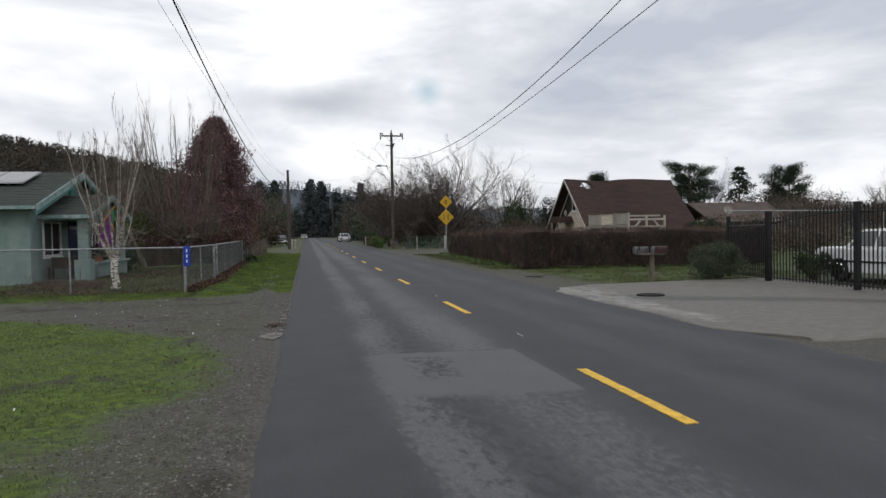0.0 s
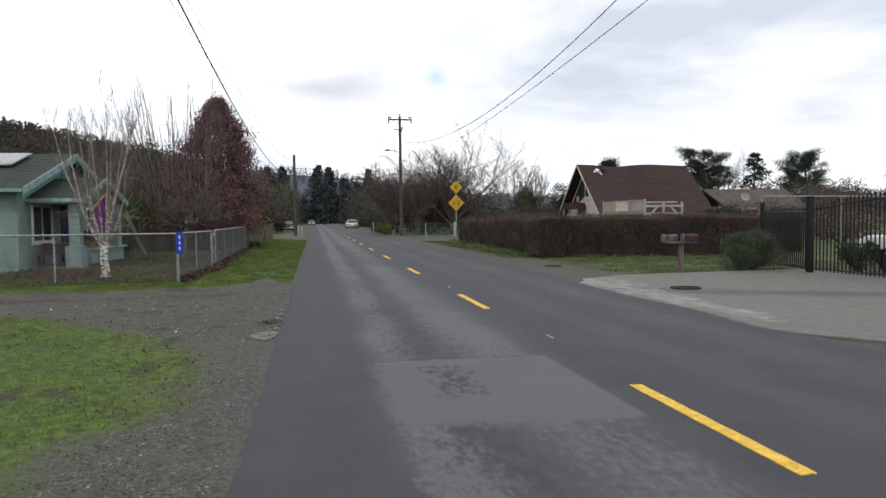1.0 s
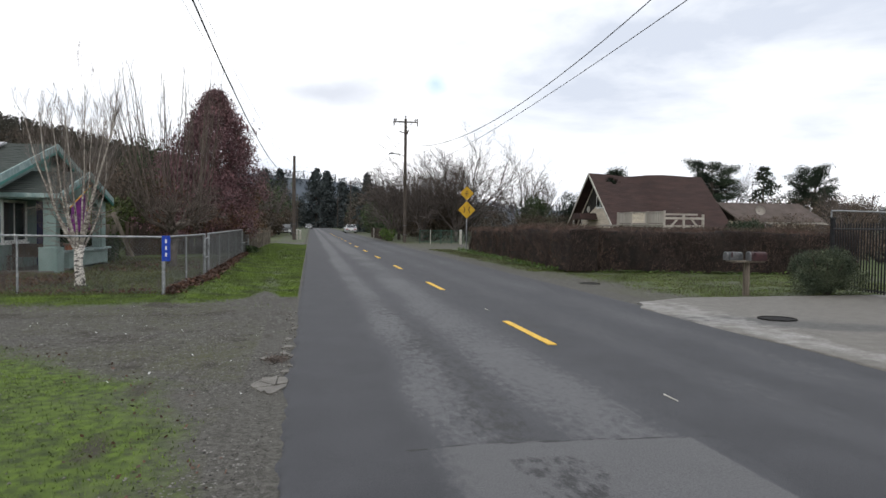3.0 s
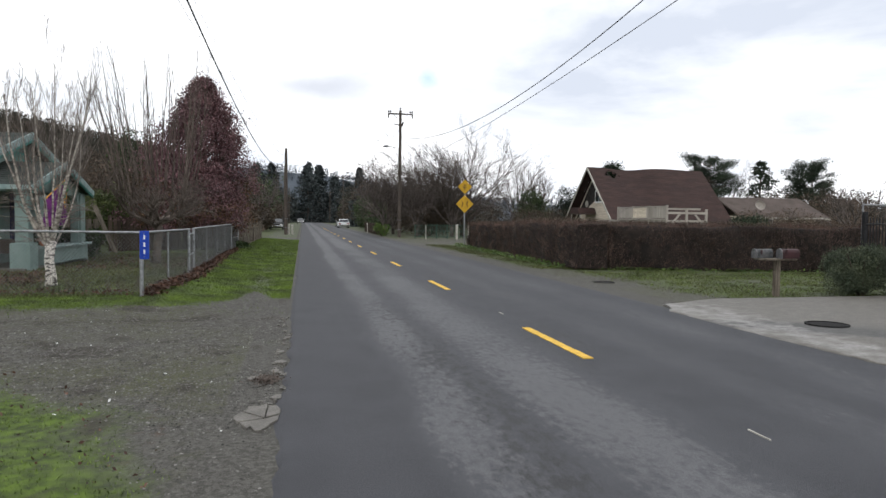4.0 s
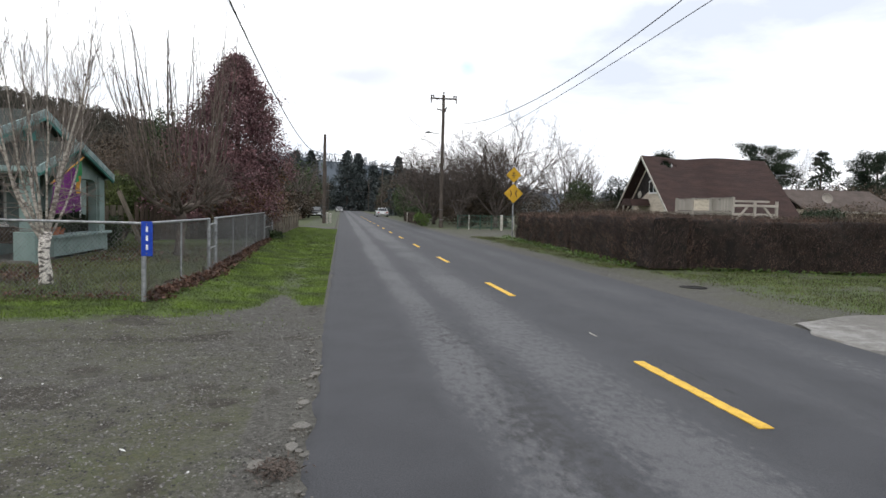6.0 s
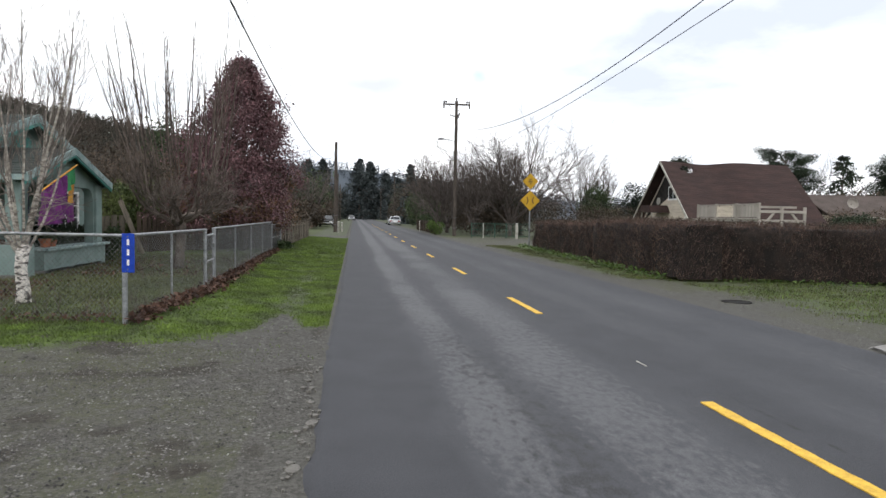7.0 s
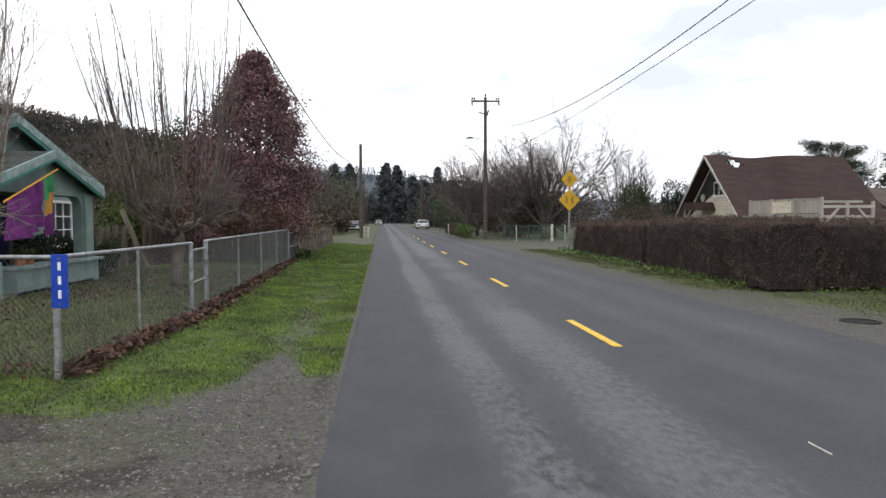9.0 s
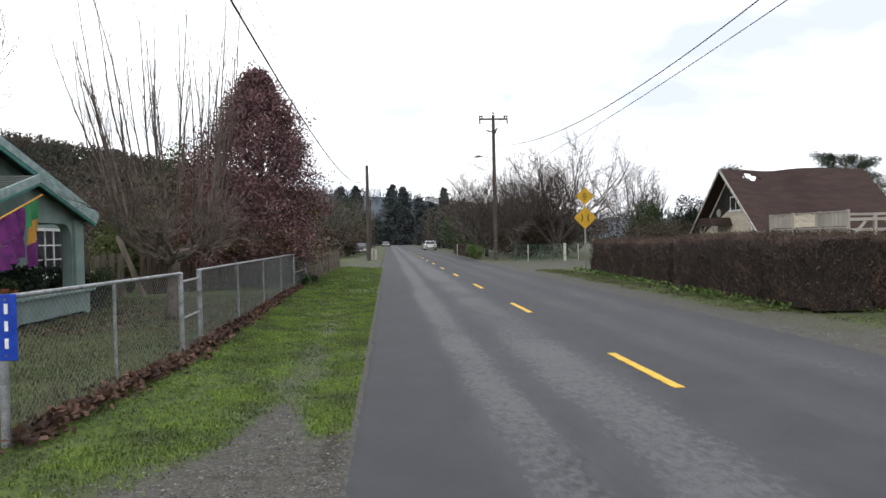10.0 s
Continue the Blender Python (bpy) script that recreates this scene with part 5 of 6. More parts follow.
low = thing("low_house", "low house with a brown shingle roof and pale walls", "house")
part("wall", Geo().box(39.6, 47.0, 61.0, 68.0, -0.1, 2.2), M["cream"], low)
for sg in (-1, 1):
    slope_roof("roof", 38.8, 48.0, 64.5, 4.0, 4.2, 0.46, sg, low, M["low_roof"], 0.12)
window(low, 61.0, 41.0, 42.4, 1.0, 1.9, "y", 2, 1)
part("eave_board", Geo().box(38.8, 48.0, 60.24, 60.3, 1.9, 2.1), M["offwhite"], low)
dish = part("satellite_dish", Geo().tube([(41.3, 61.4, 3.1), (41.28, 61.3, 3.14), (41.25, 61.15, 3.2)], [0.05, 0.34, 0.46], 20, cap=False), M["deck_paint"], low, "pale round satellite dish")

# ---- plants ----
def hedge(label, runs, h, seed, density=1.0):
    """A clipped hedge: a dark core coloured as the inner shade, many twigs and small dull leaves. runs: list of (a, b,
    thickness).
    """
    t = thing("hedge", label, "hedge")
    rng = np.random.default_rng(seed)
    for a, b, w in runs:
        a, b = np.array(a, float), np.array(b, float)
        run = np.linalg.norm(b - a)
        d = (b - a) / run
        n = np.array([-d[1], d[0]])
        nu, nw = max(int(run / 0.18), 2), 16
        prof = [(-0.5, 0.02), (-0.5, 0.3), (-0.5, 0.6), (-0.5, 0.85), (-0.44, 0.97), (-0.3, 1.0), (-0.1, 1.0), (0.1, 1.0), (0.3, 1.0), (0.44, 0.97), (0.5, 0.85), (0.5, 0.6), (0.5, 0.3), (0.5, 0.02)]
        v, f = [], []
        for i in range(nu + 1):
            s = run * i / nu
            for k, (u, z) in enumerate(prof):
                j = 0.05 * math.sin(s * 2.3 + k) + rng.uniform(-0.04, 0.04)
                p = a + d * (0.06 + s * (run - 0.12) / run) + n * (u * (w - 0.2) + j)
                v.append((p[0], p[1], z * (h - 0.08) + rng.uniform(-0.03, 0.03) + 0.03 * math.sin(s * 1.7)))
        m = len(prof)
        for i in range(nu):
            for k in range(m - 1):
                q = i * m + k
                f.append((q, q + 1, q + m + 1, q + m))
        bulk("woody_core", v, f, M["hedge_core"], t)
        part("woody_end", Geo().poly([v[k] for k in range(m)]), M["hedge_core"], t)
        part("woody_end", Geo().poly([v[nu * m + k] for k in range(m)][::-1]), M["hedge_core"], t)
        # twigs stand out of the core on all sides
        N = int(run * 2100 * density)
        s = rng.uniform(0, run, N)
        face = rng.random(N)
        z = rng.uniform(0.02, 1.0, N) * h
        side = np.where(face < 0.36, -0.5, np.where(face < 0.62, 0.5, rng.uniform(-0.5, 0.5, N)))
        z = np.where(face >= 0.62, h * rng.uniform(0.93, 1.0, N), z)
        cap = rng.random(N) < 0.07
        s = np.where(cap, np.where(rng.random(N) < 0.5, 0.0, run) + rng.normal(0, 0.03, N), s)
        side = np.where(cap, rng.uniform(-0.5, 0.5, N), side)
        z = np.where(cap, rng.uniform(0.02, 1.0, N) * h, z)
        wob = 0.10 * vnoise(s, z * 2, 2.2, seed)
        base = a + d * s[:, None] + n * (side * (w - 0.1) + wob)[:, None]
        base = np.column_stack([base, z + 0.07 * vnoise(s, s * 0, 1.6, seed + 3) * (z > 0.7 * h)])
        out = np.column_stack([n[0] * np.sign(side) * (face < 0.62), n[1] * np.sign(side) * (face < 0.62), (face >= 0.62) * 1.0])
        out[cap] = np.sign(s[cap] - run / 2)[:, None] * np.array([d[0], d[1], 0.0])
        dirs = out * rng.uniform(0.1, 0.9, N)[:, None] + rng.normal(size=(N, 3)) * 0.45 + np.array([0, 0, 0.75])
        dirs /= np.linalg.norm(dirs, axis=1)[:, None]
        ln = rng.uniform(0.08, 0.26, N)[:, None]
        sd = np.cross(dirs, rng.normal(size=(N, 3)))
        sd /= np.linalg.norm(sd, axis=1)[:, None] + 1e-9
        th = rng.uniform(0.003, 0.006, N)[:, None]
        vv = np.stack([base - dirs * ln * 0.4 - sd * th, base - dirs * ln * 0.4 + sd * th, base + dirs * ln * 0.6], 1).reshape(-1, 3)
        tw = bulk("twig_mass", vv, np.arange(3 * N).reshape(-1, 3), M["hedge_twig"], t)
        tw["kind"] = "stuff"
        K = int(N * 0.4)
        pick = rng.choice(N, K, replace=False)
        cl = cards(base[pick] + dirs[pick] * ln[pick] * 0.5, 0.045, M["hedge_leaf"], "foliage", t)
        cl["kind"] = "stuff"
    return t


hedge("clipped brown twiggy hedge along the road", [((8.95, 25.6), (9.05, 32.6), 1.25)], 1.5, 21)
hedge("lower clipped brown hedge beyond a dark gap along the road", [((9.35, 33.7), (9.6, 42.5), 1.25)], 1.38, 23)
hedge("clipped brown twiggy hedge beside the lawn", [((9.6, 26.3), (18.0, 24.4), 1.2)], 1.46, 22, 0.85)

# birch with several pale stems
birch = thing("birch_tree", "bare white-barked birch with many upright stems", "tree")
rand = random.Random(4)
bg, tips = Geo(), []
BX, BY = -4.95, 20.75
bg.tube([(BX, BY, -0.1), (BX + 0.02, BY, 0.25), (BX - 0.02, BY, 0.6), (BX + 0.02, BY, 0.98)], [0.14, 0.1, 0.088, 0.1], 12)
part("trunk", bg, M["bark_birch"], birch, "white birch bark with dark scars", smooth=True)
sg_, tg = Geo(), Geo()
stem_spec = [(10, 0.075, 0.13, 13, 0.5, 0.3, 0.42, 7), (6, 0.07, 0.25, 5, 0.42, 0.5, 0.55, 4), (4, 0.09, 0.16, 3, 0.4, 0.5, 0.6, 3), (2, 0.1, 0.05, 0, 0.5, 0.5, 0.6, 3)]
for k in range(11):
    a = 2 * math.pi * k / 11 + rand.uniform(-0.25, 0.25)
    out = rand.uniform(0.3, 0.68) * (1.1 if math.cos(a) < 0 else 0.8)
    grow((sg_, tg), (BX + 0.05 * math.cos(a), BY + 0.05 * math.sin(a), rand.uniform(0.8, 0.98)), (out * math.cos(a), out * math.sin(a), 0.9), rand.uniform(2.95, 3.65), rand.uniform(0.022, 0.034), 0, stem_spec, tips, rand)
for k in range(34):
    a, z = rand.uniform(0, 6.28), rand.uniform(1.0, 1.9)
    r0 = 0.35 * (z - 0.95)
    grow((tg, tg), (BX + r0 * math.cos(a), BY + r0 * math.sin(a), z), (math.cos(a), math.sin(a), rand.uniform(-0.25, 0.5)), rand.uniform(0.4, 0.95), 0.009, 0, [(5, 0.22, -0.03, 5, 0.7, 0.4, 0.6, 4), (3, 0.2, 0.0, 0, 0.5, 0.5, 0.6, 3)], tips, rand)
part("stem_crown", sg_, M["bark_stem"], birch, "mottled pale birch stems", smooth=True)
part("twig_mass", tg, M["bark_pale"], birch)["kind"] = "stuff"


def bare_tree(name, label, x, y, trunk_h, r, stems, length, out_lo, out_hi, spec, seed, material, lean=(0, 0), z_fork=None):
    t = thing(name, label, "tree")
    rnd, g, tp = random.Random(seed), Geo(), []
    top = (x + lean[0], y + lean[1], trunk_h)
    g.tube([(x, y, -0.1), (x + lean[0] * 0.4, y + lean[1] * 0.4, trunk_h * 0.5), top], [r * 1.25, r, r * 0.9], 9)
    part("trunk", g, material, t, smooth=True)
    g = Geo()
    for k in range(stems):
        a = 2 * math.pi * (k + rnd.uniform(-0.3, 0.3)) / stems
        o = rnd.uniform(out_lo, out_hi)
        grow(g, (top[0], top[1], trunk_h * rnd.uniform(0.75, 1.0)), (o * math.cos(a), o * math.sin(a), 1), length * rnd.uniform(0.75, 1.1), r * 0.5, 0, spec, tp, rnd)
    part("branch_crown", g, material, t)
    return t, tp


fruit = thing("bare_fruit_tree", "gnarled bare fruit tree with a twiggy dome and tall upright shoots", "tree")
FX, FY = -4.25, 27.5
rand, g = random.Random(18), Geo()
g.tube([(FX - 0.05, FY, -0.1), (FX, FY, 0.5), (FX + 0.05, FY, 1.0), (FX + 0.02, FY, 1.4)], [0.16, 0.12, 0.115, 0.13], 10)
part("trunk", g, M["bark_fruit"], fruit, smooth=True)
g, sh = Geo(), Geo()
dome_spec = [(9, 0.36, 0.10, 10, 0.85, 0.55, 0.55, 6), (7, 0.30, 0.12, 8, 0.75, 0.5, 0.55, 4), (4, 0.2, 0.10, 4, 0.6, 0.5, 0.6, 3), (2, 0.15, 0.05, 0, 0.5, 0.5, 0.6, 3)]
for k in range(9):
    a = 2 * math.pi * (k + rand.uniform(-0.3, 0.3)) / 9
    o = rand.uniform(0.9, 2.2)
    grow(g, (FX, FY, rand.uniform(1.15, 1.4)), (o * math.cos(a) + 0.5, o * math.sin(a), 0.75), rand.uniform(1.4, 2.1), 0.066, 0, dome_spec, [], rand)
shoot_spec = [(9, 0.055, 0.05, 7, 0.42, 0.3, 0.6, 5), (5, 0.08, 0.2, 2, 0.4, 0.4, 0.7, 3), (3, 0.1, 0.1, 0, 0.5, 0.5, 0.6, 3)]
for k in range(38):
    a, r0 = rand.uniform(0, 6.28), 1.15 * math.sqrt(rand.random())
    z = rand.uniform(1.9, 2.9)
    grow(sh, (FX + r0 * math.cos(a), FY + r0 * math.sin(a), z), (0.24 * r0 * math.cos(a) - 0.03, 0.24 * r0 * math.sin(a), 1), rand.uniform(2.6, 4.3) * (1.12 - 0.22 * r0), 0.022, 0, shoot_spec, [], rand)
part("branch_crown", g, M["bark_fruit"], fruit)
part("shoot_crown", sh, M["bark_brown"], fruit, "tall straight brown water shoots")
dense_spec = [(8, 0.18, 0.03, 11, 0.8, 0.5, 0.6, 5), (5, 0.18, 0.06, 9, 0.75, 0.52, 0.66, 4), (4, 0.17, 0.06, 5, 0.7, 0.5, 0.8, 3), (2, 0.12, 0.02, 0, 0.5, 0.5, 0.6, 3)]
bush_spec = [(6, 0.10, 0.05, 9, 0.6, 0.5, 0.55, 5), (4, 0.12, 0.08, 7, 0.6, 0.5, 0.55, 4), (3, 0.12, 0.05, 5, 0.6, 0.55, 0.7, 3), (2, 0.1, 0.02, 0, 0.5, 0.5, 0.6, 3)]
for k, (x, y, ln, n, sd) in enumerate(((13.2, 65.5, 8.7, 14, 31), (10.2, 66.5, 6.1, 11, 32), (7.6, 69.0, 5.6, 10, 33), (9.0, 74.0, 6.0, 9, 38), (14.6, 67.5, 6.2, 10, 34), (11.5, 72.0, 6.2, 9, 37))):
    bare_tree("bare_tree", "large bare grey-brown tree with a fan of twigs", x, y, 0.9, 0.15, n, ln, 0.3, 1.25, dense_spec, sd, M["bark_grey"])
for x, y, ln, sd in ((21.5, 72.0, 5.6, 41), (24.5, 74.0, 5.2, 42), (-6.5, 78.0, 5.0, 44), (-4.5, 92.0, 5.5, 45), (58, 92, 9.5, 43), (64, 62, 4.6, 46), (70, 70, 5.5, 47), (78, 80, 5.5, 48), (86, 78, 5.2, 49)):
    bare_tree("bare_tree", "slender bare pale-twigged tree", x, y, 1.6, 0.16, 6, ln, 0.25, 0.8, bush_spec, sd, M["bark_grey"])
bare_tree("bare_apple_tree", "gnarled bare apple tree behind the hedge", 33.5, 42.0, 1.3, 0.14, 7, 3.3, 0.9, 2.2, dome_spec[:3], 50, M["bark_grey"])

# dark red leafed tree
red = thing("red_leaf_tree", "dense conical tree with dark red autumn leaves", "tree")
g, tips = Geo(), []
rand = random.Random(9)
TX, TY = -4.15, 36.87
g.tube([(TX, TY, -0.1), (TX, TY, 2.0), (TX + 0.05, TY, 5.0), (TX, TY, 7.2)], [0.16, 0.13, 0.07, 0.015], 9)
part("trunk", g, M["bark_brown"], red, smooth=True)
g = Geo()


def red_radius(z):
    return float(np.interp(z, [0.8, 1.6, 2.6, 3.6, 4.8, 5.8, 6.6, 7.2, 7.5], [2.0, 2.5, 2.6, 2.4, 1.95, 1.3, 0.66, 0.2, 0.03]))


for k in range(90):
    z = 0.9 + 6.2 * (k + rand.random()) / 90
    a = k * 2.4
    grow(g, (TX, TY, z * 0.85), (math.cos(a), math.sin(a), 0.75), red_radius(z) * 1.1, 0.025, 0, [(4, 0.1, 0.06, 4, 0.6, 0.5, 0.6, 4), (3, 0.1, 0.05, 0, 0.5, 0.5, 0.6, 3)], tips, rand)
part("branch_crown", g, M["bark_brown"], red)
clumps, rusty = [], []
for k in range(1450):
    z = 0.9 + 6.35 * rand.random() ** 0.9
    a, f = rand.uniform(0, 6.28), math.sqrt(rand.uniform(0.2, 1.0)) * rand.uniform(0.8, 1.1)
    R = red_radius(z) * f * (1 + 0.17 * math.sin(3 * a + z * 2.3) + 0.1 * math.sin(7 * a - 3 * z))
    c = np.array([TX - 0.4 * (1 - z / 7.3) + R * math.cos(a), TY + R * math.sin(a), z])
    low = z < 2.7 + 0.8 * math.sin(2.1 * a) and rand.random() < 0.5
    (rusty if low else clumps).append(c + RNG.normal(size=(48, 3)) * (0.17, 0.17, 0.15))
cards(np.concatenate(clumps), 0.088, M["red_leaf"], "foliage", red)
tagged(cards(np.concatenate(rusty), 0.088, M["rust_leaf"], "low_foliage", red), "rusty brown lower leaves")


def leafy_bush(name, label, x, y, rx, ry, h, n, size, material, category="bush", seed=0, parent=None, lumps=14, aspect=1.0):
    t = parent or thing(name, label, category)
    rng = np.random.default_rng(seed)
    pts = []
    for k in range(lumps):
        a, f = rng.uniform(0, 6.28), rng.uniform(0.2, 0.75)
        c = np.array([x + rx * f * math.cos(a), y + ry * f * math.sin(a), h * rng.uniform(0.25, 0.72)])
        d = rng.normal(size=(n // lumps, 3))
        d /= np.linalg.norm(d, axis=1)[:, None]
        pts.append(c + d * rng.uniform(0.6, 1.05, (n // lumps, 1)) * (rx * 0.42, ry * 0.42, h * 0.3))
    pts = np.concatenate(pts)
    pts[:, 2] = np.clip(pts[:, 2], 0.03, None)
    cards(pts, size, material, "foliage", t, up=0.6, aspect=aspect)
    g, r2 = Geo(), random.Random(seed)
    for k in range(12):
        a = 2 * math.pi * k / 12
        g.tube([(x, y, -0.05), (x + rx * 0.4 * math.cos(a), y + ry * 0.4 * math.sin(a), h * 0.4), (x + rx * 0.75 * math.cos(a), y + ry * 0.75 * math.sin(a), h * r2.uniform(0.6, 0.85))], [0.03, 0.02, 0.008], 5)
    part("stem_frame", g, M["bark_brown"], t)
    return t


leafy_bush("shrub", "rounded grey-green needle shrub beside the iron fence", 11.75, 18.15, 0.95, 0.65, 1.12, 32000, 0.065, M["bush_leaf"], seed=3, aspect=0.3, lumps=20)
leafy_bush("shrub", "small dark shrub behind the iron gate", 13.6, 16.6, 0.45, 0.45, 0.75, 2500, 0.07, M["evergreen"], seed=4)
leafy_bush("shrub", "round olive-green shrub behind the board fence", -8.3, 36.2, 1.35, 0.9, 3.0, 12000, 0.09, M["olive_leaf"], seed=5, lumps=24)
leafy_bush("shrub", "dark green evergreen tree behind the bare fruit tree", -8.7, 44.0, 1.3, 1.2, 6.2, 9000, 0.12, M["evergreen"], "tree", seed=66, lumps=26)
leafy_bush("shrub", "dark shrub beside the porch", -7.2, 30.6, 0.5, 0.7, 1.1, 3000, 0.08, M["evergreen"], seed=6)
leafy_bush("porch_plant", "dark leafy plants standing on the porch", -7.75, 28.5, 0.45, 0.75, 1.35, 3500, 0.08, M["conifer"], "plant", seed=61)
leafy_bush("shrub", "dark evergreen shrub at the porch corner", -7.5, 30.0, 0.4, 0.5, 1.2, 2200, 0.08, M["conifer"], seed=62)
leafy_bush("shrub", "round dark evergreen tree beyond the hedge", 20.9, 66.0, 1.7, 1.7, 4.7, 8000, 0.14, M["evergreen"], "tree", seed=7, lumps=22)
leafy_bush("shrub", "dark evergreen tree beside the steep-roofed house", 26.5, 70.0, 1.9, 1.9, 5.2, 7000, 0.15, M["conifer"], "tree", seed=8, lumps=22)
leafy_bush("shrub", "brown-green undergrowth below the bare trees", 11.5, 67.5, 4.6, 2.0, 3.6, 9000, 0.12, M["hedge_leaf"], seed=9, lumps=26)
leafy_bush("shrub", "brown-green thicket behind the hedge", 17.5, 58.0, 4.2, 2.0, 2.6, 9000, 0.11, M["hedge_leaf"], seed=10, lumps=30)
leafy_bush("shrub", "brown thicket behind the yard trees", -11.0, 43.0, 5.0, 2.5, 5.0, 14000, 0.13, M["hedge_leaf"], seed=11, lumps=40)
leafy_bush("shrub", "brown winter thicket behind the bare fruit tree", -8.6, 39.8, 2.4, 1.8, 4.7, 9000, 0.1, M["brown_thicket"], seed=63, lumps=34)
leafy_bush("shrub", "yellow-green shrub by the roadside pole", 6.9, 66.0, 0.9, 0.9, 1.2, 2500, 0.09, M["weed"], seed=12)
leafy_bush("shrub", "dark shrub beside the raised deck", 27.6, 44.5, 1.6, 1.2, 2.1, 5000, 0.12, M["conifer"], seed=13, lumps=20)
leafy_bush("shrub", "leafy plants at the fence foot", -2.75, 38.0, 0.35, 0.9, 0.4, 900, 0.14, M["evergreen"], seed=14)


def conifer(label, x, y, h, r, seed, material, droop=0.15, gap=0.0, base=0.12, n=2600, size=0.3, jag=0.35):
    """A needle tree: trunk, whorls of boughs, needles in sprays along each bough."""
    t = thing("conifer", label, "tree")
    rnd, rng = random.Random(seed), np.random.default_rng(seed)
    part("trunk", Geo().tube([(x, y, -0.1), (x, y, h * 0.6), (x, y, h)], [h * 0.018, h * 0.011, 0.02], 8), M["bark_brown"], t)
    g, pts = Geo(), []
    whorls = int(h * 1.6)
    for k in range(whorls):
        f = base + (1 - base) * k / whorls
        for b in range(6):
            a = rnd.uniform(0, 6.28)
            L = r * (1 - f) ** 0.8 * rnd.uniform(1 - jag, 1.0 + jag * 0.6) + 0.12
            z0 = h * f
            e2 = (x + L * math.cos(a), y + L * math.sin(a), z0 - droop * L + 0.1)
            g.tube([(x, y, z0), e2], [0.03, 0.008], 3, cap=False)
            m = max(int(n / whorls / 6), 4)
            w = rng.random(m) ** 0.6
            q = np.array([x, y, z0])[None] * (1 - w[:, None]) + np.array(e2)[None] * w[:, None]
            pts.append(q + rng.normal(size=(m, 3)) * (0.10 * L, 0.10 * L, 0.06 * L + 0.05))
    part("bough_frame", g, M["bark_brown"], t)["kind"] = "stuff"
    cards(np.concatenate(pts), size, material, "foliage", t, aspect=0.7)


def pine(label, x, y, h, r, seed):
    """A broad open pine: flat clumps of needles on spreading limbs."""
    t = thing("pine_tree", label, "tree")
    rnd, rng = random.Random(seed), np.random.default_rng(seed)
    g, pts = Geo(), []
    g.tube([(x, y, -0.1), (x + 0.2, y, h * 0.5), (x, y, h * 0.95)], [0.28, 0.2, 0.05], 8)
    for k in range(60):
        f = rnd.uniform(0.3, 1.0)
        a, L = rnd.uniform(0, 6.28), r * rnd.uniform(0.45, 1.05) * (1.25 - f * 0.55)
        e2 = Vector((x + L * math.cos(a), y + L * math.sin(a), h * f + rnd.uniform(-0.2, 0.5)))
        g.tube([(x, y, h * f * 0.88), e2], [0.06, 0.015], 4, cap=False)
        for c in range(3):
            q = Vector((x, y, h * f * 0.9)).lerp(e2, 0.55 + 0.22 * c)
            pts.append(np.array(q)[None] + np.clip(rng.normal(size=(210, 3)), -1.4, 1.4) * (0.5, 0.5, 0.28))
    part("trunk", g, M["bark_brown"], t)
    cards(np.concatenate(pts), 0.2, M["conifer"], "foliage", t, aspect=0.6)


pine("small dark pine top behind the steep roof", 41.3, 92.0, 9.0, 1.3, 64)
pine("dark spreading pine behind the steep-roofed house", 54.5, 90.0, 10.8, 5.2, 61)
conifer("open dark spruce behind the houses", 62.6, 90.0, 10.4, 5.2, 62, M["conifer"], 0.12, n=4600, size=0.36, base=0.08)
pine("rounded dark pine behind the houses", 70.8, 90.0, 10.2, 4.4, 63)
for k, (x, y, h, r) in enumerate(((-13.0, 210, 17, 4.5), (-9.5, 225, 18.5, 4.2), (-15, 240, 18, 5), (2.0, 250, 21, 5.5), (6.0, 262, 21, 5), (11.5, 255, 16.5, 4.5), (15, 240, 14, 4.5), (20, 250, 19.5, 3.2), (-24, 230, 18, 5), (-32, 220, 17, 5), (14.0, 150, 8.5, 3.5), (11.5, 135, 6.5, 3.0), (-10.5, 150, 9, 3), (17, 165, 9, 4))):
    conifer("tall dark conifer in the far tree line", x, y, h, r * 1.7, 70 + k, M["far_conifer"], 0.3, n=3800, size=1.1, base=0.03, jag=0.55)

# undergrowth along the far road
for k, (x, y, rx, ry, h, mname) in enumerate(((-5.5, 62, 2.2, 3.0, 1.9, "hedge_leaf"), (-5.0, 84, 2.0, 9, 3.0, "hedge_leaf"), (-6.0, 110, 3.0, 14, 5.0, "hedge_leaf"), (-7.0, 140, 3.5, 18, 5.0, "hedge_leaf"), (9.5, 90, 1.8, 9, 3.6, "evergreen"), (10.0, 112, 2.2, 10, 5.2, "evergreen"), (11.5, 140, 3.0, 14, 5.0, "hedge_leaf"), (13, 185, 4, 20, 6.0, "hedge_leaf"), (-9, 190, 4, 22, 7, "hedge_leaf"), (13.5, 82, 4.0, 6, 3.6, "hedge_leaf"))):
    leafy_bush("thicket", "tangled winter thicket along the road", x, y, rx, ry, h, 6500, 0.26, M[mname], "thicket", seed=90 + k, lumps=34)

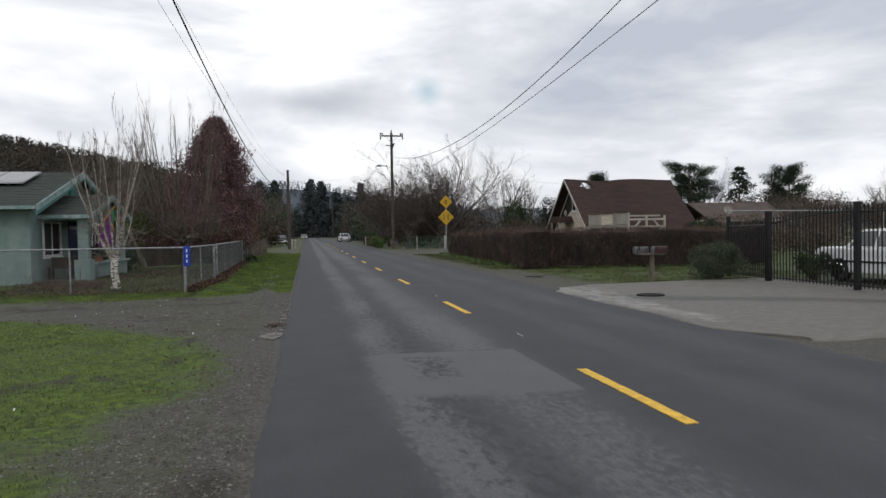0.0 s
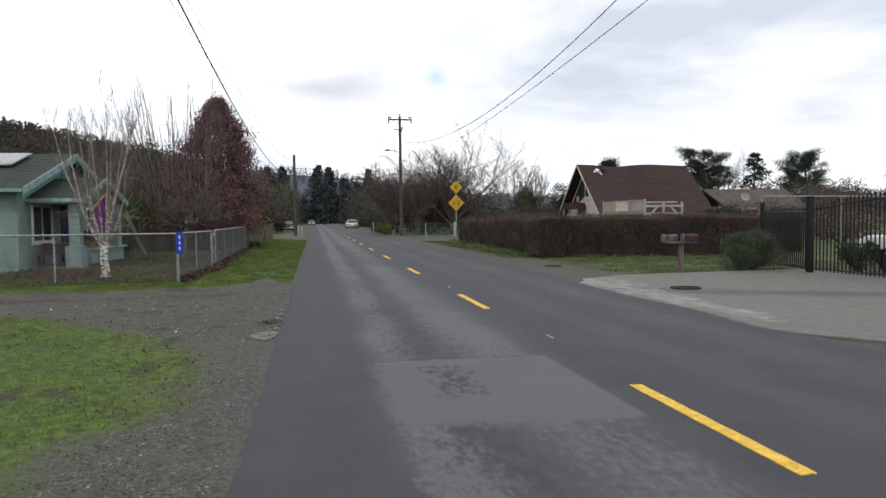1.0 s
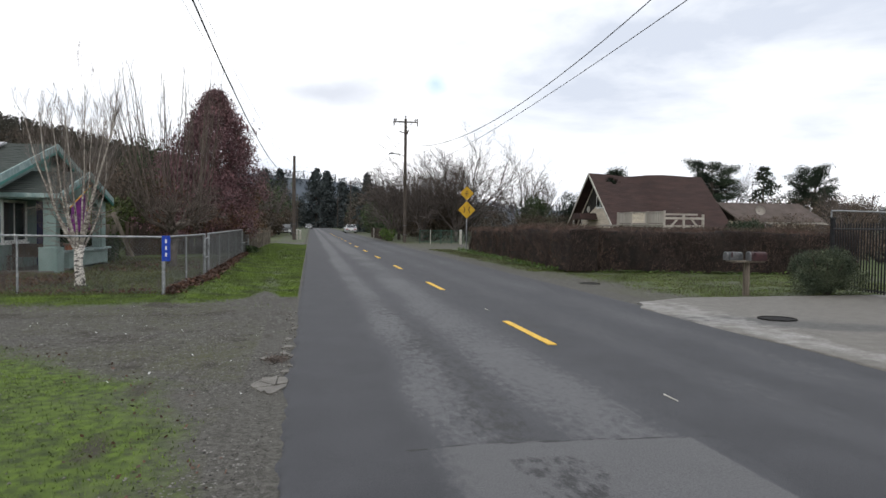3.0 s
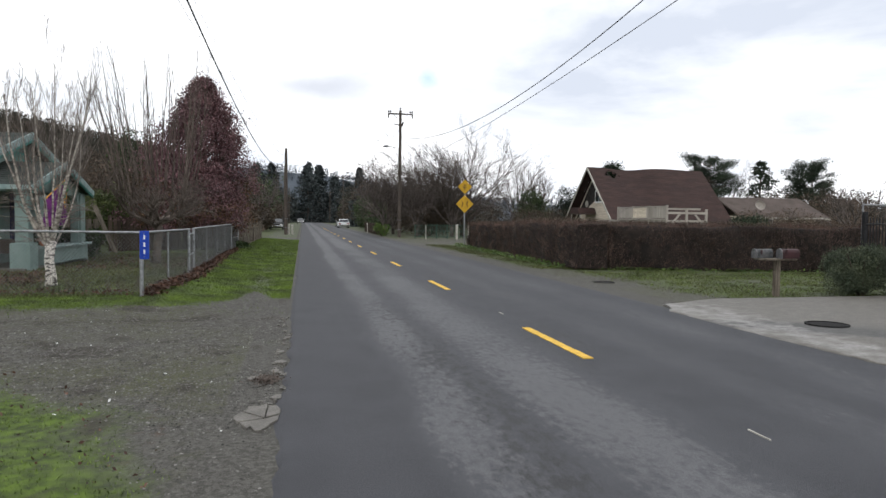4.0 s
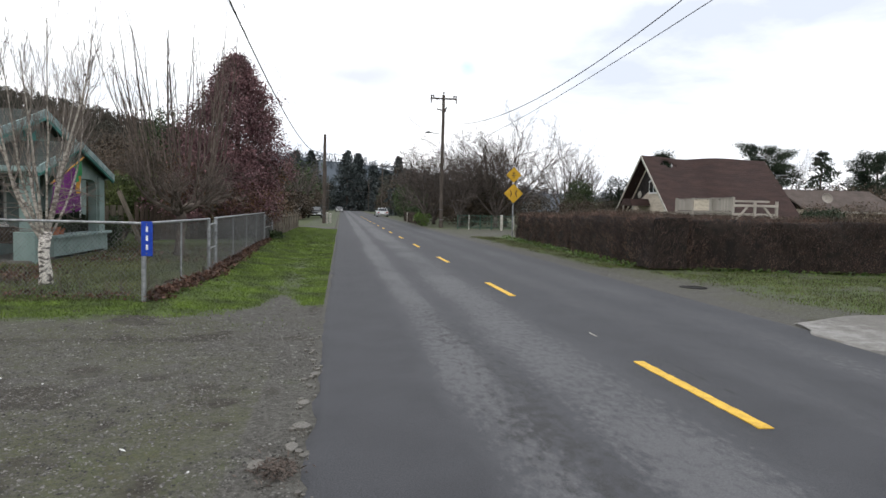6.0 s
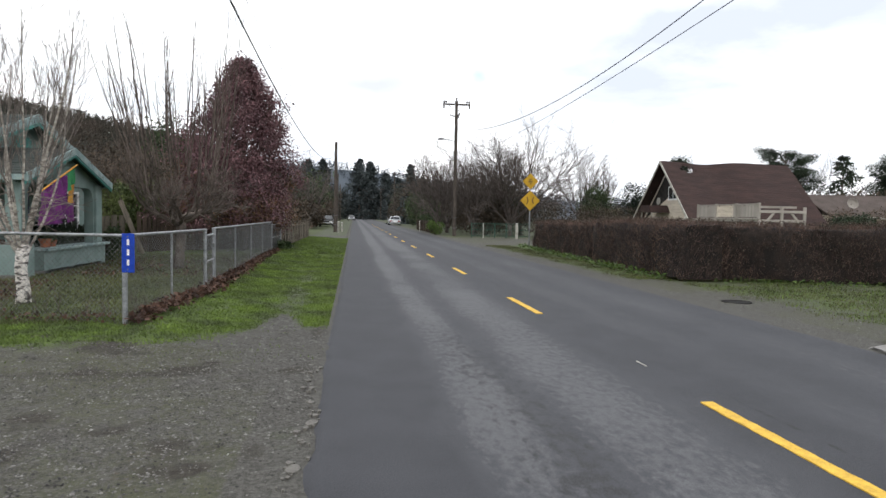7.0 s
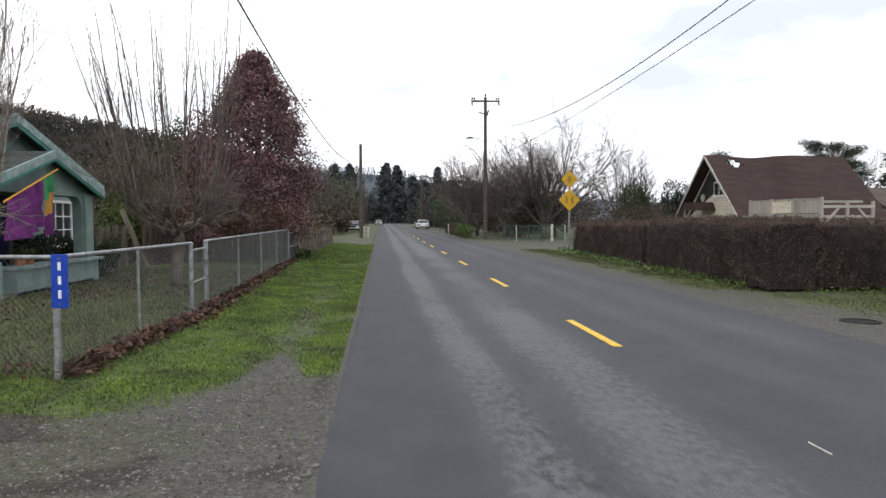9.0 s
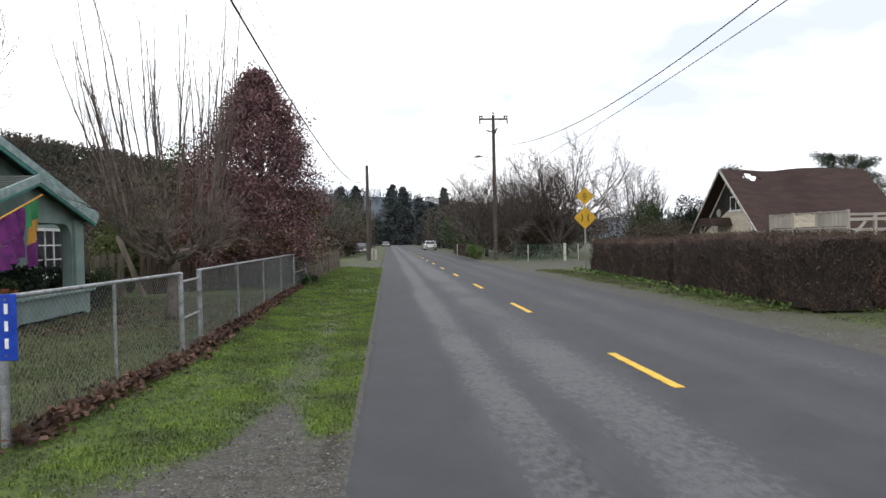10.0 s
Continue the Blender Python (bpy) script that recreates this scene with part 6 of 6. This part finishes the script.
for k, (x, y, rx, h, mname) in enumerate(((50, 84, 6, 4.4, "far_wood"), (60, 86, 7, 5.0, "far_wood"), (70, 84, 6, 6.0, "hedge_leaf"), (80, 86, 8, 5.2, "far_wood"), (94, 88, 9, 6.0, "far_wood"), (44, 74, 5, 3.6, "far_wood"), (110, 90, 10, 6.5, "far_wood"), (30, 80, 5, 3.6, "far_wood"), (20, 84, 6, 4.0, "far_wood"), (52, 74, 6, 5.6, "brown_thicket"), (63, 76, 7, 6.0, "brown_thicket"), (74, 74, 7, 5.0, "brown_thicket"))):
    leafy_bush("thicket", "brown winter thicket behind the far houses", x, y, rx, 3.0, h, 6000, 0.2, M[mname], "thicket", seed=140 + k, lumps=34)

for k, (x, y, rx, ry, h) in enumerate(((36.5, 55, 2.6, 1.6, 2.7), (42, 57, 2.8, 1.6, 2.9), (48.5, 58, 3.0, 2.0, 3.3), (21, 30, 2.4, 1.2, 1.25), (26, 31.5, 2.6, 1.2, 1.5), (31, 31, 2.5, 1.2, 1.4))):
    leafy_bush("shrub", "brown twiggy winter shrub behind the hedge", x, y, rx, ry, h, 5000, 0.11, M["brown_thicket"], seed=170 + k, lumps=24)

# ---- hills ----


def ridge(name, label, xs, zs, y, depth, seed, trees, tree_h, wood="far_wood"):
    """A wooded ridge: a sloped sheet with small crowns all over it."""
    nxs, nys = 90, 10
    X = np.linspace(xs[0], xs[-1], nxs)
    top = np.interp(X, xs, zs)
    v = []
    for j in range(nys):
        f = j / (nys - 1)
        for i in range(nxs):
            v.append((X[i], y + depth * f + 8 * math.sin(i * 0.3), (top[i] - tree_h * 0.6) * math.sin(f * math.pi / 2) - 0.5 + 0.8 * math.sin(i * 1.1 + j)))
    f4 = [(j * nxs + i, j * nxs + i + 1, (j + 1) * nxs + i + 1, (j + 1) * nxs + i) for j in range(nys - 1) for i in range(nxs - 1)]
    ob = bulk(name, v, f4, M["hill" if wood == "far_wood" else wood], smooth=True)
    tagged(ob, label, "hill", kind="structure")
    rng = np.random.default_rng(seed)
    pts = []
    for k in range(trees):
        u, f = rng.uniform(xs[0], xs[-1]), rng.uniform(0.05, 1.0) ** 0.7
        z = (np.interp(u, xs, zs) - tree_h * 0.6) * math.sin(f * math.pi / 2)
        hh = tree_h * rng.uniform(0.5, 1.15)
        m = 70
        w = rng.random(m)
        a = rng.uniform(0, 6.28, m)
        prof = (1 - w) ** 0.7 * 0.24 if rng.random() < 0.55 else 0.42 * np.sqrt(np.clip(1 - (2 * w - 1) ** 2, 0, 1))
        rr = hh * prof * rng.uniform(0.5, 1.05, m)
        pts.append(np.column_stack([u + rr * np.cos(a), y + depth * f + rr * np.sin(a), z + hh * w * 0.92]))
    ob = cards(np.concatenate(pts), tree_h * 0.10, M[wood], name.replace("hill", "woods"), aspect=1.2)
    tagged(ob, "dark winter woods on the hillside", "woods", kind="stuff")


K = 1.5
ridge("hill", "dark wooded hillside beyond the yard", [K * q for q in (-420, -230, -152, -130, -108, -80, -55, -34, -20)], [K * q for q in (55, 53.5, 48, 43, 38.5, 33, 27, 20, 8)], 280, 170, 5, 5200, 9.0)
ridge("hill", "far wooded ridge across the valley, haze tinted into its colour", [-300, -60, 20, 80, 160, 260, 420, 700, 1000], [66, 63, 58, 48, 36, 28, 24, 30, 30], 700, 120, 6, 2200, 9, "haze_wood")
for k in range(46):
    rk = random.Random(400 + k)
    sd = -1 if k % 2 else 1
    yy = 75 + 5.2 * k
    xx = 3.1 + sd * (7.5 + rk.uniform(0, 6) + 0.012 * yy)
    hh = rk.uniform(3.5, 6.0) + 0.022 * yy
    if k % 3:
        leafy_bush("roadside_tree", "brown winter tree thicket along the far road", xx, yy, hh * 0.5, hh * 0.55, hh, 1500, 0.16 + 0.0022 * yy, M[rk.choice(("hedge_leaf", "far_wood", "far_wood", "evergreen"))], "tree", seed=300 + k, lumps=18)
    else:
        bare_tree("bare_tree", "slender bare winter tree along the far road", xx, yy, 1.6, 0.15, 6, hh * 0.8, 0.25, 0.7, bush_spec[:3], 300 + k, M["bark_grey"])
for k in range(16):
    leafy_bush("far_tree", "dark trees closing the far end of the road", -22 + 3.4 * k, 300 + 8 * math.sin(k * 2.1), 4.5, 4, 8.5 + 3 * math.sin(k * 1.7), 1500, 1.1, M["far_conifer"], "tree", seed=500 + k, lumps=16)

# ---- far roadside things ----
far_gate = thing("wire_fence", "low green wire fence with white-tipped posts", "fence")
fx0, fx1, fy = 8.7, 13.0, 58.5
for k in range(6):
    x = fx0 + (fx1 - fx0) * k / 5
    part("post", Geo().tube([(x, fy, -0.2), (x, fy, 1.1)], 0.035, 8), M["offwhite"] if k in (1, 5) else M["green_wire"], far_gate)
for z in (0.15, 0.6, 1.05):
    part("rail", Geo().tube([(fx0, fy, z), (fx1, fy, z)], 0.018, 6), M["green_wire"], far_gate)
chain_link("mesh_wire", (fx0, fy), (fx1, fy), 1.0, far_gate, M["green_wire"], step=0.12, r=0.004)
for x, y, h, lab in ((7.4, 74, 1.0, "pale roadside marker post"), (7.2, 82, 1.0, "pale roadside marker post"), (-1.2, 70.8, 0.9, "pale roadside marker post"), (-0.9, 71.5, 0.8, "pale roadside marker post"), (11.9, 57.8, 1.1, "pale wooden roadside post")):
    m = thing("marker_post", lab, "post", group="roadside marker posts", at=(x, y, 0))
    part("shaft", Geo().box(-0.09, 0.09, -0.03, 0.03, -0.1, h), M["offwhite"], m, bevel=0.01)
    part("cap", Geo().box(-0.1, 0.1, -0.04, 0.04, h, h + 0.03), M["white"], m, bevel=0.005)
board_fence("board_fence", "dark old board fence along the far road", (7.2, 70.5), (7.4, 88.0), 1.1, M["darkwood"], 0.2, 0.03, 12, 0.03, 0.06)


# ---- cars ----
def car(x, y, turn, paint, label, wagon=False):
    """A sedan, nose along +y, with wheels, glass, lamps, bumpers and side trim."""
    t = thing("car", label, "car", at=(x, y, 0))
    t.rotation_euler = (0, 0, radians(turn))
    L, W = 2.35, 0.88
    low_ = [(-L, 0.42), (-L + 0.05, 0.8), (-L + 0.3, 0.9), (L - 0.5, 0.86), (L - 0.08, 0.74), (L, 0.45), (L - 0.1, 0.24), (-L + 0.1, 0.24)]
    g = Geo()
    rows = []
    for xx, sc in ((-W, 0.93), (-W * 0.97, 1.0), (W * 0.97, 1.0), (W, 0.93)):
        rows.append([(xx, u, 0.55 + (w - 0.55) * sc) for u, w in low_])
    n = len(low_)
    b = 0
    for r in rows:
        g.v += r
    for k in range(3):
        g.f += [(k * n + i, k * n + (i + 1) % n, (k + 1) * n + (i + 1) % n, (k + 1) * n + i) for i in range(n)]
    g.f += [tuple(range(n)), tuple(range(4 * n - 1, 3 * n - 1, -1))]
    body = part("body", g, paint, t, bevel=0.03)
    back = -L + (0.15 if wagon else 1.0)
    cab = [(back, 0.88), (back + 0.5, 1.36), (0.15, 1.4), (0.95, 0.87)]
    g = Geo()
    lo, hi = [(s * (W - 0.05), cab[i][0], cab[i][1]) for s in (-1, 1) for i in (0, 3)], [(s * (W - 0.22), cab[i][0], cab[i][1]) for s in (-1, 1) for i in (1, 2)]
    g.v = lo + hi
    g.f = [(0, 1, 5, 4), (2, 3, 7, 6), (0, 2, 6, 4), (1, 3, 7, 5), (4, 5, 7, 6), (0, 1, 3, 2)]
    part("roof", g, paint, t, bevel=0.03)

    def pane(name, pts, push):
        q = Geo().poly(pts).poly([tuple(Vector(p) + Vector(push)) for p in pts])
        m = len(pts)
        q.f += [(i, (i + 1) % m, m + (i + 1) % m, m + i) for i in range(m)]
        part(name, q, M["car_glass"], t)

    for s in (-1, 1):
        f = lambda u, w: (s * (W - 0.05 - 0.17 * w + 0.006), u, 0.88 + 0.5 * w)
        pane("side_window", [f(back + 0.22, 0.12), f(back + 0.52, 0.86), f(-0.35, 0.88), f(-0.35, 0.12)], (s * 0.006, 0, 0.003))
        pane("side_window", [f(-0.27, 0.12), f(-0.27, 0.88), f(0.12, 0.88), f(0.72, 0.12)], (s * 0.006, 0, 0.003))
    pane("windscreen", [(-W + 0.14, 0.9, 0.93), (W - 0.14, 0.9, 0.93), (W - 0.28, 0.24, 1.36), (-W + 0.28, 0.24, 1.36)], (0, 0.012, 0.012))
    pane("rear_window", [(-W + 0.14, back + 0.02, 0.93), (W - 0.14, back + 0.02, 0.93), (W - 0.28, back + 0.44, 1.33), (-W + 0.28, back + 0.44, 1.33)], (0, -0.012, 0.012))
    for s in (-1, 1):
        for wy in (-1.4, 1.42):
            wh = part("wheel", Geo().tube([(s * (W - 0.16), wy, 0.31), (s * (W - 0.14), wy, 0.31), (s * (W - 0.0), wy, 0.31), (s * (W + 0.02), wy, 0.31)], [0.27, 0.31, 0.31, 0.28], 24), M["rubber"], t)
            part("rim", Geo().tube([(s * (W + 0.015), wy, 0.31), (s * (W + 0.035), wy, 0.31)], [0.19, 0.16], 18), M["chrome"], wh)
        part("side_trim", Geo().box(min(s * W, s * (W + 0.02)), max(s * W, s * (W + 0.02)), -L + 0.25, L - 0.3, 0.52, 0.57), M["chrome"], t)
        part("tail_lamp", Geo().box(s * 0.62 - 0.18, s * 0.62 + 0.18, -L - 0.02, -L + 0.04, 0.6, 0.76), M["red_lens"], t)
        part("headlamp", Geo().box(s * 0.62 - 0.16, s * 0.62 + 0.16, L - 0.08, L + 0.0, 0.56, 0.7), M["white"], t)
        part("mirror", Geo().box(min(s * (W - 0.02), s * (W + 0.16)), max(s * (W - 0.02), s * (W + 0.16)), 0.62, 0.72, 0.9, 1.02), paint, t, bevel=0.02)
    part("bumper", Geo().box(-W, W, -L - 0.08, -L + 0.05, 0.4, 0.55), M["chrome"], t, bevel=0.02)
    part("bumper", Geo().box(-W, W, L - 0.08, L + 0.07, 0.38, 0.53), M["chrome"], t, bevel=0.02)
    part("plate", Geo().box(-0.16, 0.16, -L - 0.095, -L - 0.08, 0.42, 0.53), M["offwhite"], t)
    return t


car(14.95, 14.85, 180, M["car_white"], "white sedan with chrome trim parked behind the iron gate")
car(6.5, 117.0, 0, M["car_white"], "white wagon parked at the far roadside", True)
car(-0.4, 190.0, 180, M["grey_metal"], "grey car far along the road", True)
car(2.0, 260.0, 180, M["car_white"], "pale car far along the road", True)
car(-3.2, 96.0, 180, M["black"], "dark car parked beside the far road", True)


# ---- grass, gravel, leaves ----
def blades(name, label, x0, x1, y0, y1, n, size, material, want, seed):
    rng = np.random.default_rng(seed)
    x, y = rng.uniform(x0, x1, n), rng.uniform(y0, y1, n)
    keep = want(x, y) > rng.uniform(0.15, 1.0, n)
    x, y = x[keep], y[keep]
    m = len(x)
    z = height_at(x, y) - 0.004
    a, ln = rng.uniform(0, 6.28, m), size * rng.uniform(0.45, 1.3, m)
    tilt = rng.uniform(0.2, 1.1, m)
    bx, by = np.cos(a), np.sin(a)
    w = rng.uniform(0.0022, 0.0045, m) * (1 + 0.05 * np.abs(y))
    root = np.stack([x, y, z], 1)
    side = np.stack([-by * w, bx * w, 0 * w], 1)
    tip = root + np.stack([bx * ln * np.sin(tilt), by * ln * np.sin(tilt), ln * np.cos(tilt)], 1)
    v = np.stack([root - side, root + side, tip], 1).reshape(-1, 3)
    ob = bulk(name, v, np.arange(3 * m).reshape(-1, 3), material)
    return tagged(ob, label, "grass", kind="stuff")


tuft = lambda x, y: grass_at(x, y) * (0.55 + 0.6 * (vnoise(x, y, 2.3, 7) > -0.1))
blades("grass", "short mossy green grass beside the gravel lot", -7, -0.4, 2.5, 16, 210000, 0.024, M["grass_blade"], lambda x, y: tuft(x, y) * (grass_at(x, y) > 0.24), 1)
blades("grass", "bright green grass on the road verge", -2.75, -0.2, 16.6, 34, 270000, 0.034, M["grass_blade"], tuft, 2)
blades("grass", "bright green grass strip at the foot of the front fence", -7, -2.75, 16.4, 19.4, 70000, 0.034, M["grass_blade"], tuft, 9)
blades("grass", "green grass on the far verge", -2.9, -0.2, 34, 54, 60000, 0.07, M["grass_blade"], tuft, 3)
blades("grass", "dull thin grass in the fenced yard", -8.0, -2.75, 18.6, 34, 120000, 0.06, M["dull_blade"], lambda x, y: grass_at(x, y) * 1.2, 4)
blades("grass", "short grass beside the mailboxes and hedge", 6.8, 16, 17.5, 27, 60000, 0.05, M["grass_blade"], tuft, 5)
blades("grass", "dull thin winter grass beside the mailboxes", 6.8, 16, 17.5, 27, 110000, 0.05, M["dull_blade"], tuft, 8)
blades("grass", "grass at the foot of the roadside hedge", 6.6, 8.6, 26, 46, 60000, 0.05, M["dull_blade"], tuft, 6)
blades("grass", "thin grass by the drive", 6.5, 12, 2, 8.5, 30000, 0.05, M["dull_blade"], tuft, 7)


def stones(name, label, x0, x1, y0, y1, n, lo, hi, want, seed):
    rng = np.random.default_rng(seed)
    x, y = rng.uniform(x0, x1, n), rng.uniform(y0, y1, n)
    keep = want(x, y) > rng.random(n)
    x, y = x[keep], y[keep]
    m = len(x)
    z = height_at(x, y)
    s = lo + (hi - lo) * rng.random(m) ** 3.2
    a = rng.uniform(0, 6.28, m)
    base = np.array([(1, 0, 0), (0, 1, 0), (-1, 0, 0), (0, -1, 0), (0.2, 0.1, 0.62), (0, 0, -0.6)])
    p = base[None] * s[:, None, None] * rng.uniform(0.6, 1.25, (m, 6, 1))
    c, sn = np.cos(a)[:, None], np.sin(a)[:, None]
    v = np.stack([p[..., 0] * c - p[..., 1] * sn + x[:, None], p[..., 0] * sn + p[..., 1] * c + y[:, None], p[..., 2] + z[:, None] + 0.002], 2).reshape(-1, 3)
    f0 = np.array([(0, 1, 4), (1, 2, 4), (2, 3, 4), (3, 0, 4)])
    f = (f0[None] + 6 * np.arange(m)[:, None, None]).reshape(-1, 3)
    ob = bulk(name, v, f, M["stone"])
    return tagged(ob, label, "gravel", kind="stuff")


bare = lambda x, y: np.clip(1.0 - 1.5 * grass_at(x, y), 0.03, 1) * (0.35 + 0.65 * (vnoise(x, y, 1.6, 9) > -0.2))
stones("gravel", "loose grey gravel on the lot beside the road", -5.5, -0.2, 3, 20, 250000, 0.0035, 0.0155, bare, 11)
stones("gravel", "loose gravel on the shoulder beyond the road", 6.45, 9, 17.8, 45, 50000, 0.004, 0.016, bare, 12)


def litter(name, label, x, y, n, spread, size, material, up, seed, category):
    rng = np.random.default_rng(seed)
    px = np.concatenate([np.full(k, xx) for xx, k in zip(x, n)]) + rng.normal(size=sum(n)) * spread[0]
    py = np.concatenate([np.full(k, yy) for yy, k in zip(y, n)]) + rng.normal(size=sum(n)) * spread[1]
    pz = height_at(px, py) + rng.uniform(0.0, up, len(px))
    return tagged(cards(np.column_stack([px, py, pz]), size, material, name, flat=0.5, up=0.25), label, category, kind="stuff")


ys = np.arange(18.7, 36.0, 0.15)
xs = np.interp(ys, [19.1, 22.4, 23.3, 36], [-2.62, -2.42, -2.48, -2.8])
litter("dead_leaves", "brown dead leaves drifted along the fence foot", xs, ys, [int(60 - 1.8 * (q - 19)) for q in ys], (0.09, 0.09), 0.075, M["dead_leaf"], 0.11, 31, "leaves")
xs = np.arange(-9, -2.9, 0.2)
litter("dead_leaves", "brown dead leaves and stalks under the front fence", xs, 18.75 - (xs + 2.77) * 0.2, [20] * len(xs), (0.1, 0.12), 0.06, M["dead_leaf"], 0.1, 32, "leaves")
ys = np.arange(26.4, 44, 0.25)
litter("weeds", "bright leafy weeds along the hedge foot", 8.15 + 0.035 * (ys - 26), ys, [int(16 + 26 * max(math.sin(q * 1.3), 0)) for q in ys], (0.12, 0.12), 0.09, M["weed"], 0.16, 33, "weeds")
xs = np.arange(9.3, 19, 0.3)
litter("weeds", "leafy weeds along the lawn side of the hedge", xs, 25.45 - (xs - 9.6) * 0.22, [14] * len(xs), (0.12, 0.1), 0.08, M["weed"], 0.1, 34, "weeds")


def dry_stalks(x, y, n, h, spread, seed):
    """A clump of dry upright stalks with side twigs."""
    t = thing("dry_stalks", "clump of dry brown plant stalks by the front fence", "plant", group="dry garden plants")
    rnd, g = random.Random(seed), Geo()
    for k in range(n):
        px, py = x + rnd.gauss(0, spread), y + rnd.gauss(0, spread)
        grow(g, (px, py, -0.03), (rnd.uniform(-0.25, 0.25), rnd.uniform(-0.25, 0.25), 1), h * rnd.uniform(0.5, 1.1), 0.006, 0, [(4, 0.12, 0.03, 4, 0.6, 0.4, 0.7, 4), (2, 0.1, 0.02, 0, 0.5, 0.5, 0.6, 3)], [], rnd)
    part("stalk_mass", g, M["bark_brown"], t)["kind"] = "stuff"


for x, y, n, h, sp, sd in ((-5.9, 19.75, 18, 0.95, 0.22, 1), (-4.4, 19.75, 12, 0.45, 0.2, 2), (-3.4, 19.6, 12, 0.4, 0.15, 3), (-6.9, 20.5, 14, 0.7, 0.25, 4), (-3.1, 20.4, 10, 0.35, 0.15, 5), (-8.2, 21.0, 12, 0.6, 0.3, 6), (-5.1, 20.3, 10, 0.35, 0.25, 7)):
    dry_stalks(x, y, n, h, sp, sd)

rng_y = np.random.default_rng(77)
n_y = 26
litter("dead_leaves", "red-brown dead leaves scattered over the yard", rng_y.uniform(-6.5, -3.2, n_y), rng_y.uniform(25.5, 31, n_y), [34] * n_y, (0.4, 0.4), 0.08, M["dead_leaf"], 0.05, 35, "leaves")
litter("dead_leaves", "brown leaf mulch beside the front steps", rng_y.uniform(-8.0, -5.6, n_y), rng_y.uniform(20.6, 24, n_y), [60] * n_y, (0.35, 0.35), 0.07, M["dead_leaf"], 0.05, 36, "leaves")
ys = np.arange(7.5, 14.5, 0.25)
litter("dead_leaves", "red-brown leaf scraps along the edge of the grass", lot_edge(ys) + 0.15, ys, [9] * len(ys), (0.22, 0.2), 0.035, M["dead_leaf"], 0.012, 38, "leaves")
litter("petals", "scattered pale petals and scraps on the grass", rng_y.uniform(-4.0, -0.5, 30), rng_y.uniform(4, 17, 30), [1] * 30, (0.1, 0.1), 0.035, M["white"], 0.03, 37, "litter")

for x, y in ((3.2, 9.98), (3.175, 16.3)):
    scrap = part("paint_scrap", Geo().prism([(x - 0.006, y - 0.13), (x + 0.007, y - 0.12), (x + 0.004, y), (x + 0.008, y + 0.13), (x - 0.005, y + 0.12), (x - 0.008, y + 0.01)], "z", -0.01, 0.0075), M["offwhite"])
    tagged(scrap, "thin pale scrap of old line paint on the asphalt", "road marking", kind="structure")
